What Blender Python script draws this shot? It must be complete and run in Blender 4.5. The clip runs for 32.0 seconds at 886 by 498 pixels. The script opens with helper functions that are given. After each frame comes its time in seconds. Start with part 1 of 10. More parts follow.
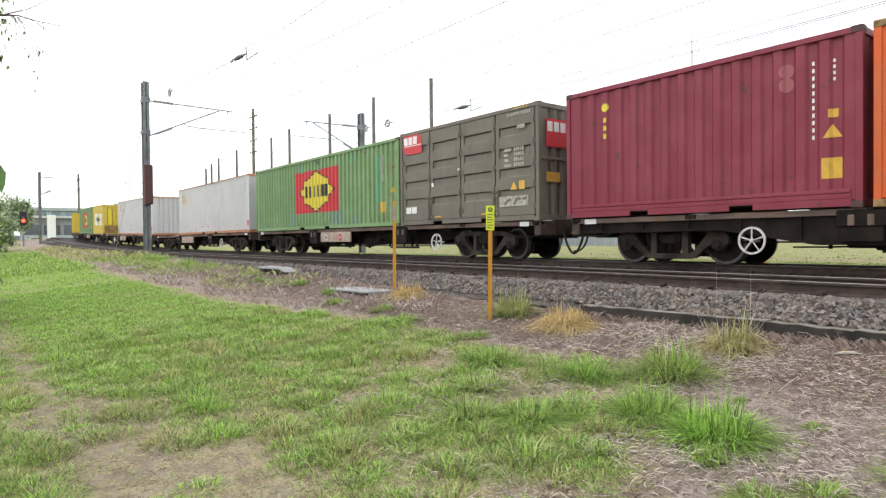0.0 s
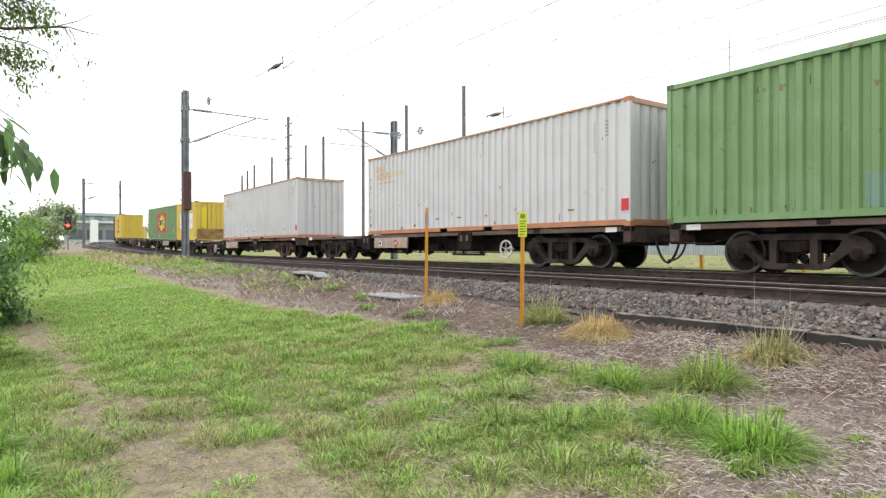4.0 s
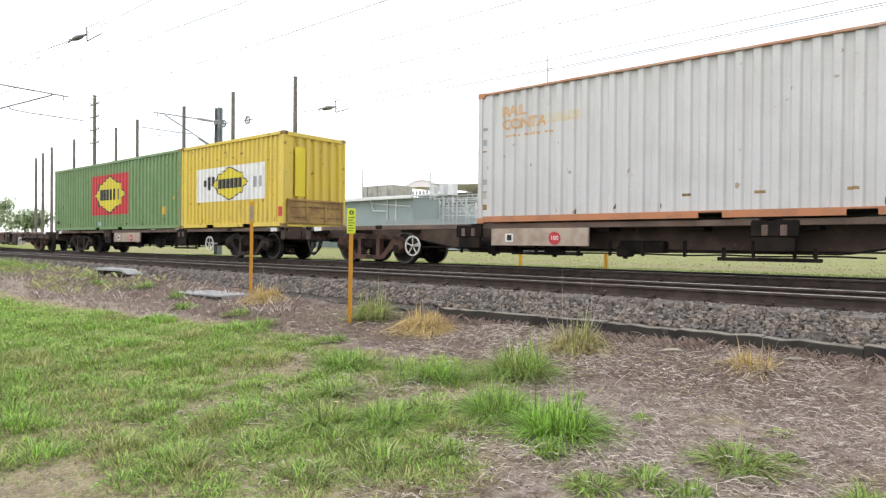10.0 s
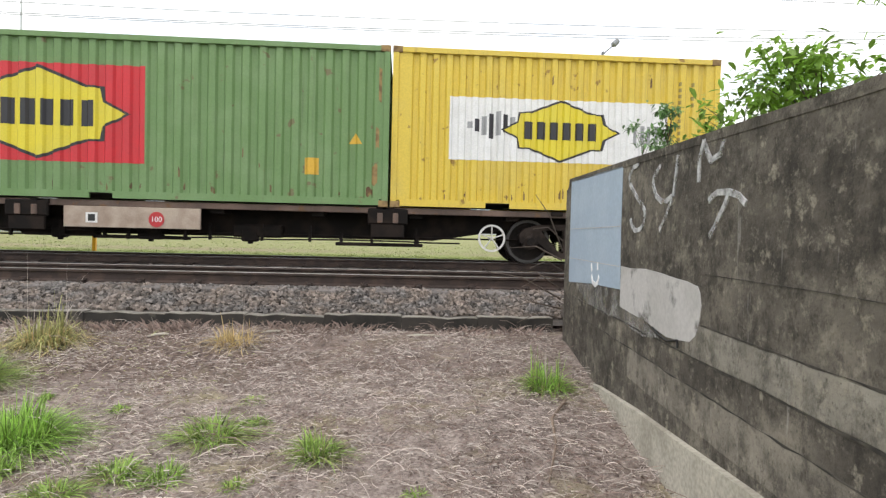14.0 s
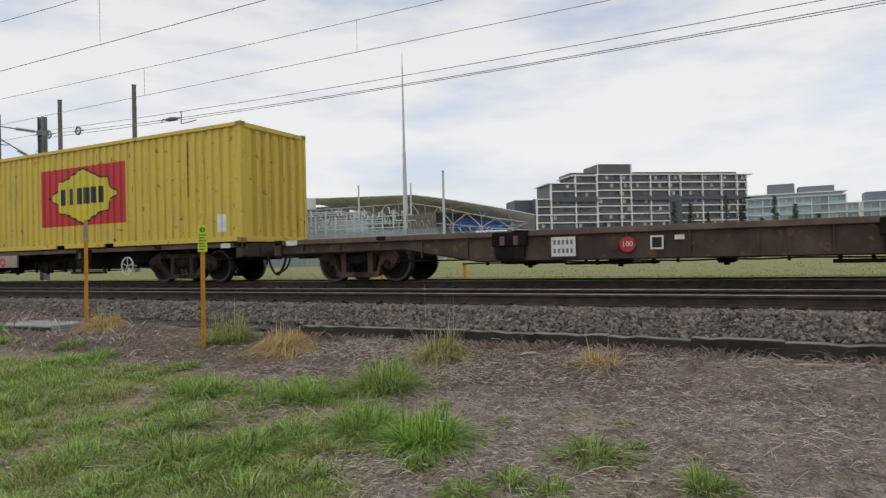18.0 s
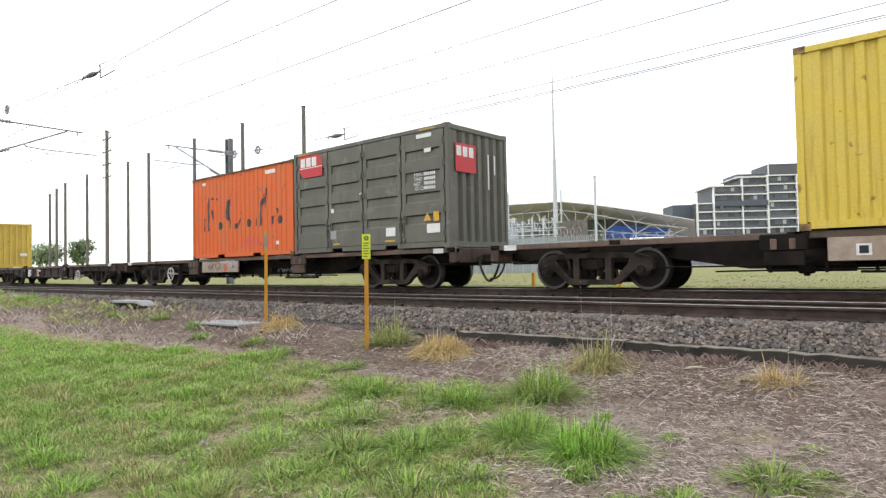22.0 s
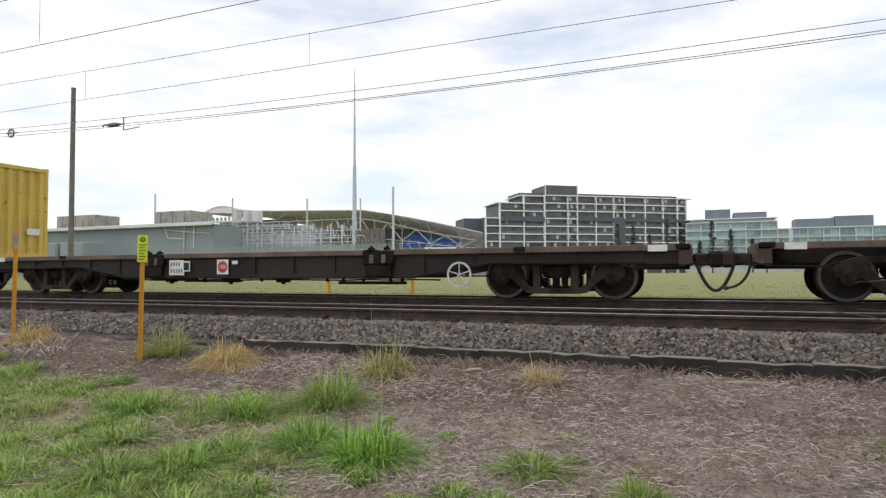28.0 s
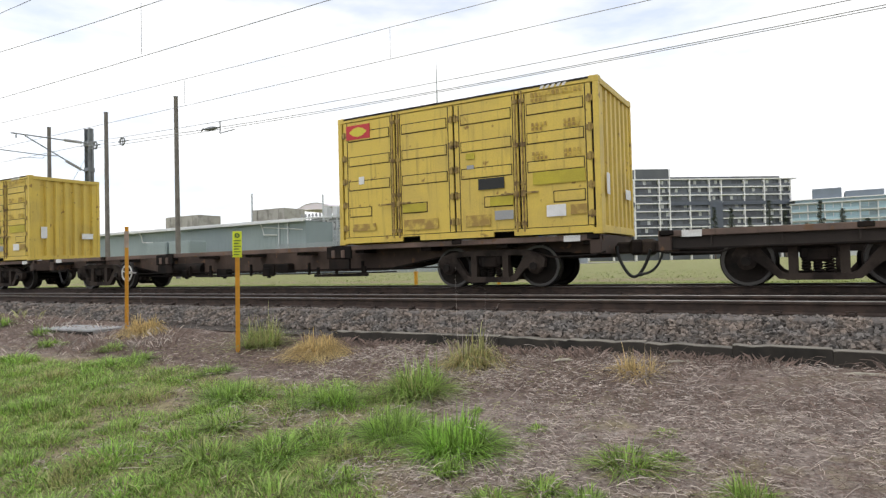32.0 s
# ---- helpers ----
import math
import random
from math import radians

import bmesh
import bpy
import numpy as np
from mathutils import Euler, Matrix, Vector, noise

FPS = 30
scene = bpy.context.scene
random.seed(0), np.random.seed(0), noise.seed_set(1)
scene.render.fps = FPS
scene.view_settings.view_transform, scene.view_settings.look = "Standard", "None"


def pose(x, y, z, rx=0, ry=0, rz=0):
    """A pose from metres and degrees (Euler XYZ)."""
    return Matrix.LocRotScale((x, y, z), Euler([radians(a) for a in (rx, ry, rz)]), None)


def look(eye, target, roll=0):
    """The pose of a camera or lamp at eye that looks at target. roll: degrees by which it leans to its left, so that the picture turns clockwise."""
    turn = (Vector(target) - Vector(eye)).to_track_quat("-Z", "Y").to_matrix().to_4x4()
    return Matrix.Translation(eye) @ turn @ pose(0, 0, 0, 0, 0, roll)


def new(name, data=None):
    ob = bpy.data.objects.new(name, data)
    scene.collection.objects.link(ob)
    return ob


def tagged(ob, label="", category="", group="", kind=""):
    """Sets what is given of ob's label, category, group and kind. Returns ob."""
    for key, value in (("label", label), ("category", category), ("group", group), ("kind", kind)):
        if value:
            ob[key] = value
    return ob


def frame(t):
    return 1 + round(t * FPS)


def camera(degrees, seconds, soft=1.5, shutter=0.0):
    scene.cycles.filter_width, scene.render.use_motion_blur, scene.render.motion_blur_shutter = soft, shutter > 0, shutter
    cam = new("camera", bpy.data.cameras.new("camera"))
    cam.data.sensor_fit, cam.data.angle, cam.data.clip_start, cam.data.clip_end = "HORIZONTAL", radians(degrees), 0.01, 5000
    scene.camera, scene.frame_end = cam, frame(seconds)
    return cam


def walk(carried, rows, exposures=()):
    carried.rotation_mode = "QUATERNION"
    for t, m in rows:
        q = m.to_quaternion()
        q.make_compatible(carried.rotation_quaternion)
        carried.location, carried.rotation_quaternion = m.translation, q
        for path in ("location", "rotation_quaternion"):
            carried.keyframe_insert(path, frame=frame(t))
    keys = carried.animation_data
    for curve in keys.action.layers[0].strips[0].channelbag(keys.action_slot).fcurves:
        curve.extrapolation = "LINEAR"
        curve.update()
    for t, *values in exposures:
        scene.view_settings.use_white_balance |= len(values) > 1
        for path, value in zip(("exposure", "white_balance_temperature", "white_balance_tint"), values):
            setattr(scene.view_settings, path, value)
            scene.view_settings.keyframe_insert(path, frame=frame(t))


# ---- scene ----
cam = camera(70.8, 32.0, 1.35)

# seconds and stops of the picture's brightness
EXPOSURES = [(0.0, 0.42), (3.0, 0.47), (3.5, 0.46), (6.0, 0.28), (7.0, 0.08), (8.0, 0.02), (9.0, 0.15), (10.0, 0.4), (11.0, 0.36), (12.0, 0.28), (13.0, 0.34), (16.0, 0.45), (16.5, 0.1), (17.0, -0.48), (18.0, -0.66), (19.0, -0.36), (20.0, 0.13), (21.0, 0.38), (22.0, 0.24), (23.0, -0.08), (24.0, 0.3), (25.0, 0.74), (26.0, 0.70), (28.5, -0.4), (30.0, -0.4), (31.0, -0.42), (32.0, -0.15)]

PATH = [
    (0, (0.102, 0.020, 0.532), (-1.476, 1.249, 0.503), -0.52),
    (0.5, (0.125, -0.005, 0.524), (-1.506, 1.152, 0.494), 0.15),
    (1, (0.127, -0.014, 0.527), (-1.532, 1.103, 0.498), 0.20),
    (1.5, (0.129, -0.007, 0.529), (-1.536, 1.101, 0.498), -0.16),
    (2, (0.133, -0.007, 0.519), (-1.525, 1.111, 0.499), -0.03),
    (2.5, (0.120, -0.007, 0.508), (-1.532, 1.121, 0.500), 0.19),
    (3, (0.118, -0.005, 0.509), (-1.531, 1.128, 0.503), 0.08),
    (3.5, (0.121, -0.010, 0.517), (-1.517, 1.137, 0.512), -0.05),
    (5.5, (0.105, 0.004, 0.509), (-1.531, 1.154, 0.504), -0.11),
    (6, (0.108, 0.012, 0.510), (-1.526, 1.166, 0.507), -0.16),
    (6.5, (0.105, 0.025, 0.514), (-1.528, 1.180, 0.510), -0.30),
    (7, (0.096, 0.041, 0.509), (-1.525, 1.212, 0.503), -0.22),
    (7.5, (0.098, 0.063, 0.513), (-1.478, 1.294, 0.499), -0.12),
    (8, (0.091, 0.095, 0.507), (-1.415, 1.411, 0.481), -0.00),
    (8.5, (0.100, 0.097, 0.508), (-1.325, 1.500, 0.474), 0.15),
    (9, (0.115, 0.087, 0.524), (-1.245, 1.553, 0.491), 0.13),
    (9.5, (0.121, 0.083, 0.518), (-1.197, 1.587, 0.496), 0.11),
    (10, (0.139, 0.053, 0.528), (-1.138, 1.592, 0.511), 0.47),
    (10.5, (0.144, 0.044, 0.541), (-1.071, 1.632, 0.532), 0.80),
    (11, (0.163, 0.064, 0.534), (-0.953, 1.724, 0.528), 0.96),
    (11.5, (0.205, 0.065, 0.539), (-0.733, 1.831, 0.521), 1.28),
    (12, (0.241, 0.070, 0.532), (-0.399, 1.965, 0.499), 1.66),
    (12.5, (0.264, 0.053, 0.547), (-0.083, 2.023, 0.504), 2.17),
    (13, (0.305, 0.040, 0.555), (0.272, 2.039, 0.503), 1.72),
    (13.5, (0.309, 0.023, 0.563), (0.473, 2.015, 0.509), 1.62),
    (15.5, (0.224, 0.055, 0.530), (-0.006, 2.041, 0.497), -0.16),
    (16, (0.201, 0.054, 0.527), (-0.177, 2.018, 0.511), -0.28),
    (16.5, (0.179, 0.059, 0.529), (-0.310, 1.998, 0.519), -0.43),
    (17, (0.162, 0.063, 0.530), (-0.435, 1.972, 0.525), -0.77),
    (17.5, (0.145, 0.069, 0.529), (-0.583, 1.932, 0.530), -0.61),
    (18, (0.122, 0.059, 0.528), (-0.784, 1.842, 0.551), -1.40),
    (18.5, (0.110, 0.053, 0.526), (-0.940, 1.754, 0.563), -1.77),
    (19, (0.100, 0.043, 0.528), (-1.051, 1.677, 0.579), -1.94),
    (19.5, (0.090, 0.031, 0.524), (-1.120, 1.622, 0.584), -1.71),
    (20, (0.079, 0.037, 0.518), (-1.163, 1.603, 0.583), -1.49),
    (20.5, (0.075, 0.027, 0.526), (-1.194, 1.572, 0.585), -1.48),
    (21, (0.069, 0.023, 0.520), (-1.224, 1.548, 0.577), -1.38),
    (21.5, (0.071, 0.004, 0.526), (-1.236, 1.517, 0.583), -1.26),
    (22, (0.080, 0.009, 0.526), (-1.220, 1.528, 0.584), -1.14),
    (22.5, (0.123, 0.024, 0.527), (-1.083, 1.619, 0.586), -0.92),
    (23, (0.170, 0.035, 0.520), (-0.695, 1.838, 0.580), -0.03),
    (23.5, (0.185, 0.037, 0.526), (-0.453, 1.931, 0.589), 0.63),
    (24, (0.186, 0.033, 0.522), (-0.324, 1.966, 0.583), 0.43),
    (24.5, (0.183, 0.029, 0.526), (-0.290, 1.971, 0.587), 0.42),
    (25, (0.164, 0.016, 0.526), (-0.350, 1.948, 0.586), 0.45),
    (25.5, (0.148, 0.006, 0.522), (-0.447, 1.914, 0.585), 0.37),
    (26, (0.150, 0.029, 0.521), (-0.538, 1.906, 0.583), 0.20),
    (26.5, (0.152, 0.027, 0.521), (-0.570, 1.891, 0.584), 0.06),
    (28.5, (0.145, 0.024, 0.521), (-0.642, 1.861, 0.602), -0.43),
    (29, (0.141, 0.042, 0.520), (-0.698, 1.856, 0.605), -0.65),
    (29.5, (0.141, 0.052, 0.519), (-0.747, 1.842, 0.606), -1.06),
    (30, (0.138, 0.065, 0.519), (-0.813, 1.822, 0.604), -0.94),
    (30.5, (0.132, 0.083, 0.517), (-0.852, 1.823, 0.586), -0.85),
    (31, (0.123, 0.105, 0.510), (-0.892, 1.827, 0.563), -1.10),
    (31.5, (0.119, 0.115, 0.510), (-0.916, 1.826, 0.555), -1.42),
    (32, (0.122, 0.135, 0.504), (-0.882, 1.865, 0.552), -1.47),
]
walk(cam, [(t, look(eye, target, roll)) for t, eye, target, roll in PATH], EXPOSURES)

# ---- world and light ----
world = bpy.data.worlds.new("overcast_sky")
scene.world = world
world.use_nodes = True
wt = world.node_tree
wt.nodes.clear()
w_out = wt.nodes.new("ShaderNodeOutputWorld")
w_bg = wt.nodes.new("ShaderNodeBackground")
w_sky = wt.nodes.new("ShaderNodeTexSky")
w_sky.sky_type = "NISHITA"
w_sky.sun_disc = False
w_sky.sun_elevation = radians(58)
w_sky.sun_rotation = radians(200)
w_sky.dust_density = 3.0
w_co = wt.nodes.new("ShaderNodeTexCoord")
w_map = wt.nodes.new("ShaderNodeMapping")
w_map.inputs["Scale"].default_value = (1.6, 1.6, 5.5)
w_n = wt.nodes.new("ShaderNodeTexNoise")
w_n.inputs["Scale"].default_value = 2.2
w_n.inputs["Detail"].default_value = 6.0
w_n.inputs["Roughness"].default_value = 0.55
w_ramp = wt.nodes.new("ShaderNodeValToRGB")
w_ramp.color_ramp.elements[0].position = 0.33
w_ramp.color_ramp.elements[0].color = (0.52, 0.52, 0.52, 1)
w_ramp.color_ramp.elements[1].position = 0.55
w_ramp.color_ramp.elements[1].color = (1, 1, 1, 1)
w_mix = wt.nodes.new("ShaderNodeMix")
w_mix.data_type = "RGBA"
w_gain = wt.nodes.new("ShaderNodeMix")
w_gain.data_type = "RGBA"
w_gain.blend_type = "MULTIPLY"
w_gain.inputs[0].default_value = 1.0
w_gain.inputs[7].default_value = (0.19, 0.20, 0.215, 1)
wt.links.new(w_sky.outputs[0], w_gain.inputs[6])
wt.links.new(w_co.outputs["Generated"], w_map.inputs["Vector"])
wt.links.new(w_map.outputs[0], w_n.inputs["Vector"])
wt.links.new(w_n.outputs["Fac"], w_ramp.inputs["Fac"])
wt.links.new(w_ramp.outputs["Color"], w_mix.inputs[0])
wt.links.new(w_gain.outputs[2], w_mix.inputs[6])
w_mix.inputs[7].default_value = (1.0, 1.005, 1.015, 1)
# thin overcast, a little brighter low down than overhead
w_sep = wt.nodes.new("ShaderNodeSeparateXYZ")
w_up = wt.nodes.new("ShaderNodeMapRange")
w_up.inputs[1].default_value, w_up.inputs[2].default_value = 0.15, 0.95
w_up.inputs[3].default_value, w_up.inputs[4].default_value = 1.36, 1.06
w_grade = wt.nodes.new("ShaderNodeMix")
w_grade.data_type = "RGBA"
w_grade.blend_type = "MULTIPLY"
w_grade.inputs[0].default_value = 1.0
wt.links.new(w_co.outputs["Generated"], w_sep.inputs[0])
wt.links.new(w_sep.outputs[2], w_up.inputs[0])
wt.links.new(w_mix.outputs[2], w_grade.inputs[6])
wt.links.new(w_up.outputs[0], w_grade.inputs[7])
wt.links.new(w_grade.outputs[2], w_bg.inputs["Color"])
w_bg.inputs["Strength"].default_value = 1.0
wt.links.new(w_bg.outputs[0], w_out.inputs["Surface"])

sun = new("sun", bpy.data.lights.new("sun", "SUN"))
sun.data.energy = 0.75
sun.data.angle = radians(20)
sun.data.color = (1.0, 0.97, 0.93)
sun.matrix_world = look((0, 0, 30), (6, 14, 0))


# ---- materials ----
def material(name, colour, rough=0.6, metal=0.0, second=None, amount=0.5, scale=3.0, low=0.45, high=0.62, grain=0.08, grain_scale=40.0,
             bump=0.08, stretch=(1, 1, 1), streak=None, streak_amount=0.0, per_piece=0.0, per_island=0.0, spec=0.5, spot=None, spot_size=6.0, spot_from=0.64):
    """A base colour with blotches of a second one, fine grain, optional vertical streaks, and a little relief."""
    m = bpy.data.materials.new(name)
    m.use_nodes = True
    nt = m.node_tree
    bsdf = nt.nodes["Principled BSDF"]
    bsdf.inputs["Roughness"].default_value = rough
    bsdf.inputs["Metallic"].default_value = metal
    bsdf.inputs["Specular IOR Level"].default_value = spec
    co = nt.nodes.new("ShaderNodeTexCoord")
    mp = nt.nodes.new("ShaderNodeMapping")
    mp.inputs["Scale"].default_value = stretch
    nt.links.new(co.outputs["Object"], mp.inputs["Vector"])

    def noise_fac(size, lo, hi, detail=5.0, vec=None):
        n = nt.nodes.new("ShaderNodeTexNoise")
        n.inputs["Scale"].default_value = size
        n.inputs["Detail"].default_value = detail
        r = nt.nodes.new("ShaderNodeMapRange")
        r.inputs[1].default_value, r.inputs[2].default_value = lo, hi
        nt.links.new(vec or mp.outputs[0], n.inputs["Vector"])
        nt.links.new(n.outputs["Fac"], r.inputs[0])
        return r.outputs[0], n.outputs["Fac"]

    def mix(a, b, fac, mode="MIX"):
        x = nt.nodes.new("ShaderNodeMix")
        x.data_type, x.blend_type = "RGBA", mode
        for slot, v in ((6, a), (7, b)):
            if isinstance(v, tuple):
                x.inputs[slot].default_value = (*v[:3], 1)
            else:
                nt.links.new(v, x.inputs[slot])
        if isinstance(fac, float):
            x.inputs[0].default_value = fac
        else:
            nt.links.new(fac, x.inputs[0])
        return x.outputs[2]

    def times(v, k):
        n = nt.nodes.new("ShaderNodeMath")
        n.operation = "MULTIPLY"
        nt.links.new(v, n.inputs[0])
        n.inputs[1].default_value = k
        return n.outputs[0]

    col = tuple(colour)
    if second:
        f, _ = noise_fac(scale, low, high)
        col = mix(col, tuple(second), times(f, amount))
    if streak:
        sm = nt.nodes.new("ShaderNodeMapping")
        sm.inputs["Scale"].default_value = (7, 7, 0.5)
        nt.links.new(co.outputs["Object"], sm.inputs["Vector"])
        f, _ = noise_fac(1.5, 0.56, 0.72, 6.0, sm.outputs[0])
        col = mix(col, tuple(streak), times(f, streak_amount))
    if spot:
        f, _ = noise_fac(spot_size, spot_from, spot_from + 0.05, 9.0)
        col = mix(col, tuple(spot), times(f, 0.8))
    g, raw = noise_fac(grain_scale, 0.3, 0.7, 3.0)
    dark = nt.nodes.new("ShaderNodeMapRange")
    dark.inputs[3].default_value, dark.inputs[4].default_value = 1 - grain, 1 + grain
    nt.links.new(g, dark.inputs[0])
    gray = nt.nodes.new("ShaderNodeCombineColor")
    for k in range(3):
        nt.links.new(dark.outputs[0], gray.inputs[k])
    col = mix(col, gray.outputs[0], 1.0, "MULTIPLY")
    for per, node, sock in ((per_piece, "ShaderNodeObjectInfo", "Random"), (per_island, "ShaderNodeNewGeometry", "Random Per Island")):
        if per:
            info = nt.nodes.new(node)
            r = nt.nodes.new("ShaderNodeMapRange")
            r.inputs[3].default_value, r.inputs[4].default_value = 1 - per, 1 + per
            nt.links.new(info.outputs[sock], r.inputs[0])
            cc = nt.nodes.new("ShaderNodeCombineColor")
            for k in range(3):
                nt.links.new(r.outputs[0], cc.inputs[k])
            col = mix(col, cc.outputs[0], 1.0, "MULTIPLY")
    if isinstance(col, tuple):
        bsdf.inputs["Base Color"].default_value = (*col, 1)
    else:
        nt.links.new(col, bsdf.inputs["Base Color"])
    if bump:
        b = nt.nodes.new("ShaderNodeBump")
        b.inputs["Strength"].default_value = bump
        b.inputs["Distance"].default_value = 0.01
        nt.links.new(raw, b.inputs["Height"])
        nt.links.new(b.outputs[0], bsdf.inputs["Normal"])
    return m


RUST = (0.085, 0.042, 0.024)
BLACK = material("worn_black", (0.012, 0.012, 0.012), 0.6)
M_STEEL = material("dark_underframe_steel", (0.011, 0.009, 0.008), 0.8, second=(0.026, 0.018, 0.014), amount=0.7, scale=2.5, spec=0.15)
M_SILL = material("rusty_brown_sill", (0.056, 0.036, 0.027), 0.8, second=(0.110, 0.071, 0.052), amount=0.7, scale=1.6, streak=(0.05, 0.03, 0.022), streak_amount=0.6, spot=(0.16, 0.085, 0.04), spot_size=5.0, spot_from=0.62)
M_WEB = material("dark_brown_girder_steel", (0.014, 0.010, 0.008), 0.8, second=(0.036, 0.025, 0.019), amount=0.7, scale=0.8, streak=(0.02, 0.014, 0.011), streak_amount=0.6)
M_REDCAST = material("red_brown_cast_steel", (0.105, 0.062, 0.048), 0.85, second=(0.03, 0.02, 0.016), amount=0.8, scale=3.5, spec=0.15)
M_FLANGE = material("grey_brown_edge_steel", (0.112, 0.078, 0.062), 0.8, second=(0.18, 0.118, 0.090), amount=0.8, scale=1.4, streak=(0.06, 0.04, 0.03), streak_amount=0.5, spot=(0.16, 0.085, 0.04), spot_size=5.0, spot_from=0.62)
M_BOGIE = material("brown_dusty_cast_steel", (0.052, 0.040, 0.033), 0.85, second=(0.014, 0.011, 0.010), amount=0.8, scale=3.5, spec=0.15)
M_WHEEL = material("dark_wheel_steel", (0.014, 0.012, 0.011), 0.65, 0.2, second=(0.030, 0.023, 0.019), amount=0.6, scale=4, spec=0.15)
M_TREAD = material("polished_wheel_rim", (0.085, 0.08, 0.076), 0.45, 0.7, grain=0.1)
M_BRIGHT = material("white_painted_metal", (0.62, 0.61, 0.58), 0.5, second=(0.35, 0.32, 0.28), amount=0.6, scale=9)
M_HOSE = material("black_rubber", (0.010, 0.010, 0.010), 0.5)
M_PLATE = material("white_plate", (0.72, 0.72, 0.70), 0.5, second=(0.45, 0.42, 0.38), amount=0.4, scale=6)
M_RED = material("red_disc", (0.45, 0.03, 0.035), 0.5)
M_FADED = material("faded_orange_red_disc", (0.50, 0.115, 0.055), 0.6, second=(0.45, 0.22, 0.13), amount=0.5, scale=9)
M_SWIRL = material("faint_grey_spray", (0.21, 0.185, 0.155), 0.8, second=(0.32, 0.27, 0.22), amount=0.7, scale=12)
M_TAGB = material("pale_blue_white_spray", (0.62, 0.66, 0.74), 0.7, second=(0.45, 0.49, 0.58), amount=0.6, scale=9)
M_YPLATE = material("yellow_sticker", (0.62, 0.37, 0.035), 0.5, second=(0.48, 0.28, 0.05), amount=0.6, scale=9)
M_TAN = material("beige_board", (0.42, 0.34, 0.27), 0.7, second=(0.24, 0.17, 0.13), amount=0.7, scale=2.2)
P_CRIMSON = material("crimson_paint", (0.195, 0.014, 0.034), 0.5, second=(0.24, 0.034, 0.055), amount=0.6, scale=1.2, streak=(0.08, 0.01, 0.02), streak_amount=0.4, spot=(0.07, 0.02, 0.02), spot_size=4.0, spot_from=0.66)
P_ORANGE = material("orange_paint", (0.60, 0.098, 0.012), 0.55, second=(0.50, 0.12, 0.03), amount=0.6, scale=1.5, streak=(0.32, 0.07, 0.02), streak_amount=0.5, spot=(0.20, 0.075, 0.03), spot_size=4.0, spot_from=0.66)
P_GREY = material("grey_green_paint", (0.112, 0.110, 0.091), 0.55, second=(0.150, 0.143, 0.117), amount=0.6, scale=1.3, streak=(0.06, 0.055, 0.045), streak_amount=0.5, spot=(0.17, 0.165, 0.14), spot_size=3.0, spot_from=0.63)
P_GREY2 = material("dusty_brown_grey_paint", (0.135, 0.120, 0.094), 0.6, second=(0.178, 0.156, 0.116), amount=0.7, scale=0.9, low=0.40, high=0.66, streak=(0.075, 0.066, 0.052), streak_amount=0.5, spot=(0.185, 0.17, 0.138), spot_size=2.5, spot_from=0.64)
P_GREEN = material("green_paint", (0.135, 0.235, 0.085), 0.5, second=(0.18, 0.28, 0.125), amount=0.6, scale=1.4, streak=(0.10, 0.15, 0.06), streak_amount=0.45, spot=(0.15, 0.10, 0.05), spot_size=4.0, spot_from=0.66)
P_WHITE = material("grimy_white_paint", (0.56, 0.557, 0.556), 0.5, second=(0.50, 0.493, 0.482), amount=0.6, scale=0.9, streak=(0.45, 0.42, 0.375), streak_amount=0.35, spot=(0.28, 0.19, 0.12), spot_size=4.5, spot_from=0.69, grain=0.04, bump=0.04)
P_WRAIL = material("faded_orange_rail_paint", (0.45, 0.185, 0.085), 0.6, second=(0.30, 0.13, 0.075), amount=0.6, scale=3)
P_WTOP = material("grimy_white_top_rail", (0.47, 0.33, 0.25), 0.6, second=(0.45, 0.19, 0.09), amount=0.8, scale=1.2, low=0.42, high=0.60)
P_YELLOW = material("yellow_paint", (0.64, 0.475, 0.062), 0.5, second=(0.59, 0.45, 0.095), amount=0.6, scale=1.3, streak=(0.34, 0.22, 0.04), streak_amount=0.5, spot=(0.20, 0.10, 0.025), spot_size=5.0, spot_from=0.645)
P_YELLOW2 = material("pale_yellow_paint", (0.66, 0.48, 0.085), 0.55, second=(0.55, 0.40, 0.09), amount=0.7, scale=1.2, streak=(0.30, 0.20, 0.05), streak_amount=0.55, spot=(0.20, 0.10, 0.025), spot_size=5.0, spot_from=0.645)
L_GHOST = material("rubbed_grey_white_print", (0.42, 0.405, 0.36), 0.7, second=(0.22, 0.205, 0.17), amount=0.8, scale=9)
P_RUSTY = material("rust_patched_steel", (0.30, 0.20, 0.08), 0.8, second=RUST, amount=0.9, scale=5)
L_RED = material("red_logo_paint", (0.55, 0.025, 0.035), 0.5, second=(0.45, 0.03, 0.04), amount=0.5, scale=2)
L_YEL = material("yellow_logo_paint", (0.66, 0.55, 0.035), 0.5, second=(0.58, 0.50, 0.06), amount=0.5, scale=2)
L_DARK = material("dark_logo_paint", (0.025, 0.024, 0.03), 0.5)
L_WHITE = material("white_logo_paint", (0.74, 0.74, 0.73), 0.5, second=(0.6, 0.6, 0.58), amount=0.4, scale=4)
M_RAIL = material("brown_rail_steel", (0.034, 0.022, 0.017), 0.8, second=(0.078, 0.048, 0.036), amount=0.6, scale=6)
M_RAILTOP = material("dull_rail_head", (0.20, 0.19, 0.18), 0.42, 0.8, second=(0.09, 0.07, 0.06), amount=0.6, scale=5)
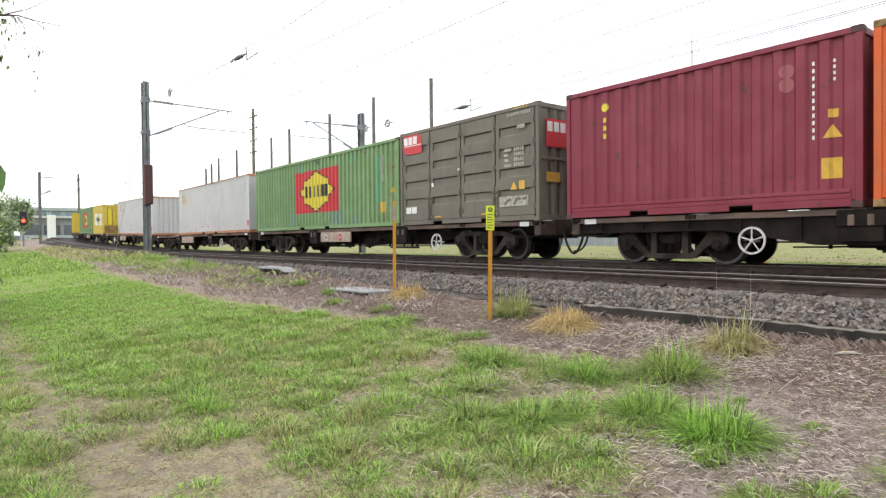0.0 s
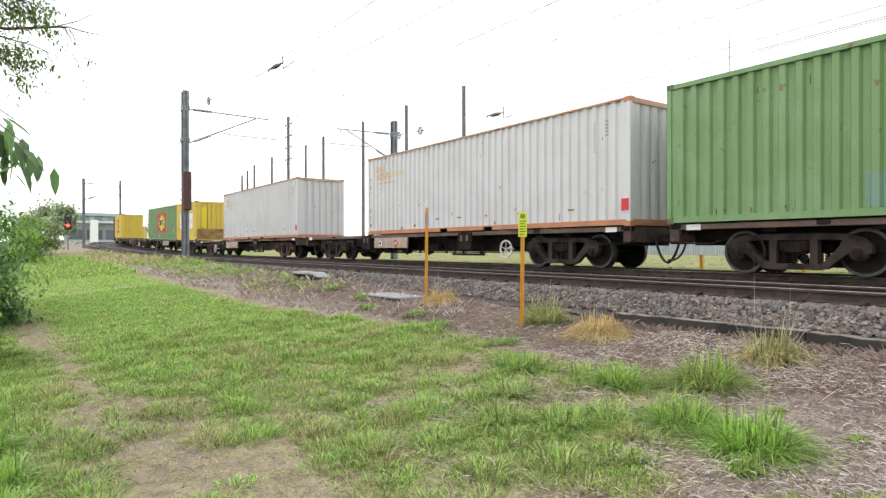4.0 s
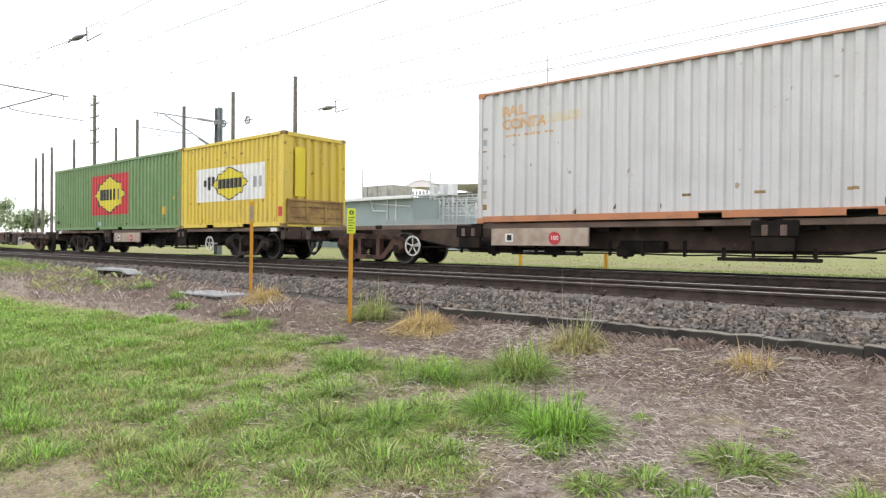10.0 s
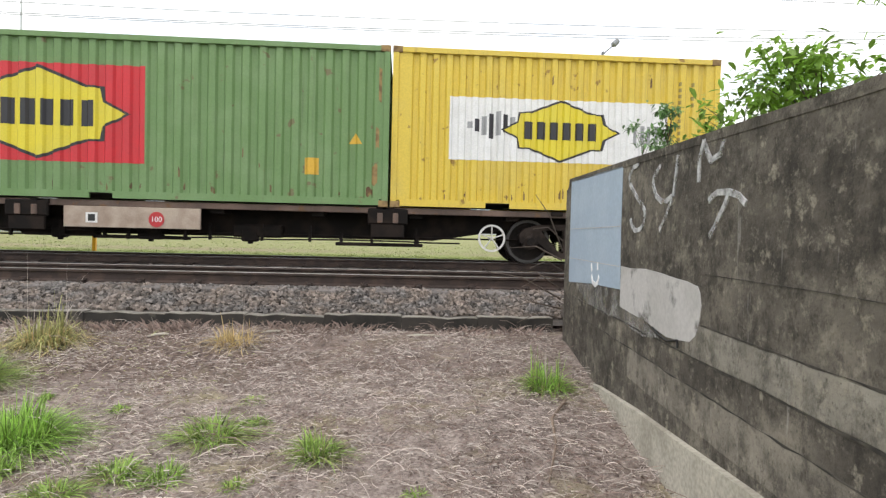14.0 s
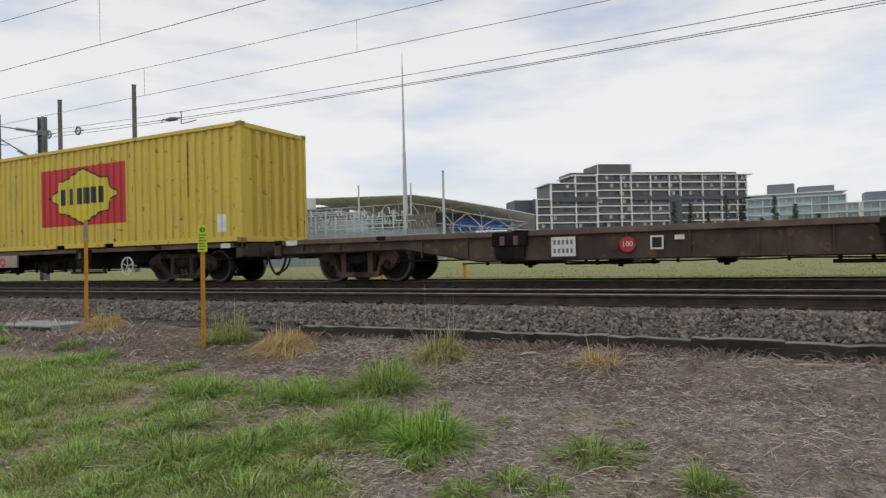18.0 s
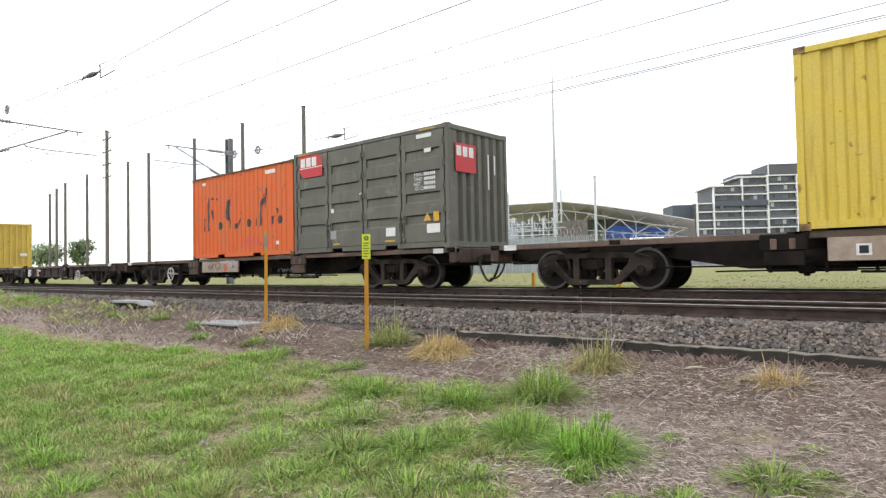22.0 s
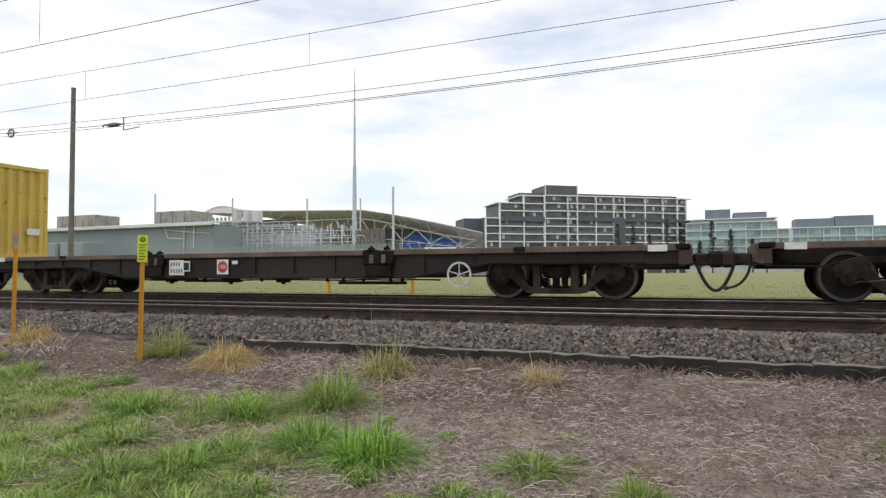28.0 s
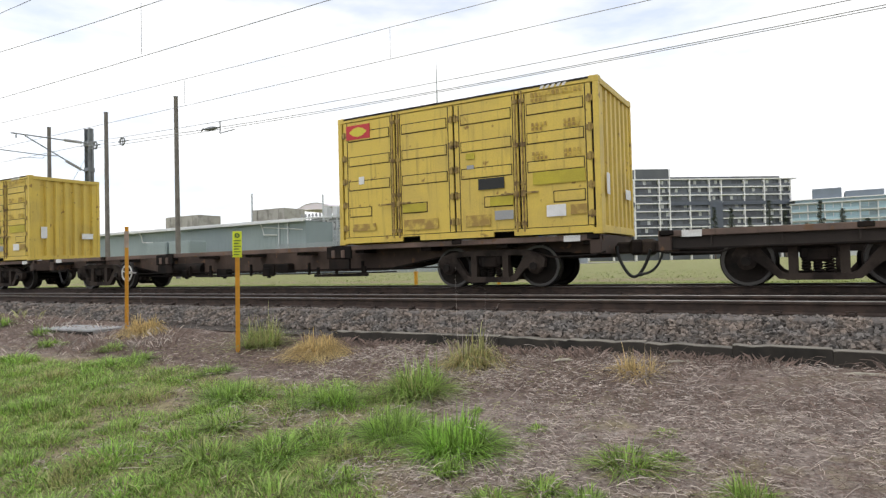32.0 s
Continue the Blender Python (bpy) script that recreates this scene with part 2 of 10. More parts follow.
M_SLEEPER = material("weathered_concrete_sleeper", (0.17, 0.15, 0.14), 0.9, second=(0.09, 0.078, 0.07), amount=0.7, scale=6, per_piece=0.15)
M_STONE = material("blue_grey_ballast_stone", (0.136, 0.124, 0.115), 0.9, second=(0.200, 0.158, 0.128), amount=0.75, scale=3.5, low=0.40, high=0.62, grain=0.25, per_island=0.6)
M_BED = material("brown_ballast_bed", (0.058, 0.050, 0.044), 0.95, second=(0.105, 0.089, 0.078), amount=0.6, scale=9, grain=0.4, grain_scale=25, bump=0.8)
# kerb face darkened and its top paled: overhead light put into the colours
M_KERB = material("mossy_shaded_concrete", (0.042, 0.036, 0.030), 0.9, second=(0.018, 0.017, 0.014), amount=0.9, scale=3.5, spot=(0.085, 0.075, 0.06), spot_size=5.0, spot_from=0.63)
M_KERBTOP = material("lit_kerb_top", (0.215, 0.195, 0.165), 0.9, second=(0.10, 0.092, 0.078), amount=0.8, scale=4.0, spot=(0.05, 0.045, 0.035), spot_size=6.0, spot_from=0.62)
M_MAST = material("galvanised_grey_steel", (0.20, 0.215, 0.23), 0.55, 0.3, second=(0.10, 0.10, 0.11), amount=0.6, scale=2)
M_MAST2 = material("red_brown_box", (0.085, 0.035, 0.032), 0.7, second=(0.05, 0.03, 0.03), amount=0.6, scale=3)
M_WIRE = material("dull_grey_wire", (0.33, 0.335, 0.34), 0.6, 0.2)
# near-black for gaskets and edges, and for painted shade lines
M_DARKLINE = material("dark_seam_and_shade", (0.020, 0.017, 0.012), 0.9, grain=0.3)
M_BRACK = material("rust_brown_bracket", (0.11, 0.065, 0.035), 0.8, second=(0.20, 0.13, 0.06), amount=0.7, scale=8)
M_LAMP = material("dull_grey_lamp_casing", (0.24, 0.25, 0.26), 0.5)
M_TIMBER = material("grey_timber_pole", (0.17, 0.155, 0.14), 0.85, second=(0.10, 0.09, 0.085), amount=0.6, scale=2)
M_POST = material("yellow_marker_post", (0.62, 0.30, 0.015), 0.5, second=(0.5, 0.22, 0.02), amount=0.4, scale=5)
M_PLATEINK = material("dark_green_plate_print", (0.10, 0.16, 0.02), 0.5)
M_LIME = material("lime_yellow_plate", (0.60, 0.66, 0.02), 0.45)


def wall_material(name="board_marked_old_concrete", base=(0.185, 0.164, 0.134), dark=0.88, fleck=0.72):
    """Old board-marked concrete: black weathering, tan blotches, paler lifts and thin drips."""
    m = bpy.data.materials.new(name)
    m.use_nodes = True
    nt = m.node_tree
    bsdf = nt.nodes["Principled BSDF"]
    bsdf.inputs["Roughness"].default_value = 0.92
    bsdf.inputs["Specular IOR Level"].default_value = 0.25
    co = nt.nodes.new("ShaderNodeTexCoord")

    def fac(size, lo, hi, scale=(1, 1, 1), detail=8.0, rough=0.6):
        mp = nt.nodes.new("ShaderNodeMapping")
        mp.inputs["Scale"].default_value = scale
        n = nt.nodes.new("ShaderNodeTexNoise")
        n.inputs["Scale"].default_value, n.inputs["Detail"].default_value, n.inputs["Roughness"].default_value = size, detail, rough
        r = nt.nodes.new("ShaderNodeMapRange")
        r.inputs[1].default_value, r.inputs[2].default_value = lo, hi
        nt.links.new(co.outputs["Object"], mp.inputs[0])
        nt.links.new(mp.outputs[0], n.inputs["Vector"])
        nt.links.new(n.outputs["Fac"], r.inputs[0])
        return r.outputs[0]

    def mix(a, b, f_, k):
        t_ = nt.nodes.new("ShaderNodeMath")
        t_.operation = "MULTIPLY"
        nt.links.new(f_, t_.inputs[0])
        t_.inputs[1].default_value = k
        x = nt.nodes.new("ShaderNodeMix")
        x.data_type = "RGBA"
        for slot, v in ((6, a), (7, b)):
            if isinstance(v, tuple):
                x.inputs[slot].default_value = (*v, 1)
            else:
                nt.links.new(v, x.inputs[slot])
        nt.links.new(t_.outputs[0], x.inputs[0])
        return x.outputs[2]

    col = mix(base, (0.058, 0.051, 0.043), fac(1.3, 0.38, 0.58, (0.8, 1, 1.3), 9.0, 0.66), dark)
    col = mix(col, (0.300, 0.270, 0.215), fac(2.6, 0.54, 0.66, (1, 1, 1.4), 10.0, 0.70), 0.62)
    col = mix(col, (0.036, 0.032, 0.027), fac(6.5, 0.48, 0.60, (1, 1, 0.8), 10.0, 0.75), fleck)
    col = mix(col, (0.380, 0.345, 0.270), fac(8.0, 0.57, 0.65, (1, 1, 1), 10.0, 0.72), 0.60)
    col = mix(col, (0.42, 0.40, 0.37), fac(2.4, 0.66, 0.72, (6, 6, 0.5), 6.0), 0.4)
    col = mix(col, (0.33, 0.30, 0.24), fac(22, 0.55, 0.68, (1, 1, 1), 10.0, 0.75), 0.5)
    col = mix(col, (0.025, 0.022, 0.019), fac(17, 0.53, 0.64, (1, 1, 0.7), 10.0, 0.75), 0.55)
    col = mix(col, (0.025, 0.022, 0.019), fac(60, 0.58, 0.70), 0.55)
    nt.links.new(col, bsdf.inputs["Base Color"])
    b = nt.nodes.new("ShaderNodeBump")
    b.inputs["Strength"].default_value, b.inputs["Distance"].default_value = 0.5, 0.012
    nt.links.new(fac(28, 0.2, 0.8, (1, 1, 1), 9.0), b.inputs["Height"])
    nt.links.new(b.outputs[0], bsdf.inputs["Normal"])
    return m


def worn_paint(name, colour, second, keep_lo, keep_hi, size=5.0):
    """Thin brushed paint that has worn through in places."""
    m = material(name, colour, 0.85, second=second, amount=0.6, scale=3, grain=0.08)
    nt = m.node_tree
    bsdf, out = nt.nodes["Principled BSDF"], nt.nodes["Material Output"]
    co = nt.nodes.new("ShaderNodeTexCoord")
    n = nt.nodes.new("ShaderNodeTexNoise")
    n.inputs["Scale"].default_value, n.inputs["Detail"].default_value, n.inputs["Roughness"].default_value = size, 9.0, 0.65
    r = nt.nodes.new("ShaderNodeMapRange")
    r.inputs[1].default_value, r.inputs[2].default_value = keep_lo, keep_hi
    clear = nt.nodes.new("ShaderNodeBsdfTransparent")
    mx = nt.nodes.new("ShaderNodeMixShader")
    nt.links.new(co.outputs["Object"], n.inputs["Vector"])
    nt.links.new(n.outputs["Fac"], r.inputs[0])
    nt.links.new(r.outputs[0], mx.inputs[0])
    nt.links.new(clear.outputs[0], mx.inputs[1])
    nt.links.new(bsdf.outputs[0], mx.inputs[2])
    nt.links.new(mx.outputs[0], out.inputs["Surface"])
    return m


M_WALL = wall_material()
M_GREYP = worn_paint("pale_grey_wall_paint", (0.50, 0.48, 0.46), (0.40, 0.385, 0.36), 0.26, 0.44, 4.0)
M_LIFT = wall_material("paler_concrete_lift", (0.35, 0.325, 0.272), 0.55, 0.50)
M_LIFT2 = wall_material("half_weathered_concrete_lift", (0.29, 0.262, 0.215), 0.62, 0.55)
M_JOINT = material("grimed_joint_and_shade", (0.030, 0.027, 0.022), 0.95, second=(0.09, 0.08, 0.065), amount=0.8, scale=9)
M_PLINTH = material("pale_concrete", (0.46, 0.43, 0.355), 0.9, second=(0.30, 0.275, 0.22), amount=0.7, scale=3, grain=0.2, bump=0.3)
M_COVER = material("grey_blue_cover_concrete", (0.36, 0.37, 0.38), 0.85, second=(0.24, 0.235, 0.225), amount=0.6, scale=4, grain=0.15)
M_BLUEP = material("pale_blue_wall_paint", (0.36, 0.44, 0.53), 0.8, second=(0.42, 0.50, 0.58), amount=0.5, scale=3, grain=0.06)

M_TAGW = material("bright_white_spray_paint", (0.82, 0.82, 0.82), 0.7)
M_TAG = worn_paint("white_spray_paint", (0.62, 0.62, 0.62), (0.47, 0.47, 0.46), 0.37, 0.62, 9.0)
M_SMEAR = worn_paint("thin_grey_paint", (0.44, 0.425, 0.40), (0.36, 0.345, 0.32), 0.42, 0.75, 3.0)
M_STRAW = material("pale_dead_straw", (0.49, 0.425, 0.375), 0.9, per_island=0.6, bump=0)
M_STRAWD = material("dark_dead_straw", (0.19, 0.135, 0.112), 0.9, per_island=0.6, bump=0)
M_CLOD = material("crumbly_brown_earth", (0.215, 0.165, 0.142), 0.95, second=(0.12, 0.09, 0.076), amount=0.7, scale=9, grain=0.3, per_island=0.4)
M_FLAKE = material("pale_bark_flake", (0.50, 0.45, 0.39), 0.9, per_island=0.4, bump=0)
M_STALK = material("pale_brown_vine", (0.27, 0.20, 0.15), 0.9, second=(0.17, 0.12, 0.09), amount=0.6, scale=8)
M_DEADV = material("brown_dead_stalks", (0.25, 0.185, 0.155), 0.9, per_island=0.5, bump=0)
M_DRYG = material("tan_green_rough_grass", (0.37, 0.375, 0.17), 0.8, per_island=0.5, bump=0)
M_FIELD = material("olive_field_grass", (0.30, 0.345, 0.125), 0.8, per_island=0.3, bump=0)
M_DRY = material("dry_golden_grass", (0.585, 0.45, 0.215), 0.8, per_island=0.45, bump=0)
M_DRYB = material("brown_golden_grass", (0.47, 0.36, 0.17), 0.8, per_island=0.5, bump=0)
M_GRASS = material("fresh_grass_blades", (0.298, 0.430, 0.105), 0.55, per_island=0.65, bump=0)
M_GRASS2 = material("bright_tuft_blades", (0.305, 0.500, 0.095), 0.5, per_island=0.65, bump=0)
M_GRASS3 = material("yellowing_blades", (0.39, 0.39, 0.165), 0.7, per_island=0.6, bump=0)
M_LEAF = material("mid_green_leaves", (0.165, 0.255, 0.075), 0.5, per_island=0.6, bump=0)
M_LEAF2 = material("light_green_leaves", (0.225, 0.375, 0.060), 0.5, per_island=0.6, bump=0)
M_LEAFD = material("dark_green_leaves", (0.150, 0.265, 0.100), 0.5, per_island=0.6, bump=0)
M_PINE = material("dark_hazy_pine", (0.085, 0.105, 0.085), 0.8, per_island=0.4, bump=0)
# distance haze is mixed into this grey-green
M_LEAF3 = material("haze_paled_far_leaves", (0.34, 0.42, 0.25), 0.7, per_island=0.6, bump=0)


def leafy(m, share):
    """Lets part of the light shine through thin leaves."""
    nt = m.node_tree
    bsdf, out = nt.nodes["Principled BSDF"], nt.nodes["Material Output"]
    tr = nt.nodes.new("ShaderNodeBsdfTranslucent")
    nt.links.new(bsdf.inputs["Base Color"].links[0].from_socket, tr.inputs["Color"])
    mx = nt.nodes.new("ShaderNodeMixShader")
    mx.inputs[0].default_value = share
    nt.links.new(bsdf.outputs[0], mx.inputs[1])
    nt.links.new(tr.outputs[0], mx.inputs[2])
    nt.links.new(mx.outputs[0], out.inputs["Surface"])


for leaf_mat in (M_GRASS, M_GRASS2, M_GRASS3, M_DRY, M_LEAF, M_LEAF2, M_LEAFD, M_LEAF3):
    leafy(leaf_mat, 0.4)
M_BARK = material("grey_brown_bark", (0.13, 0.10, 0.08), 0.9, second=(0.07, 0.055, 0.045), amount=0.7, scale=6)
M_SHED = material("pale_blue_grey_sheet_cladding", (0.265, 0.318, 0.325), 0.6, second=(0.23, 0.28, 0.288), amount=0.5, scale=0.4)
M_ROOFW = material("white_roof_sheet", (0.62, 0.63, 0.63), 0.5, second=(0.5, 0.51, 0.51), amount=0.5, scale=0.3)
M_GALV = material("grey_lattice_steel", (0.52, 0.55, 0.57), 0.5)
# wall colour takes in the pale blue-grey haze beyond the line
M_HAZE = material("haze_toned_render", (0.40, 0.44, 0.47), 0.8, second=(0.34, 0.38, 0.41), amount=0.6, scale=0.5)
M_PLANT = material("weathered_plant_box_concrete", (0.40, 0.385, 0.35), 0.9, second=(0.22, 0.21, 0.19), amount=0.7, scale=0.8)
M_SROOF = material("pale_brown_stadium_roof", (0.44, 0.42, 0.38), 0.6, second=(0.34, 0.32, 0.28), amount=0.6, scale=0.2)
M_FENCE = material("dull_blue_grey_fence_steel", (0.27, 0.30, 0.32), 0.6)
M_TRUSS = material("grey_roof_truss_steel", (0.44, 0.45, 0.46), 0.6)
M_STAND = material("shaded_grey_stand", (0.24, 0.255, 0.275), 0.9, second=(0.17, 0.18, 0.20), amount=0.6, scale=0.3)
# pale lilac offsets the green light that the grass throws up
M_UNDER = material("lilac_bounce_offset", (0.74, 0.68, 0.74), 0.8)
M_BLUE = material("blue_seating", (0.05, 0.17, 0.62), 0.5)
M_APT = material("dark_facade_panel", (0.092, 0.100, 0.112), 0.5, second=(0.130, 0.138, 0.15), amount=0.5, scale=0.15)
M_SLATE = material("slate_blue_cladding", (0.085, 0.10, 0.13), 0.6)
M_FRAMEW = material("white_facade_frame", (0.80, 0.80, 0.80), 0.6, grain=0.04)
M_GLASS = material("dark_window_glass", (0.082, 0.094, 0.110), 0.12, spec=0.5, per_piece=0.5, bump=0, grain=0.03)
M_GLASSB = material("pale_blue_window_glass", (0.24, 0.36, 0.41), 0.15, spec=0.8, per_piece=0.35, bump=0, grain=0.03)
M_CREAM = material("pale_facade", (0.58, 0.60, 0.60), 0.7, grain=0.05)
M_PIPE = material("white_pipe_paint", (0.60, 0.60, 0.60), 0.4, second=(0.45, 0.45, 0.44), amount=0.5, scale=8)
M_SIGNAL = material("red_signal_lens", (0.6, 0.02, 0.01), 0.3)
M_SIGNAL.node_tree.nodes["Principled BSDF"].inputs["Emission Color"].default_value = (1, 0.05, 0.02, 1)
M_SIGNAL.node_tree.nodes["Principled BSDF"].inputs["Emission Strength"].default_value = 4.0


def ground_material():
    """Lawn, bare soil with mulch and dry patches, laid out in world metres."""
    m = bpy.data.materials.new("lawn_and_bare_soil")
    m.use_nodes = True
    nt = m.node_tree
    bsdf = nt.nodes["Principled BSDF"]
    bsdf.inputs["Roughness"].default_value = 0.95
    bsdf.inputs["Specular IOR Level"].default_value = 0.2
    geo = nt.nodes.new("ShaderNodeNewGeometry")
    att = nt.nodes.new("ShaderNodeAttribute")
    att.attribute_name = "lawn"

    def noise_of(size, detail=5.0):
        n = nt.nodes.new("ShaderNodeTexNoise")
        n.inputs["Scale"].default_value, n.inputs["Detail"].default_value = size, detail
        nt.links.new(geo.outputs["Position"], n.inputs["Vector"])
        return n.outputs["Fac"]

    def ramp(v, *stops):
        r = nt.nodes.new("ShaderNodeValToRGB")
        while len(r.color_ramp.elements) < len(stops):
            r.color_ramp.elements.new(0.5)
        for e, (p, c) in zip(r.color_ramp.elements, stops):
            e.position, e.color = p, (*c, 1)
        nt.links.new(v, r.inputs[0])
        return r.outputs[0]

    def mixed(a, b, fac):
        x = nt.nodes.new("ShaderNodeMix")
        x.data_type = "RGBA"
        nt.links.new(a, x.inputs[6]), nt.links.new(b, x.inputs[7]), nt.links.new(fac, x.inputs[0])
        return x.outputs[2]

    soil = mixed(ramp(noise_of(38, 8), (0.30, (0.075, 0.057, 0.049)), (0.5, (0.305, 0.245, 0.214)), (0.70, (0.58, 0.50, 0.448))),
                 ramp(noise_of(9, 6), (0.35, (0.155, 0.118, 0.103)), (0.62, (0.47, 0.39, 0.343))), noise_of(2.0))
    lawn = mixed(ramp(noise_of(30, 8), (0.3, (0.145, 0.178, 0.050)), (0.5, (0.285, 0.338, 0.105)), (0.68, (0.40, 0.41, 0.18))),
                 ramp(noise_of(6, 6), (0.3, (0.19, 0.235, 0.068)), (0.62, (0.33, 0.385, 0.125))), noise_of(1.3))
    edge = nt.nodes.new("ShaderNodeMath")
    edge.operation = "ADD"
    wob = nt.nodes.new("ShaderNodeMath")
    wob.operation = "MULTIPLY_ADD"
    nt.links.new(noise_of(7.0, 7), wob.inputs[0])
    wob.inputs[1].default_value, wob.inputs[2].default_value = 0.9, -0.45
    nt.links.new(att.outputs["Fac"], edge.inputs[0])
    nt.links.new(wob.outputs[0], edge.inputs[1])
    step = nt.nodes.new("ShaderNodeMapRange")
    step.inputs[1].default_value, step.inputs[2].default_value = 0.60, 1.05
    nt.links.new(edge.outputs[0], step.inputs[0])
    thatch = mixed(ramp(noise_of(42, 8), (0.30, (0.13, 0.10, 0.066)), (0.5, (0.34, 0.29, 0.18)), (0.68, (0.52, 0.45, 0.30))),
                   ramp(noise_of(8, 6), (0.35, (0.20, 0.16, 0.10)), (0.62, (0.42, 0.36, 0.225))), noise_of(2.3))
    dry = nt.nodes.new("ShaderNodeMapRange")
    dry.inputs[1].default_value, dry.inputs[2].default_value = 0.02, 0.42
    nt.links.new(edge.outputs[0], dry.inputs[0])
    damp = nt.nodes.new("ShaderNodeAttribute")
    damp.attribute_name = "earth"
    rough_edge = nt.nodes.new("ShaderNodeMath")
    rough_edge.operation = "MULTIPLY_ADD"
    nt.links.new(noise_of(5.0, 8), rough_edge.inputs[0])
    rough_edge.inputs[1].default_value = 1.3
    nt.links.new(damp.outputs["Fac"], rough_edge.inputs[2])
    wet = nt.nodes.new("ShaderNodeMapRange")
    wet.inputs[1].default_value, wet.inputs[2].default_value = 0.95, 1.55
    nt.links.new(rough_edge.outputs[0], wet.inputs[0])
    earth = ramp(noise_of(26, 9), (0.30, (0.045, 0.032, 0.026)), (0.5, (0.165, 0.121, 0.101)), (0.72, (0.35, 0.277, 0.232)))
    bare = mixed(mixed(soil, thatch, dry.outputs[0]), earth, wet.outputs[0])
    nt.links.new(mixed(bare, lawn, step.outputs[0]), bsdf.inputs["Base Color"])
    b = nt.nodes.new("ShaderNodeBump")
    b.inputs["Strength"].default_value, b.inputs["Distance"].default_value = 0.9, 0.05
    nt.links.new(noise_of(45, 8), b.inputs["Height"])
    nt.links.new(b.outputs[0], bsdf.inputs["Normal"])
    return m


M_GROUND = ground_material()


# ---- mesh tools ----
class Shape:
    """Vertices and faces gathered into one mesh."""

    def __init__(self):
        self.v, self.f, self.smooth = [], [], []

    def add(self, verts, faces, smooth=False):
        n = len(self.v)
        self.v.extend(tuple(p) for p in verts)
        self.f.extend(tuple(n + k for k in q) for q in faces)
        self.smooth.extend([smooth] * len(faces))
        return self

    def box(self, x0, x1, y0, y1, z0, z1, c=0.0):
        if c <= 0:
            return self.add([(x, y, z) for z in (z0, z1) for y in (y0, y1) for x in (x0, x1)],
                            [(0, 2, 3, 1), (4, 5, 7, 6), (0, 1, 5, 4), (2, 6, 7, 3), (0, 4, 6, 2), (1, 3, 7, 5)])
        lo, hi = (x0, y0, z0), (x1, y1, z1)
        verts, at = [], {}
        for k in range(8):
            s = [(k >> a) & 1 for a in range(3)]
            for a in range(3):
                p = [(hi[b] if s[b] else lo[b]) + (0 if b == a else (-c if s[b] else c)) for b in range(3)]
                at[k, a] = len(verts)
                verts.append(p)
        faces = []
        for a in range(3):
            b, d = (a + 1) % 3, (a + 2) % 3
            for side in (0, 1):
                ring = [side << a, (side << a) | (1 << b), (side << a) | (1 << b) | (1 << d), (side << a) | (1 << d)]
                q = [at[k, a] for k in ring]
                faces.append(q if side else q[::-1])
            for sb in (0, 1):
                for sd in (0, 1):
                    k0 = (sb << b) | (sd << d)
                    k1 = k0 | (1 << a)
                    q = [at[k0, b], at[k1, b], at[k1, d], at[k0, d]]
                    faces.append(q if (sb ^ sd) else q[::-1])
        for k in range(8):
            q = [at[k, 0], at[k, 1], at[k, 2]]
            faces.append(q if bin(k).count("1") % 2 else q[::-1])
        return self.add(verts, faces)

    def tube(self, p0, p1, r0, r1=None, seg=10, caps=True):
        r1 = r0 if r1 is None else r1
        a, b = Vector(p0), Vector(p1)
        q = (b - a).to_track_quat("Z", "Y")
        ring = [q @ Vector((math.cos(6.2832 * k / seg), math.sin(6.2832 * k / seg), 0)) for k in range(seg)]
        verts = [a + r0 * p for p in ring] + [b + r1 * p for p in ring]
        self.add(verts, [(k, (k + 1) % seg, seg + (k + 1) % seg, seg + k) for k in range(seg)], True)
        if caps:
            self.add(verts[:seg], [tuple(range(seg))[::-1]])
            self.add(verts[seg:], [tuple(range(seg))])
        return self

    def path(self, pts, r, seg=8, ends=None):
        """A bent tube through points; r may be a list."""
        rs = r if isinstance(r, (list, tuple)) else [r] * len(pts)
        pts = [Vector(p) for p in pts]
        rings = []
        up = Vector((0, 0, 1))
        for k, p in enumerate(pts):
            d = (pts[min(k + 1, len(pts) - 1)] - pts[max(k - 1, 0)]).normalized()
            side = d.cross(up)
            side = side.normalized() if side.length > 1e-3 else Vector((1, 0, 0))
            other = side.cross(d)
            rings.append([p + rs[k] * (math.cos(6.2832 * j / seg) * side + math.sin(6.2832 * j / seg) * other) for j in range(seg)])
        verts = [v for ring in rings for v in ring]
        faces = [(k * seg + j, k * seg + (j + 1) % seg, (k + 1) * seg + (j + 1) % seg, (k + 1) * seg + j) for k in range(len(pts) - 1) for j in range(seg)]
        self.add(verts, faces, True)
        self.add(rings[0], [tuple(range(seg))[::-1]])
        self.add(rings[-1], [tuple(range(seg))])
        return self

    def slab(self, poly, y0, y1):
        """A polygon in x and z, pushed from y0 to y1."""
        n = len(poly)
        verts = [(x, y0, z) for x, z in poly] + [(x, y1, z) for x, z in poly]
        return self.add(verts, [tuple(range(n)), tuple(range(2 * n - 1, n - 1, -1))] + [(k + n, (k + 1) % n + n, (k + 1) % n, k) for k in range(n)])

    def ringdisc(self, cx, cy, cz, r_out, r_in, depth, seg=32):
        """A flat ring standing upright, with its axis along y."""
        a = [(math.cos(6.2832 * k / seg), math.sin(6.2832 * k / seg)) for k in range(seg)]
        v = [(cx + r * c, y, cz + r * s) for y in (cy - depth / 2, cy + depth / 2) for r in (r_out, r_in) for c, s in a]
        f = []
        for k in range(seg):
            j = (k + 1) % seg
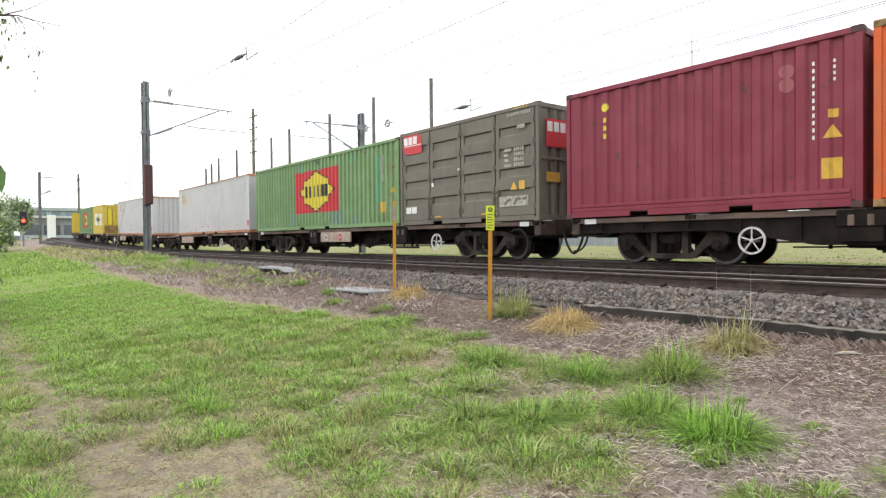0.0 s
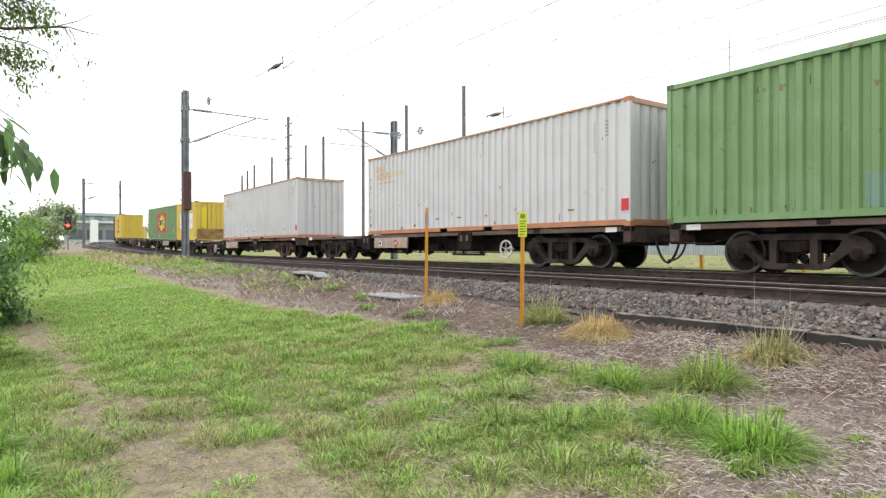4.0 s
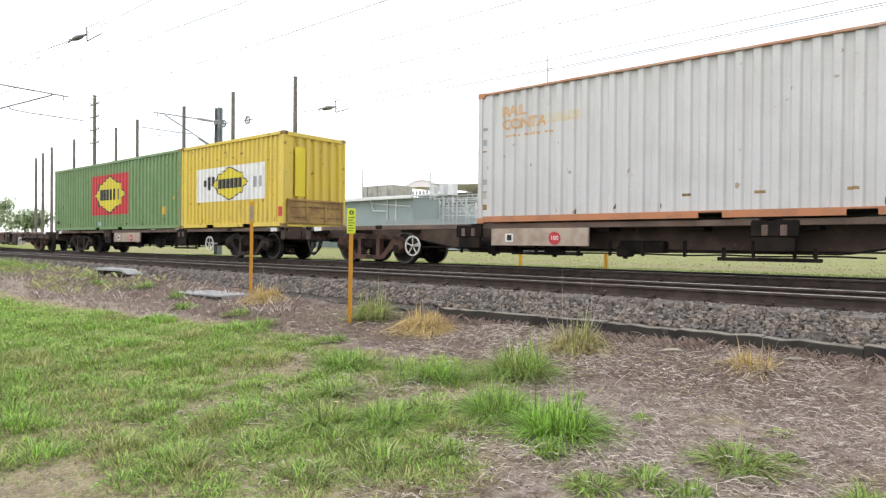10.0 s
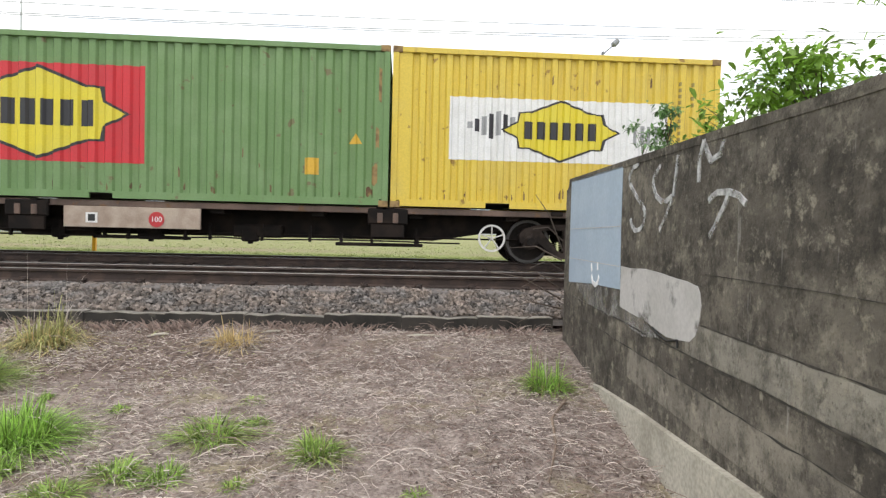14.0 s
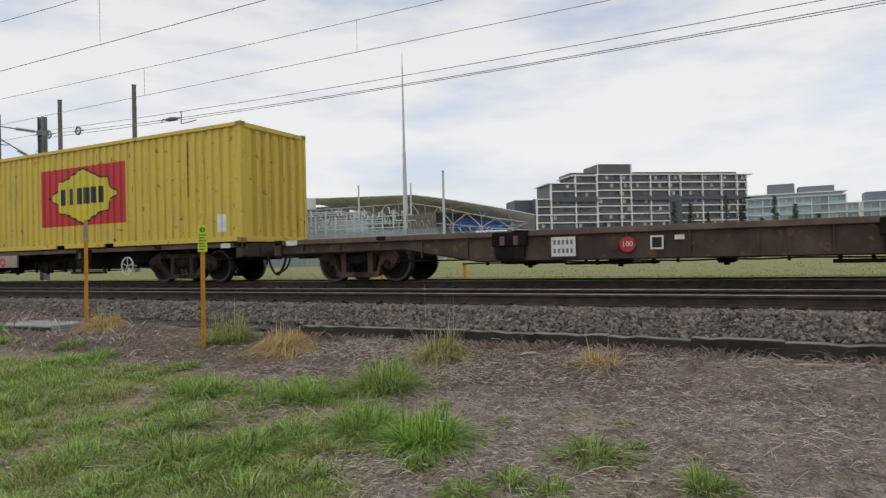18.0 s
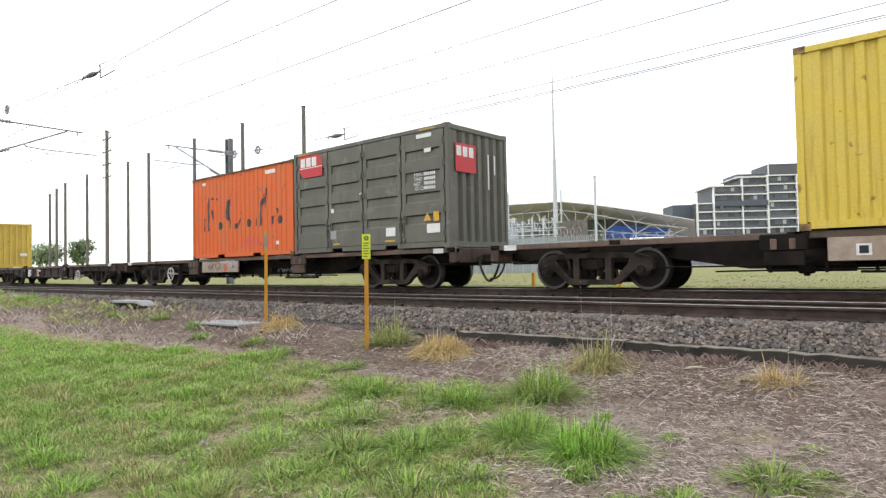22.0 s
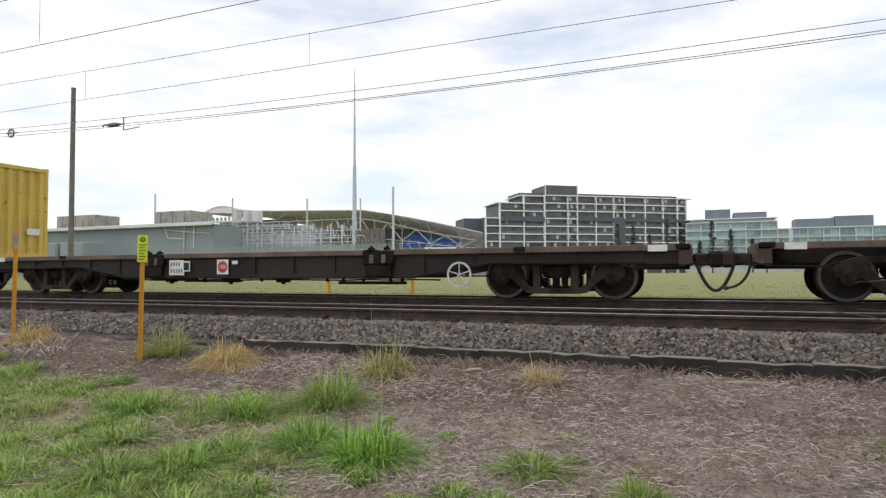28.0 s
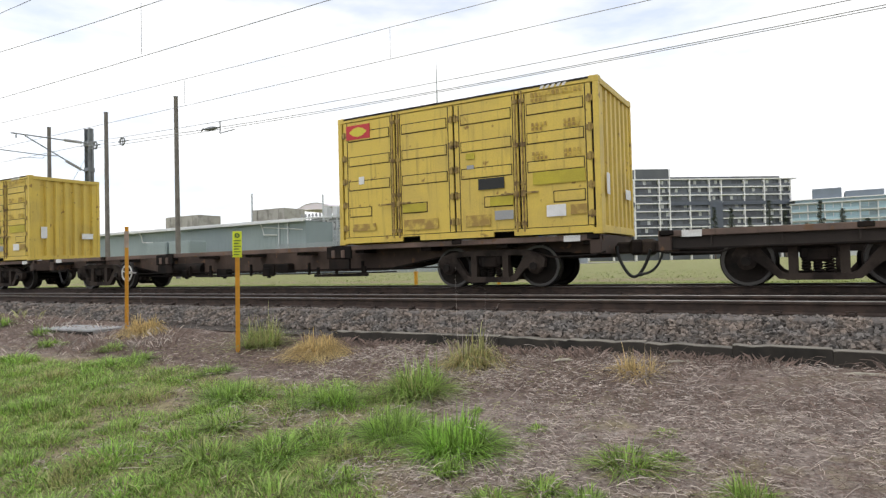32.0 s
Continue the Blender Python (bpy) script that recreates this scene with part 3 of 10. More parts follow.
            f += [(k, j, seg + j, seg + k), (2 * seg + k, 3 * seg + k, 3 * seg + j, 2 * seg + j), (k, 2 * seg + k, 2 * seg + j, j), (seg + k, seg + j, 3 * seg + j, 3 * seg + k)]
        return self.add(v, f)

    def lathe_y(self, cx, cz, prof, seg=28):
        """A turned solid round an axis along y; prof is a list of (y, radius)."""
        n = len(prof)
        v = [(cx + r * math.cos(6.2832 * k / seg), y, cz + r * math.sin(6.2832 * k / seg)) for k in range(seg) for y, r in prof]
        f = [(k * n + j, k * n + j + 1, ((k + 1) % seg) * n + j + 1, ((k + 1) % seg) * n + j) for k in range(seg) for j in range(n - 1)]
        return self.add(v, f, False)

    def mesh(self, name, mat):
        me = bpy.data.meshes.new(name)
        me.from_pydata(self.v, [], self.f)
        me.polygons.foreach_set("use_smooth", self.smooth)
        me.materials.append(mat)
        me.update()
        return me


def part(name, shape, mat, parent=None, label="", at=None):
    ob = new(name, shape.mesh(name, mat) if isinstance(shape, Shape) else shape)
    if parent is not None:
        ob.parent = parent
    if at is not None:
        ob.matrix_basis = at
    if label:
        ob["label"] = label
    return ob


def thing(name, label, category, group="", m=None, kind=""):
    ob = new(name)
    ob.empty_display_size = 0.2
    if m is not None:
        ob.matrix_basis = m
    return tagged(ob, label, category, group, kind)


def structure(name, shape, mat, label, category=""):
    return tagged(part(name, shape, mat), label, category, "", "structure")


# ---- the line of the railway ----
BEND, RADIUS = -68.0, 340.0
TRACK_FAR, TRACK_NEAR = 12.523, 8.533


def rise(s):
    """Height of the rail heads along the line."""
    d = max(0.0, -s - 42.0)
    return 0.0 if d == 0 else (0.019 * d * d / (d + 6.0) if d < 90 else 0.019 * 8100 / 96 + 0.006 * min(d - 90, 60) / (1 + (d - 90) / 60))


def line(s, off):
    """The place at s metres along the line, off metres from the camera's side axis, and the heading."""
    if s >= BEND:
        return Vector((s, off, rise(s))), 0.0
    a = (BEND - s) / RADIUS
    r = RADIUS - (off - TRACK_FAR)
    return Vector((BEND - r * math.sin(a), TRACK_FAR + RADIUS - r * math.cos(a), rise(s))), -a


def on_line(s, off=TRACK_FAR):
    p, a = line(s, off)
    q, _ = line(s + 2.0, off)
    pitch = math.atan2(q.z - p.z, 2.0)
    return pose(p.x, p.y, p.z, 0, -math.degrees(pitch), math.degrees(a))


# ---- ground ----
def smooth(a, b, x):
    t = min(1.0, max(0.0, (x - a) / (b - a)))
    return t * t * (3 - 2 * t)


def track_offset(x, y):
    """Offset from the straight axis and s, for a point of the plan."""
    if x >= BEND:
        return x, y
    cx, cy = BEND, TRACK_FAR + RADIUS
    r = math.hypot(x - cx, y - cy)
    a = math.atan2(cx - x, cy - y)
    return BEND - a * RADIUS, TRACK_FAR + RADIUS - r


def ground(x, y):
    s, o = track_offset(x, y)
    if y > 60 or abs(o) > 200:
        o = max(-200, min(200, o))
    near = -1.0 + 0.065 * min(o, 4.0) + 0.08 * max(0.0, min(o - 4.0, 2.4)) + 0.012 * smooth(6.2, 6.85, o)
    near = max(near, -1.25) + 0.0215 * max(0.0, min(-5.0 - x, 22.0)) * smooth(-14, 5, o)
    near = min(near, -0.30 + 0.45 * smooth(-20, -32, x))
    far = -0.12
    z = near + (far - near) * smooth(7.2, 14.0, o) + rise(s) * smooth(-60, 0, o)
    if 6.95 < o < 15.0:
        z = min(z, rise(s) - 0.36)
    return z + 0.025 * noise.noise(Vector((x * 0.9, y * 0.9, 0))) * smooth(9, 6, o) + 0.012 * noise.noise(Vector((x * 4, y * 4, 3))) * smooth(9, 6, o)


LAWN_X = [-60.0, -25.0, -13.7, -10.0, -8.7, -7.0, -5.5, -4.0, -3.0, -2.4, -1.5, 0.0]
LAWN_EDGE = [5.2, 3.8, 3.9, 4.25, 4.6, 4.85, 4.95, 5.1, 5.1, 4.2, 2.2, 1.2]


def lawn_share(x, y):
    """How far the ground is lawn (1) or bare soil (0), with its patches."""
    s, o = track_offset(x, y)
    if o > 14.6:
        return 1.25 if o < 17.2 else 0.62 + 0.26 * noise.noise(Vector((x * 0.35, y * 0.35, 1.0))) if o < 21 else 0.85
    if o > 6.7:
        return 0.1
    edge = float(np.interp(x, LAWN_X, LAWN_EDGE))
    v = 0.98 - 0.95 * smooth(edge - 0.55, edge + 0.5, o)
    v -= 0.27 * smooth(-8.0, -4.5, x)
    v -= 0.15 * smooth(-6.2, -4.6, x) * smooth(2.7, 3.7, y)
    for bx, by, rx, ry, k in ((-3.5, 1.0, 1.0, 0.45, 0.50), (-4.6, 0.95, 0.9, 0.48, 0.55), (-5.8, 0.95, 0.9, 0.42, 0.48), (-7.2, 0.75, 0.9, 0.34, 0.45), (-8.9, 0.62, 1.2, 0.30, 0.5), (-11.0, 0.38, 1.6, 0.22, 0.9), (-13.0, 0.2, 2.0, 0.5, 0.5), (-2.0, 2.1, 0.7, 0.5, 0.3)):
        v -= k * math.exp(-((x - bx) / rx) ** 2 - ((y - by) / ry) ** 2)
    if x < -2.2 and o < edge - 0.4:
        v = max(v, 0.32 if o > 1.4 else 0.22)
    v = max(v, 0.75 * math.exp(-((x + 24.5) / 4.5) ** 2 - ((y - 5.9) / 0.6) ** 2))
    if x < -34:
        v *= 0.45 + 0.55 * smooth(5.5, 2.0, o)
    amp = 0.40 + 0.55 * smooth(-12.0, -5.5, x)
    low = 0.36 if x < -2.2 and o < edge - 0.4 else -9.0
    return max(low, v + amp * (0.42 * noise.noise(Vector((x * 0.9, y * 0.9, 7.0))) + 0.40 * noise.noise(Vector((x * 2.3, y * 2.3, 2.0)))))


def axis(stops):
    out = []
    for a, b, step in stops:
        n = max(1, round((b - a) / step))
        out += [a + (b - a) * k / n for k in range(n)]
    return out + [stops[-1][1]]


gx = axis([(-2500, -300, 220), (-300, -110, 12), (-110, -40, 3.5), (-40, -14, 0.8), (-14, 4, 0.16), (4, 12, 0.8), (12, 60, 6), (60, 300, 40), (300, 2500, 220)])
gy = axis([(-2500, -200, 220), (-200, -20, 20), (-20, -3, 1.5), (-3, -0.6, 0.4), (-0.6, 7.6, 0.14), (7.6, 16, 0.5), (16, 40, 3), (40, 130, 10), (130, 400, 40), (400, 2500, 260)])
sheet = Shape()
nx, ny = len(gx), len(gy)
sheet.add([(x, y, ground(x, y)) for y in gy for x in gx], [(j * nx + i, j * nx + i + 1, (j + 1) * nx + i + 1, (j + 1) * nx + i) for j in range(ny - 1) for i in range(nx - 1)], True)
ground_ob = structure("ground", sheet, M_GROUND, "patchy green lawn giving way to bare brown mulched soil", "ground")
lawn_attr = ground_ob.data.attributes.new("lawn", "FLOAT", "POINT")
lawn_attr.data.foreach_set("value", [lawn_share(x, y) for y in gy for x in gx])


def damp_earth(x, y):
    """Dark crumbly earth on the strip between the lawn and the kerb, fading to dry mulch near the wall."""
    s, o = track_offset(x, y)
    return smooth(4.2, 5.5, o) * smooth(7.2, 6.9, o) * (0.45 + 0.55 * smooth(1.0, -2.5, x)) * smooth(-30.0, -12.0, x)


earth_attr = ground_ob.data.attributes.new("earth", "FLOAT", "POINT")
earth_attr.data.foreach_set("value", [damp_earth(x, y) for y in gy for x in gx])

S_STEPS = axis([(-250, -110, 6), (-110, -40, 4), (-40, 10, 1.0), (10, 60, 10), (60, 260, 40)])


def sweep(profile, off, steps=S_STEPS, closed=True):
    """A profile of (across, up) carried along the line."""
    sh = Shape()
    n = len(profile)
    verts = []
    for s in steps:
        for a, z in profile:
            p, _ = line(s, off + a)
            verts.append((p.x, p.y, p.z + z))
    faces = [(k * n + j, (k + 1) * n + j, (k + 1) * n + (j + 1) % n, k * n + (j + 1) % n) for k in range(len(steps) - 1) for j in range(n if closed else n - 1)]
    return sh.add(verts, faces)


structure("ballast_bed", sweep([(-1.62, -0.46), (-1.2, -0.30), (-0.95, -0.20), (0.0, -0.19), (2.0, -0.26), (4.0, -0.19), (5.0, -0.20), (5.9, -0.42)], TRACK_NEAR, closed=False), M_BED, "dark crushed-stone bed under two railway tracks", "ballast")
RAIL_FOOT = [(-0.068, -0.155), (0.068, -0.155), (0.068, -0.142), (0.012, -0.122), (0.010, -0.045), (0.034, -0.034), (0.034, -0.006), (-0.034, -0.006), (-0.034, -0.034), (-0.010, -0.045), (-0.012, -0.122), (-0.068, -0.142)]
RAIL_HEAD = [(-0.034, -0.006), (0.034, -0.006), (0.030, 0.0), (-0.030, 0.0)]
for track_off, words in ((TRACK_NEAR, "empty nearer railway track of brown steel rails"), (TRACK_FAR, "railway track that carries the freight train")):
    track = thing("railway_track", words, "track", "railway tracks", kind="structure")
    for side in (-0.5335, 0.5335):
        rail = part("rail", sweep(RAIL_FOOT, track_off + side), M_RAIL, track)
        part("running_surface", sweep(RAIL_HEAD, track_off + side), M_RAILTOP, rail, "polished steel running surface")
    sl = Shape().box(-0.115, 0.115, -1.0, 1.0, -0.36, -0.158, 0.02).mesh("sleeper", M_SLEEPER)
    for k in range(80):
        s = 9.0 - 0.685 * k
        part("sleeper", sl, None, track, at=pose(s, track_off, 0, 0, 0, random.uniform(-0.6, 0.6)))
    clip = Shape().box(-0.03, 0.03, -0.05, 0.05, -0.155, -0.12, 0.008).box(-0.05, 0.05, -0.02, 0.02, -0.13, -0.105).mesh("rail_clip", M_RAIL)
    for k in range(40):
        s = 6.0 - 0.685 * k
        part("rail_clip", clip, None, track, at=pose(s, track_off - 0.5335 - 0.085, 0))

kerb = thing("concrete_kerb", "low mossy concrete kerb edging the ballast", "kerb", kind="structure")
rng_k = random.Random(14)
for k in range(9):
    x0 = -5.6 + 0.845 * k
    z, dz, y = -0.376 + rng_k.uniform(-0.012, 0.010), rng_k.uniform(-0.020, 0.016), 6.885 + rng_k.uniform(-0.012, 0.012)
    tops = [(x0, z - 0.006), (x0 + 0.04, z), (x0 + 0.17, z - rng_k.uniform(-0.004, 0.016)), (x0 + 0.33, z - dz * 0.4), (x0 + 0.52, z + rng_k.uniform(-0.018, 0.006)), (x0 + 0.68, z + dz * 0.6), (x0 + 0.80, z + dz), (x0 + 0.842, z + dz - 0.004)]
    stone = part("kerb_stone", Shape().slab([(x0, -0.75), (x0 + 0.842, -0.75)] + [(px, pz - 0.006) for px, pz in tops[::-1]], y, 7.04), M_KERB, kerb)
    part("worn_top", Shape().slab([(px, pz - 0.0065) for px, pz in tops] + tops[::-1], y + 0.001, 7.05), M_KERBTOP, stone, "kerb top painted paler as if lit from above")


def stones(count, x0, x1, y0, y1, size, seed):
    """Loose angular stones lying on the shoulder of the ballast."""
    rng = np.random.default_rng(seed)
    base = np.array([(x, y, z) for z in (-1, 1) for y in (-1, 1) for x in (-1, 1)], float)
    quad = np.array([(0, 2, 3, 1), (4, 5, 7, 6), (0, 1, 5, 4), (2, 6, 7, 3), (0, 4, 6, 2), (1, 3, 7, 5)])
    xs, ys = rng.uniform(x0, x1, count), rng.uniform(y0, y1, count)
    v = base[None] * rng.uniform(0.55, 1.15, (count, 8, 3)) * (size * rng.uniform(0.6, 1.25, (count, 1, 3)))
    ang = rng.uniform(0, 6.283, (count, 3))
    for a in range(3):
        c, s = np.cos(ang[:, a])[:, None], np.sin(ang[:, a])[:, None]
        i, j = (a + 1) % 3, (a + 2) % 3
        vi, vj = v[:, :, i].copy(), v[:, :, j].copy()
        v[:, :, i], v[:, :, j] = c * vi - s * vj, s * vi + c * vj
    prof = np.interp(ys - TRACK_NEAR, [-1.62, -1.2, -0.95, 0.0, 2.0, 4.0, 5.0, 5.9], [-0.44, -0.29, -0.195, -0.185, -0.25, -0.185, -0.195, -0.41])
    v += np.stack([xs, ys, prof + rng.uniform(-0.012, 0.02, count)], 1)[:, None]
    faces = (quad[None] + 8 * np.arange(count)[:, None, None]).reshape(-1, 4)
    me = bpy.data.meshes.new("ballast_stones")
    me.from_pydata(v.reshape(-1, 3).tolist(), [], faces.tolist())
    me.materials.append(M_STONE)
    return tagged(new("ballast_stones", me), "loose blue-grey crushed stones along the railway track", "ballast", "", "stuff")


stones(16000, -14.0, 4.0, 7.05, 7.98, 0.0255, 3)
stones(4600, -14.0, 4.0, 8.05, 9.0, 0.026, 4)
stones(5000, -34.0, -14.0, 6.95, 8.0, 0.036, 5)
stones(5200, -20.0, 5.0, 9.1, 11.95, 0.036, 6)

# ---- freight train ----
DIST = [(0, 0.0), (1, 5.2), (3, 15.72), (6, 31.62), (8, 42.27), (9, 47.62), (12, 63.85), (13, 69.22), (15.5, 82.55), (16, 85.3), (16.5, 87.83), (17, 90.48), (18, 95.9),
        (19, 101.3), (20.5, 109.2), (22, 117.05), (23, 122.15), (24.5, 129.5), (25, 131.95), (26, 136.75), (28.5, 147.8), (30, 153.95), (31, 157.95), (32, 161.8)]


def gone(t):
    """Metres that the train has run at t, through the known times, smoothly."""
    ts, ds = [a for a, _ in DIST], [b for _, b in DIST]
    k = min(max(0, int(np.searchsorted(ts, t, "right")) - 1), len(ts) - 2)

    def slope(j):
        lo, hi = max(0, j - 1), min(len(ts) - 1, j + 1)
        return (ds[hi] - ds[lo]) / (ts[hi] - ts[lo])

    h = ts[k + 1] - ts[k]
    u = (t - ts[k]) / h
    return ((2 * u ** 3 - 3 * u * u + 1) * ds[k] + (u ** 3 - 2 * u * u + u) * h * slope(k)
            + (3 * u * u - 2 * u ** 3) * ds[k + 1] + (u ** 3 - u * u) * h * slope(k + 1))


RUNNING = []
PITCH, FIRST, DECK = 19.29, -0.405, 0.985
AXLES = {}


def bogie(parent, cx, base, cast=None):
    """A three-piece bogie: two side frames with springs, bolster, two wheelsets that turn."""
    bg = part("bogie", Shape().box(-0.16, 0.16, -0.95, 0.95, 0.40, 0.62, 0.03).box(-0.22, 0.22, -0.3, 0.3, 0.6, 0.74), M_STEEL, parent, "dusty brown cast-steel bogie", pose(cx, 0, 0))
    h = base / 2
    for side in (-1, 1):
        y0, y1 = (side * 0.86 - 0.07, side * 0.86 + 0.07)
        sf = Shape()
        # top chord that bows down over both axle boxes
        sf.slab([(-h - 0.20, 0.40), (-h - 0.22, 0.54), (-h - 0.13, 0.655), (-h + 0.12, 0.735), (-0.4, 0.757), (0.4, 0.757), (h - 0.12, 0.735), (h + 0.13, 0.655), (h + 0.22, 0.54), (h + 0.20, 0.40),
                 (h + 0.10, 0.40), (h + 0.06, 0.52), (h - 0.10, 0.60), (h - 0.26, 0.635), (0.4, 0.645), (-0.4, 0.645), (-h + 0.26, 0.635), (-h + 0.10, 0.60), (-h - 0.06, 0.52), (-h - 0.10, 0.40)], y0, y1)
        for d in (-1, 1):
            sf.slab([(d * (h - 0.02), 0.62), (d * (h - 0.20), 0.63), (d * 0.52, 0.25), (d * 0.42, 0.205), (d * 0.42, 0.115), (d * 0.56, 0.125), (d * (h - 0.20), 0.37), (d * (h - 0.06), 0.44)][::d], y0 + 0.006, y1 - 0.006)
            sf.slab([(d * 0.42, 0.66), (d * 0.29, 0.66), (d * 0.29, 0.12), (d * 0.42, 0.12)][::d], y0 - 0.004, y1 + 0.004)
            sf.lathe_y(d * h, 0.42, [(y0 - 0.03, 0.0), (y0 - 0.03, 0.085), (y0 - 0.012, 0.105), (y0 + 0.02, 0.15), (y1, 0.15), (y1, 0.0)] if side < 0 else [(y1 + 0.03, 0.0), (y1 + 0.03, 0.085), (y1 + 0.012, 0.105), (y1 - 0.02, 0.15), (y0, 0.15), (y0, 0.0)], 16)
        sf.slab([(-0.46, 0.215), (-0.46, 0.105), (0.46, 0.105), (0.46, 0.215)], y0 - 0.008, y1 + 0.008)
        frame_part = part("side_frame", sf, cast or M_BOGIE, bg)
        part("bolster_end", Shape().box(-0.26, 0.26, y0 + 0.012, y1 - 0.012, 0.44, 0.64, 0.03), M_STEEL, bg)
        for d in (-1, 1):
            yb = y0 - 0.03 if side < 0 else y1 + 0.03
            part("axle_cap", Shape().lathe_y(d * h, 0.42, [(yb + side * 0.022, 0.0), (yb + side * 0.022, 0.045), (yb, 0.06)], 12), M_STEEL, frame_part)
        for x in (-0.17, 0.0, 0.17):
            pts = [(x + 0.06 * math.cos(a * 1.05), side * 0.86 + 0.05 * math.sin(a * 1.05), 0.215 + 0.0078 * a) for a in range(30)]
            part("spring", Shape().path(pts, 0.014, 5), M_STEEL, bg)
    for d in (-1, 1):
        key = round(d * h, 3)
        if key not in AXLES:
            tyre = [(0.0, 0.0), (0.0, 0.10), (-0.012, 0.13), (-0.005, 0.33), (-0.02, 0.36), (-0.02, 0.415), (0.095, 0.42), (0.105, 0.448), (0.125, 0.448), (0.125, 0.36), (0.06, 0.32), (0.06, 0.0)]
            sh, rims = Shape(), []
            for side in (-1, 1):
                sh.lathe_y(0, 0, [(side * (0.628 - y), r) for y, r in tyre[:6]])
                sh.lathe_y(0, 0, [(side * (0.628 - y), r) for y, r in tyre[6:]])
                rim = Shape()
                rims.append(rim)
                rim.lathe_y(0, 0, [(side * (0.628 + 0.022), 0.362), (side * (0.628 + 0.022), 0.416), (side * (0.628 - 0.095), 0.421)])
                for a in range(5):
                    c, s_ = math.cos(a * 1.2566), math.sin(a * 1.2566)
                    sh.tube((0.25 * c, side * 0.625, 0.25 * s_), (0.25 * c, side * 0.645, 0.25 * s_), 0.022, seg=6)
            sh.tube((0, -1.0, 0), (0, 1.0, 0), 0.075, seg=12)
            AXLES[key] = [(sh.mesh("wheelset", M_WHEEL), [r.mesh("wheel_rim", M_TREAD) for r in rims]), []]
        (me, rims), users = AXLES[key]
        users.append(part("wheelset", me, None, bg, "dark steel wheels on an axle", pose(d * h, 0, 0.42)))
        for rim in rims:
            users.append(part("wheel_rim", rim, None, bg, "polished steel wheel rim", pose(d * h, 0, 0.42)))
    return bg


def hose(parent, x, sign):
    sh = Shape()
    if sign > 0:
        pts = [(x + 0.04 + 0.62 * k / 14, -0.36, 0.66 - 0.50 * max(0.0, math.sin(3.1416 * k / 14)) ** 0.8 + 0.02 * k / 14) for k in range(15)]
        sh.path(pts, 0.030, 8)
    else:
        pts = [(x - 0.03 - 0.10 * k / 9 - 0.26 * (k / 9) ** 2, -0.5, 0.62 - 0.40 * math.sin(1.45 * k / 9)) for k in range(10)]
        sh.path(pts, 0.024, 8)
        sh.tube(pts[-1], (pts[-1][0] - 0.07, pts[-1][1], pts[-1][2] - 0.01), 0.036, seg=8)
    sh.tube(pts[0], (pts[0][0], pts[0][1], pts[0][2] + 0.10), 0.036, seg=8)
    part("air_hose", sh, M_HOSE, parent)


def mesh_text(body, size, mat_, thick=0.001, bold=0.0):
    cu = bpy.data.curves.new("lettering", "FONT")
    cu.body, cu.size, cu.align_x, cu.align_y, cu.extrude = body, size, "CENTER", "CENTER", thick
    cu.offset = bold
    tmp = bpy.data.objects.new("lettering", cu)
    scene.collection.objects.link(tmp)
    bpy.context.view_layer.update()
    me = bpy.data.meshes.new_from_object(tmp.evaluated_get(bpy.context.evaluated_depsgraph_get()))
    bpy.data.objects.remove(tmp)
    me.materials.clear()
    me.materials.append(mat_)
    return me


TEXT_100 = mesh_text("100", 0.13, L_WHITE)


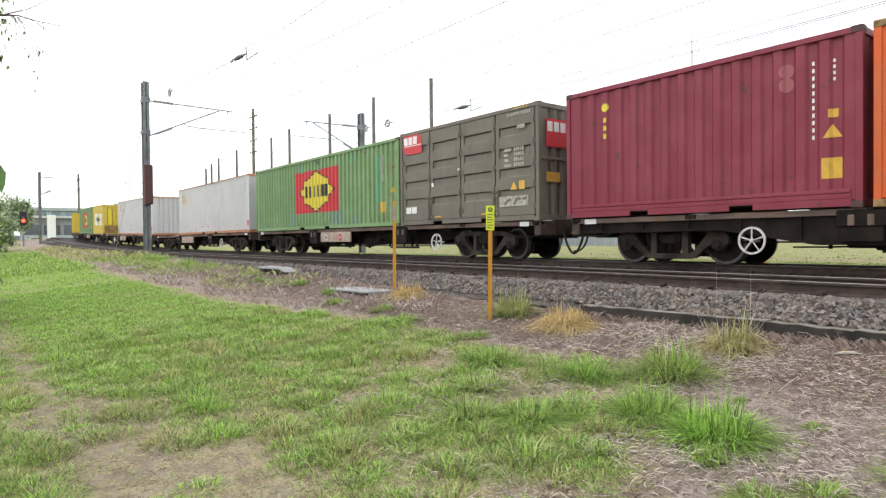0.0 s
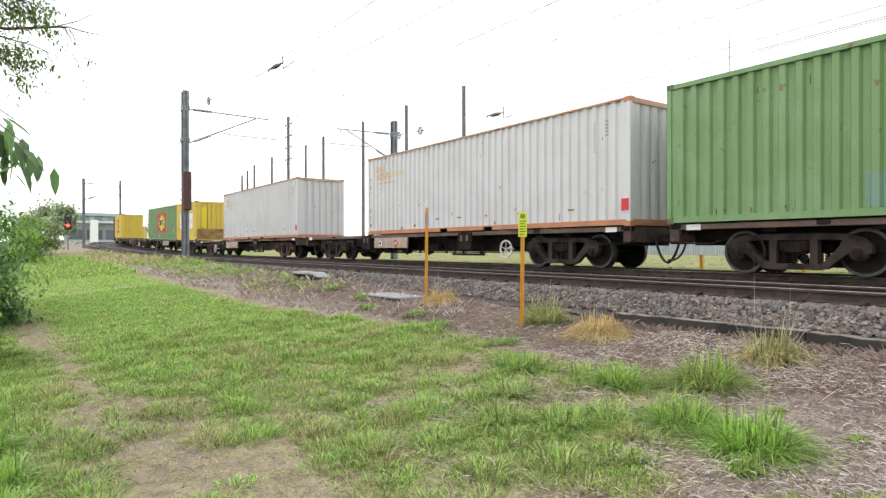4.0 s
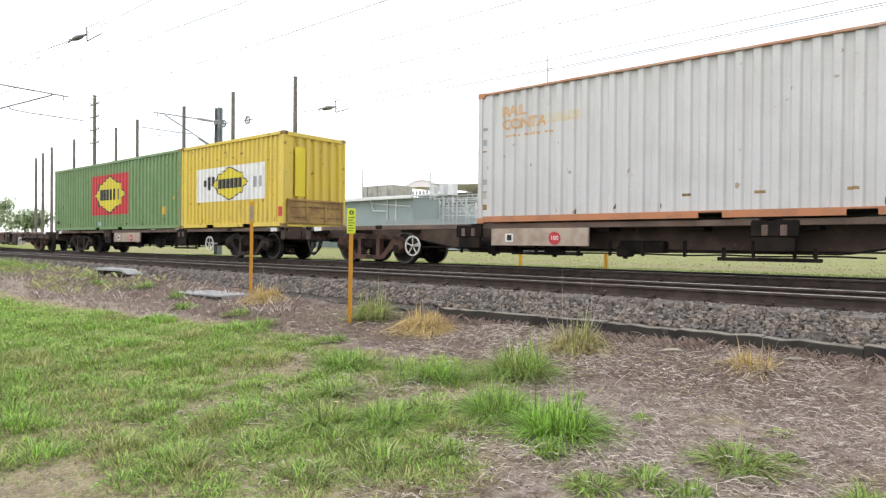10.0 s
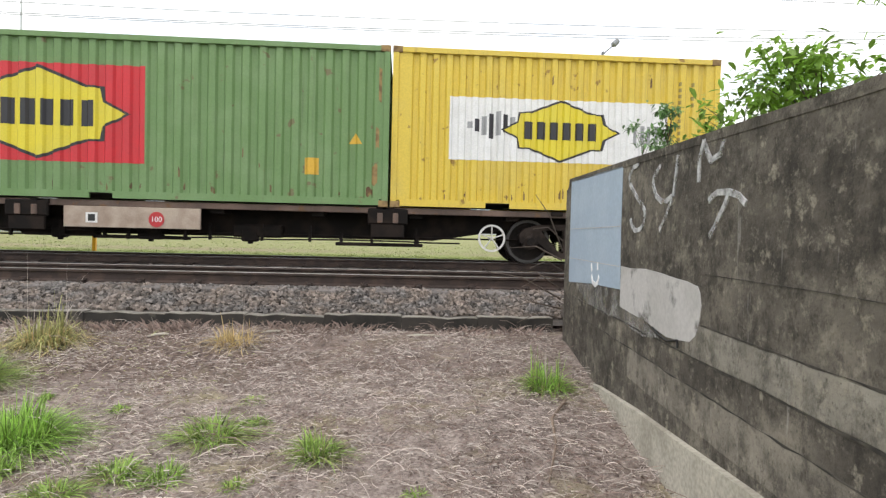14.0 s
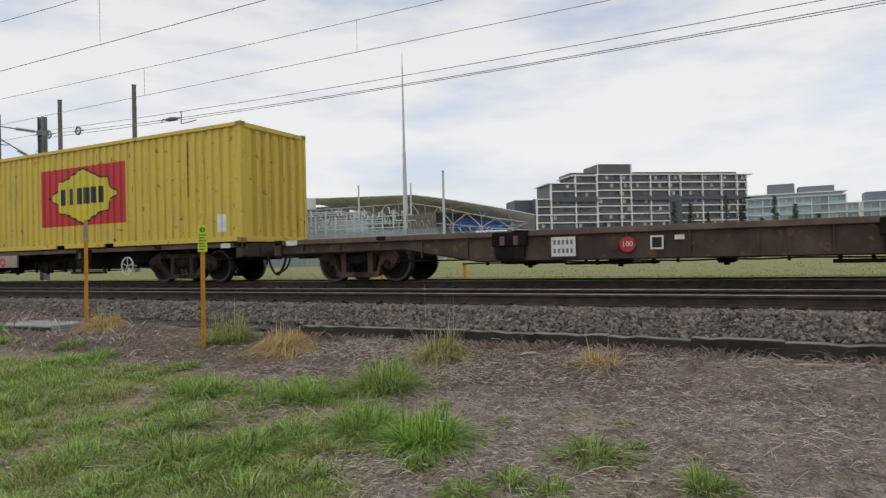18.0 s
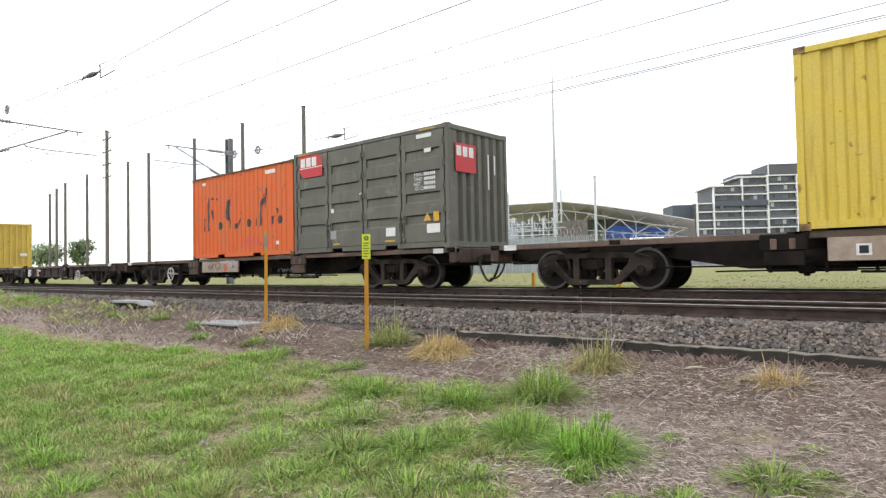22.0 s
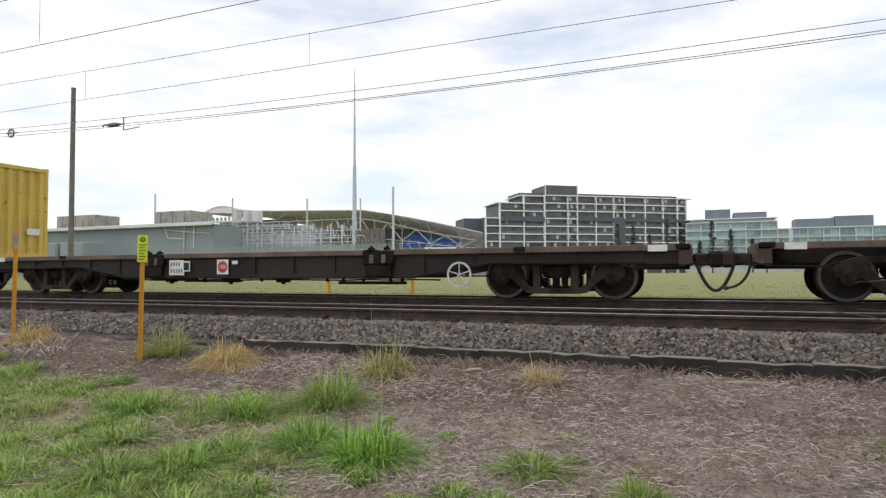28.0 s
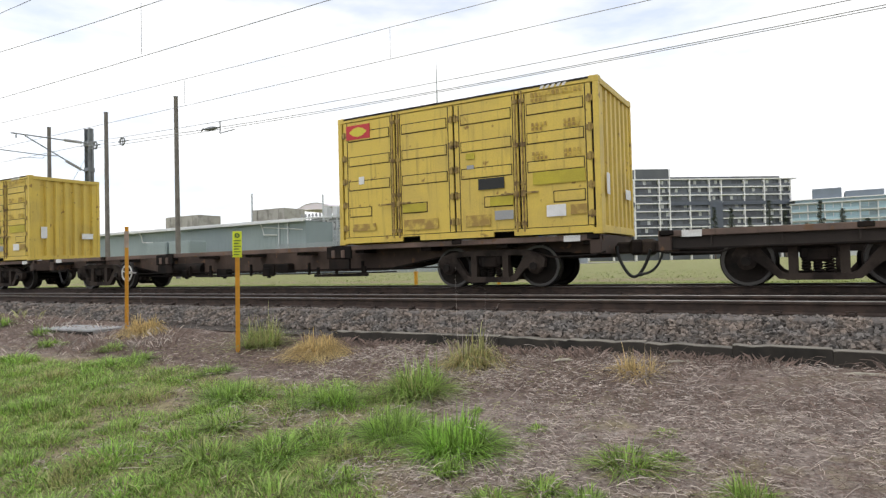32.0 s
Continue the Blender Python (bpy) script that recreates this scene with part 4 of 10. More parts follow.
def wagon(k, base=2.1, board=None, web=None, label="long rusty brown skeletal container wagon", wheel_end=1, disc_at=None):
    """A three-slot container flat wagon, 18.3 m over its headstocks."""
    w = thing("container_wagon", label, "railway wagon", "wagons of the freight train")
    half, yo = 9.15, 1.16
    web = web or M_STEEL
    sill = [(-half, 0.98), (half, 0.98), (half, 0.72), (8.4, 0.72), (5.6, 0.74), (3.9, 0.46), (-3.9, 0.46), (-5.6, 0.74), (-8.4, 0.72), (-half, 0.72)]
    bare = k in (9, 10)
    deep = 0.52 if board or bare else 0.0
    for side in (-1, 1):
        ya, yb = sorted((side * (yo - 0.10 - deep), side * (yo - 0.07 - deep)))
        sh = Shape().slab([(x, z - 0.07) for x, z in sill][::-1], ya, yb)
        for x in np.arange(-8.3, 8.4, 1.04) if not deep else ():
            sh.box(x - 0.012, x + 0.012, min(side * (yo - 0.07), side * (yo - 0.02)), max(side * (yo - 0.07), side * (yo - 0.02)), 0.72 if abs(x) > 5.2 else 0.50, 0.9)
        part("side_girder", sh, web, w)
        top = Shape().box(-half, half, min(side * (yo - 0.14), side * yo), max(side * (yo - 0.14), side * yo), 0.872, 0.98, 0.008)
        part("top_flange", top, M_FLANGE, w, "rusty brown edge beam")
        fa, fb = sorted((side * (yo - 0.15 - deep), side * (yo - 0.03 - deep)))
        for (xa, za), (xb, zb) in zip(sill[3:9], sill[4:10]):
            part("bottom_flange", Shape().slab([(xa, za - 0.07), (xb, zb - 0.07), (xb, zb - 0.045), (xa, za - 0.045)], fa, fb), M_STEEL, w)
    deck = Shape()
    for x in np.arange(-8.9, 9.0, 1.78):
        deck.box(x - 0.12, x + 0.12, -yo + 0.1, yo - 0.1, 0.80, 0.955)
    deck.box(-half + 0.05, half - 0.05, -0.32, 0.32, 0.55, 0.94)
    part("centre_sill", deck, M_STEEL, w)
    for d in (-1, 1):
        part("headstock", Shape().box(min(d * half, d * (half - 0.22)), max(d * half, d * (half - 0.22)), -yo, yo, 0.62, 0.985, 0.02), M_SILL, w)
        cp = Shape().box(min(d * half, d * (half + 0.34)), max(d * half, d * (half + 0.34)), -0.11, 0.11, 0.62, 0.84, 0.03)
        cp.box(min(d * (half + 0.26), d * (half + 0.52)), max(d * (half + 0.26), d * (half + 0.52)), -0.19, 0.13, 0.58, 0.88, 0.05)
        part("coupler", cp, M_BOGIE, w, "heavy knuckle coupler")
        hose(w, d * (half + 0.03), d)
        bar = Shape().path([(d * (half - 1.15), -yo - 0.02, 0.64), (d * (half - 0.95), -yo - 0.02, 0.58), (d * (half - 0.12), -yo - 0.02, 0.60), (d * (half + 0.06), -yo + 0.05, 0.66)], 0.018, 6)
        part("uncoupling_lever", bar, M_STEEL, w)
        part("end_plate", Shape().box(d * (half - 0.55) - 0.16, d * (half - 0.55) + 0.16, -yo - 0.008, -yo + 0.0, 0.86, 0.975), M_PLATE, w, "small white end plate")
        bogie(w, d * (6.95 if base < 1.8 else 6.77), base, M_REDCAST if k in (3, 5) else None)
    for x in (-9.0, -6.15, -3.05, -2.95, 2.95, 3.05, 6.15, 9.0):
        for side in (-1, 1):
            lock = Shape().box(x - 0.11, x + 0.11, min(side * 1.02, side * (yo + 0.03)), max(side * 1.02, side * (yo + 0.03)), 0.90, 0.985, 0.01)
            part("twistlock", lock, M_STEEL, w)
    for x in ((-3.22, 3.05) if k != 8 else (-3.0, 3.17)):
        for dx in (-0.14, 0.14):
            part("lock_bracket", Shape().box(x + dx - 0.05, x + dx + 0.05, -yo - 0.06, -yo - 0.02, 0.70, 0.88, 0.012), M_FLANGE, w)
            if k == 8:
                part("lock_cone", Shape().box(x + dx * 1.3 - 0.05, x + dx * 1.3 + 0.05, -yo - 0.02, -yo + 0.1, 0.98, 1.03).tube((x + dx * 1.3, -yo + 0.04, 1.03), (x + dx * 1.3, -yo + 0.04, 1.07), 0.035, 0.02, seg=8), M_STEEL, w)
        box = Shape().box(x - 0.36, x + 0.36, -yo - 0.035, -yo + 0.05, 0.68, 0.96, 0.02).box(x - 0.30, x + 0.30, -yo - 0.02, -yo + 0.05, 0.44, 0.68, 0.01)
        part("pedestal", box, M_STEEL if k != 7 else M_SILL, w, "lock pedestal on the girder")
    rig = Shape().tube((-3.6, -0.55, 0.52), (-2.3, -0.55, 0.52), 0.19, seg=16)
    rig.box(0.2, 1.1, -0.8, -0.45, 0.38, 0.62, 0.03).tube((-6.0, -0.75, 0.44), (6.0, -0.75, 0.44), 0.018, seg=6)
    for x in (-1.6, -0.6, 2.2, 3.6):
        rig.box(x - 0.03, x + 0.03, -0.95, -0.9, 0.30, 0.5)
    rig.box(2.1, 3.7, -0.97, -0.9, 0.27, 0.335, 0.01).box(-2.2, -0.5, -0.97, -0.9, 0.31, 0.35, 0.01)
    part("brake_gear", rig, M_STEEL, w, "dark brake cylinder, pipes and rods")
    rng_w = random.Random(200 + k)
    pipe_z = 0.36
    part("brake_pipe", Shape().path([(-4.4 + 0.55 * q, -0.80, pipe_z + rng_w.uniform(-0.012, 0.012)) for q in range(17)], 0.017, 6), M_STEEL, w, "long dark air pipe under the girder")
    for x in (-3.6, -2.7, -1.9, -0.1, 0.8, 1.7, 2.6, 3.4):
        x += rng_w.uniform(-0.25, 0.25)
        part("pipe_hanger", Shape().box(x - 0.025, x + 0.025, -0.83, -0.77, pipe_z - 0.04, 0.62, 0.005), M_STEEL, w)
    for x, wide in ((-1.35, 0.42), (0.35, 0.30), (-3.1, 0.24)):
        x += rng_w.uniform(-0.2, 0.2)
        part("brake_valve", Shape().box(x, x + wide, -0.82, -0.60, 0.30, 0.52, 0.03).tube((x + wide * 0.5, -0.71, 0.26), (x + wide * 0.5, -0.71, 0.34), 0.05, seg=8), M_STEEL, w, "dark brake valve block")
    wx = wheel_end * 4.95
    bw = Shape().ringdisc(wx, -yo - 0.02, 0.47, 0.25, 0.215, 0.03)
    for a in range(5):
        c, s_ = math.cos(a * 1.2566 + 1.57), math.sin(a * 1.2566 + 1.57)
        bw.tube((wx, -yo - 0.02, 0.47), (wx + 0.22 * c, -yo - 0.02, 0.47 + 0.22 * s_), 0.014, seg=6)
    bw.tube((wx, -yo - 0.05, 0.47), (wx, -0.9, 0.47), 0.03, seg=8)
    part("handbrake_wheel", bw, M_BRIGHT, w, "white five-spoked handbrake wheel")
    face = -yo - 0.022 if board else -yo + 0.014
    if board:
        part("side_board", Shape().box(-2.6, -0.26, -yo - 0.018, -yo + 0.04, 0.50, 0.87, 0.008), board, w, "beige board on the girder")
        if k != 7:
            part("label_square", Shape().box(-2.22, -2.02, face - 0.004, face, 0.58, 0.76), M_PLATE, w)
            part("label_window", Shape().box(-2.18, -2.06, face - 0.007, face - 0.004, 0.61, 0.73), BLACK, w)
    elif not bare:
        pl, fr, dc, lb = (-2.40, -0.62, -1.01, -0.22) if k != 8 else (-2.48, -2.06, -0.87, -0.60)
        part("label_frame", Shape().box(fr, fr + 0.22, face - 0.006, face, 0.56, 0.80), M_PLATE, w, "white square frame")
        part("label_window", Shape().box(fr + 0.03, fr + 0.19, face - 0.009, face - 0.006, 0.59, 0.77), BLACK, w)
        plate = part("code_plate", Shape().box(pl, pl + 0.46, face - 0.0075, face, 0.47, 0.83), M_PLATE, w, "white plate with grey lettering bars")
        for r in range(2):
            for c in range(5 - (r if k == 8 else 0)):
                part("lettering_bar", Shape().box(pl + 0.045 + 0.08 * c, pl + 0.09 + 0.08 * c, face - 0.010, face - 0.0075, 0.53 + 0.16 * r, 0.615 + 0.16 * r), M_MAST, plate)
        if k == 8:
            part("disc_backing", Shape().box(dc - 0.165, dc + 0.165, face - 0.0055, face, 0.49, 0.83), M_PLATE, w, "white square behind the speed disc")
        else:
            part("label_square", Shape().box(-1.30, -1.18, face - 0.006, face, 0.58, 0.70), M_SILL, w)
        part("small_label", Shape().box(lb, lb + 0.16, face - 0.006, face, 0.72, 0.80), M_PLATE, w)
    dx_ = -0.87 if k == 8 else -1.01
    disc = None if bare else part("red_disc", Shape().lathe_y(dx_, 0.66, [(face - 0.012, 0.0), (face - 0.012, 0.135), (face - 0.0062, 0.135)], 24), M_FADED if k == 7 else M_RED, w, "red speed disc")
    if disc and k != 7:
        part("number", TEXT_100, None, disc, "white speed number", pose(dx_, face - 0.0145, 0.66, 90, 0, 0))
    if k == 7:
        for cx, cz, rx, rz, turns in ((-2.06, 0.68, 0.10, 0.09, 2.2), (-1.76, 0.69, 0.15, 0.12, 1.4), (-1.52, 0.71, 0.17, 0.15, 1.7)):
            swirl = [(cx + rx * (1 - 0.25 * q / 24) * math.cos(turns * 6.283 * q / 24 + 1.0), face - 0.002, cz + rz * (1 - 0.35 * q / 24) * math.sin(turns * 6.283 * q / 24 + 1.0)) for q in range(25)]
            part("graffiti_stroke", Shape().path(swirl, 0.010, 5), M_SWIRL, w, "faint grey sprayed swirl")
        for xa, xb, zm, loops, back in ((-1.30, -0.42, 0.80, 6, 0), (-0.62, -0.36, 0.70, 3, 0), (0.92, 1.22, 0.50, 2, 1), (1.31, 2.35, 0.52, 9, 1)):
            rng_g = random.Random(loops)
            pts, n = [], 4 * loops
            for q in range(n + 1):
                up = (1 if q % 2 else -1) * rng_g.uniform(0.35, 1.0)
                pts.append((xa + (xb - xa) * q / n + rng_g.uniform(-0.03, 0.03), zm + 0.075 * up + 0.03 * q / n))
            yy = -yo + 0.062 + deep if back else face - 0.002
            part("graffiti_stroke", Shape().path([(x, yy, z) for x, z in pts], 0.012, 5), M_TAGB, w, "pale blue-white sprayed scribble")
    RUNNING.append((w, FIRST - PITCH * k, 0.0))
    return w


# ---- containers ----
def corrugation(length, pitch, depth=0.048):
    """Points (x, depth) of a trapezoid-folded sheet."""
    n = max(1, round((length - 0.30) / pitch))
    p = (length - 0.30) / n
    pts = [(-length / 2, 0.0), (-length / 2 + 0.15, 0.0)]
    for k in range(n):
        x = -length / 2 + 0.15 + k * p
        pts += [(x + 0.36 * p, 0.0), (x + 0.49 * p, depth), (x + 0.85 * p, depth), (x + 0.98 * p, 0.0)]
    return pts + [(length / 2, 0.0)]


def folded(sh, prof, z0, z1, y, sign):
    verts = [(x, y - sign * d, z) for z in (z0, z1) for x, d in prof]
    n = len(prof)
    faces = [(k, k + 1, n + k + 1, n + k) for k in range(n - 1)]
    return sh.add(verts, faces if sign < 0 else [q[::-1] for q in faces])


def decal(prof, x0, x1, lo, hi, y, lift, step=0.05):
    """Paint on the folded sheet between the curves lo(x) and hi(x), following the folds."""
    px, pd = [p[0] for p in prof], [p[1] for p in prof]
    xs = sorted({round(v, 4) for v in [x0, x1] + [p for p in px if x0 < p < x1] + list(np.arange(x0, x1, step))})
    sh = Shape()
    n = len(xs)
    verts = [(x, y + float(np.interp(x, px, pd)) - lift, z(x)) for z in (lo, hi) for x in xs]
    return sh.add(verts, [(k, k + 1, n + k + 1, n + k) for k in range(n - 1)])


def drape(name, bm, prof, y, lift, mat_, body, label=""):
    """A flat shape drawn in x and y (as height), cut at the folds and laid on the folded sheet."""
    px, pd = [p[0] for p in prof], [p[1] for p in prof]
    lo, hi = min(v.co.x for v in bm.verts), max(v.co.x for v in bm.verts)
    for x in px:
        if lo < x < hi:
            bmesh.ops.bisect_plane(bm, geom=bm.verts[:] + bm.edges[:] + bm.faces[:], plane_co=(x, 0, 0), plane_no=(1, 0, 0))
    for v in bm.verts:
        v.co = Vector((v.co.x, y + float(np.interp(v.co.x, px, pd)) - lift, v.co.y))
    me = bpy.data.meshes.new(name)
    bm.to_mesh(me)
    bm.free()
    me.materials.append(mat_)
    return part(name, me, None, body, label)


def words_on(body_text, size, x, z, prof, y, mat_, body, label=""):
    """Painted words laid over the folds, starting at x."""
    bm = bmesh.new()
    bm.from_mesh(mesh_text(body_text, size, mat_, 0.0, 0.012))
    left, base = min(v.co.x for v in bm.verts), min(v.co.y for v in bm.verts)
    for v in bm.verts:
        v.co = Vector((v.co.x - left + x, v.co.y - base + z, 0))
    return drape("painted_words", bm, prof, y, 0.007, mat_, body, label)


def blot(pts, prof, y, mat_, body, lift=0.004):
    """A ragged scrap of paint left on the folded sheet."""
    bm = bmesh.new()
    bm.faces.new([bm.verts.new((px, pz, 0)) for px, pz in pts])
    return drape("peeling_lettering", bm, prof, y, lift, mat_, body)


def flat(v):
    return lambda x: v


def star(cx, cz, w, h, s):
    """Half height of a six-pointed badge at x."""
    pts = [(-0.5, 0.0), (-0.362, 0.14), (-0.36, 0.29), (-0.26, 0.30), (0.0, 0.5), (0.26, 0.30), (0.36, 0.29), (0.362, 0.14), (0.5, 0.0)]
    return lambda x: cz + s * h * float(np.interp((x - cx) / w, [p[0] for p in pts], [p[1] for p in pts]))


def badge(body, prof, y, cx, cz, w, h, backing, bw, bh, bcx=None, dark=None):
    """A rectangle with a pointed badge and a row of dark bars for its lettering."""
    bcx = cx if bcx is None else bcx
    part("logo_panel", decal(prof, bcx - bw / 2, bcx + bw / 2, flat(cz - bh / 2), flat(cz + bh / 2), y, 0.003), backing, body, "painted rectangle behind the badge")
    part("logo_outline", decal(prof, cx - w * 0.53, cx + w * 0.53, star(cx, cz, w * 1.06, h * 1.08, -1), star(cx, cz, w * 1.06, h * 1.08, 1), y, 0.006), L_DARK, body)
    part("logo_badge", decal(prof, cx - w * 0.5, cx + w * 0.5, star(cx, cz, w, h, -1), star(cx, cz, w, h, 1), y, 0.009), L_YEL, body, "yellow pointed badge")
    lw = w * 0.68 / 6
    for k in range(6):
        x = cx - w * 0.34 + lw * k
        part("lettering_bar", decal(prof, x + lw * 0.14, x + lw * 0.80, flat(cz - h * 0.15), flat(cz + h * 0.15), y, 0.012), dark or L_DARK, body)


def container(u, length, paint, name="shipping_container", label="", pitch=0.275, rail=None, height=2.895, casting=None, sides="folded", end_paint=None, fold=0.048, top=None):
    """A steel container; returns the thing, its near side and the fold profile."""
    c = thing(name, label, "container", "containers on the freight train")
    half, hw = length / 2, 1.219
    rail, casting = rail or paint, casting or P_RUSTY
    prof = corrugation(length - 0.22, pitch, fold)
    yn = -hw + 0.028
    near = None
    if sides == "folded":
        near = part("side_wall", folded(Shape(), prof, 0.14, height - 0.05, yn, -1), paint, c)
    far = part("side_wall", folded(Shape(), prof, 0.14, height - 0.10, -yn, 1), paint, c)
    for d in (-1, 1):
        eprof = corrugation(2 * hw - 0.2, 0.30, 0.085)
        sh = folded(Shape(), eprof, 0.14, height - 0.10, 0, -1)
        turned = Shape()
        turned.add([(d * (half - 0.03 - y), -x * -d if d < 0 else x, z) for x, y, z in sh.v], sh.f if d > 0 else sh.f)
        part("end_wall", turned, end_paint or paint, c)
    roof = Shape()
    n = int(length / 0.5)
    rp = []
    for k in range(n):
        x = -half + 0.12 + (length - 0.24) * k / n
        w_ = (length - 0.24) / n
        rp += [(x, 0.0), (x + w_ * 0.35, 0.0), (x + w_ * 0.45, 0.02), (x + w_ * 0.9, 0.02)]
    rp.append((half - 0.12, 0.0))
    roof.add([(x, y, height - 0.035 + z) for y in (-hw + 0.04, hw - 0.04) for x, z in rp], [(k, k + 1, len(rp) + k + 1, len(rp) + k) for k in range(len(rp) - 1)])
    part("roof_sheet", roof, paint, c)
    part("floor_pan", Shape().box(-half + 0.1, half - 0.1, -hw + 0.05, hw - 0.05, 0.10, 0.14), M_STEEL, c)
    for side in (-1, 1):
        part("top_rail", Shape().box(-half + 0.16, half - 0.16, min(side * hw, side * (hw - 0.06)), max(side * hw, side * (hw - 0.06)), height - (0.06 if rail is P_WRAIL or top else 0.11), height - 0.012, 0.006), top or (rail if rail is not P_WRAIL else P_WTOP), c)
        pocket = 0.86 if length < 7 else 0.90
        low = [(-half + 0.16, 0.03), (-1.30, 0.03), (-1.30, 0.125), (-pocket, 0.125), (-pocket, 0.03), (pocket, 0.03), (pocket, 0.125), (1.30, 0.125), (1.30, 0.03), (half - 0.16, 0.03)]
        sh = Shape().slab([(half - 0.16, 0.155), (-half + 0.16, 0.155)] + low, min(side * hw, side * (hw - 0.05)), max(side * hw, side * (hw - 0.05)))
        part("bottom_rail", sh, rail, c)
    for d in (-1, 1):
        for side in (-1, 1):
            x0, x1 = sorted((d * half, d * (half - 0.11)))
            y0, y1 = sorted((side * hw, side * (hw - 0.10)))
            part("corner_post", Shape().box(x0, x1, y0, y1, 0.11, height - 0.11, 0.008), rail if rail is not P_WRAIL else paint, c)
            for z0 in (0.0, height - 0.118):
                x0, x1 = sorted((d * (half + 0.004), d * (half - 0.174)))
                y0, y1 = sorted((side * (hw + 0.004), side * (hw - 0.158)))
                k = Shape().box(x0, x1, y0, y1, z0, z0 + 0.118, 0.008)
                k.lathe_y((x0 + x1) / 2, z0 + 0.06, [(side * (hw + 0.005), 0.0), (side * (hw + 0.005), 0.035)], 8)
                part("corner_casting", k, casting, c)
        y0 = -hw + 0.1
        part("end_header", Shape().box(min(d * half, d * (half - 0.06)), max(d * half, d * (half - 0.06)), y0, -y0, height - 0.14, height - 0.02, 0.006), rail if rail is not P_WRAIL else P_WTOP, c)
        part("end_sill", Shape().box(min(d * half, d * (half - 0.06)), max(d * half, d * (half - 0.06)), y0, -y0, 0.02, 0.16, 0.006), rail, c)
    if paint is P_WHITE:
        for y in (-0.85, -0.32, 0.32, 0.85):
            bar = part("locking_bar", Shape().tube((-half - 0.03, y, 0.08), (-half - 0.03, y, height - 0.06), 0.02, seg=8), M_PIPE, c, "door locking bar")
            for z in (0.35, 0.95, 1.55, 2.15, 2.6):
                part("bar_bracket", Shape().box(-half - 0.055, -half - 0.005, y - 0.06, y + 0.06, z, z + 0.07, 0.006), M_GALV, bar)
            part("door_handle", Shape().box(-half - 0.07, -half - 0.045, y, y + 0.34, 1.12, 1.16), M_GALV, bar)
        for y in (-0.02, 0.02):
            part("door_gasket", Shape().box(-half - 0.006, -half + 0.0, y - 0.012, y + 0.012, 0.16, height - 0.14), M_DARKLINE, c)
    RUNNING.append((c, u, DECK))
    return c, near, prof, yn


def code_bars(body, prof, y, x, z0, z1, mat_, n=11, w=0.05, gap=0.3):
    """A column of short bars for a painted code."""
    h = (z1 - z0) / n
    for k in range(n):
        part("lettering_bar", decal(prof, x - w, x + w, flat(z0 + h * k), flat(z0 + h * (k + 1 - gap)), y, 0.004), mat_, body)


def sticker(body, prof, y, x0, x1, z0, z1, mat_, label=""):
    part("sticker", decal(prof, x0, x1, flat(z0), flat(z1), y, 0.004), mat_, body, label)


def rust_chips(body, prof, y, length, seed, count=16, mat_=None):
    """Small chips of rust and grime along the lower edge and on the ribs of a folded side."""
    rng = random.Random(seed)
    for k in range(count):
        x = rng.uniform(-length / 2 + 0.3, length / 2 - 0.35)
        low = rng.random() < 0.72
        z = rng.uniform(0.15, 0.24) if low else rng.uniform(0.4, 2.6)
        h, w = rng.uniform(0.03, 0.16), rng.uniform(0.012, 0.035)
        n1 = rng.uniform(0, 6)
        part("rust_chip", decal(prof, x, x + w, lambda q, z=z, n1=n1: z + 0.012 * math.sin(160 * q + n1), lambda q, z=z, h=h, n1=n1: z + h + 0.03 * math.sin(110 * q + n1), y, 0.0035, 0.008), mat_ or M_BRACK, body)


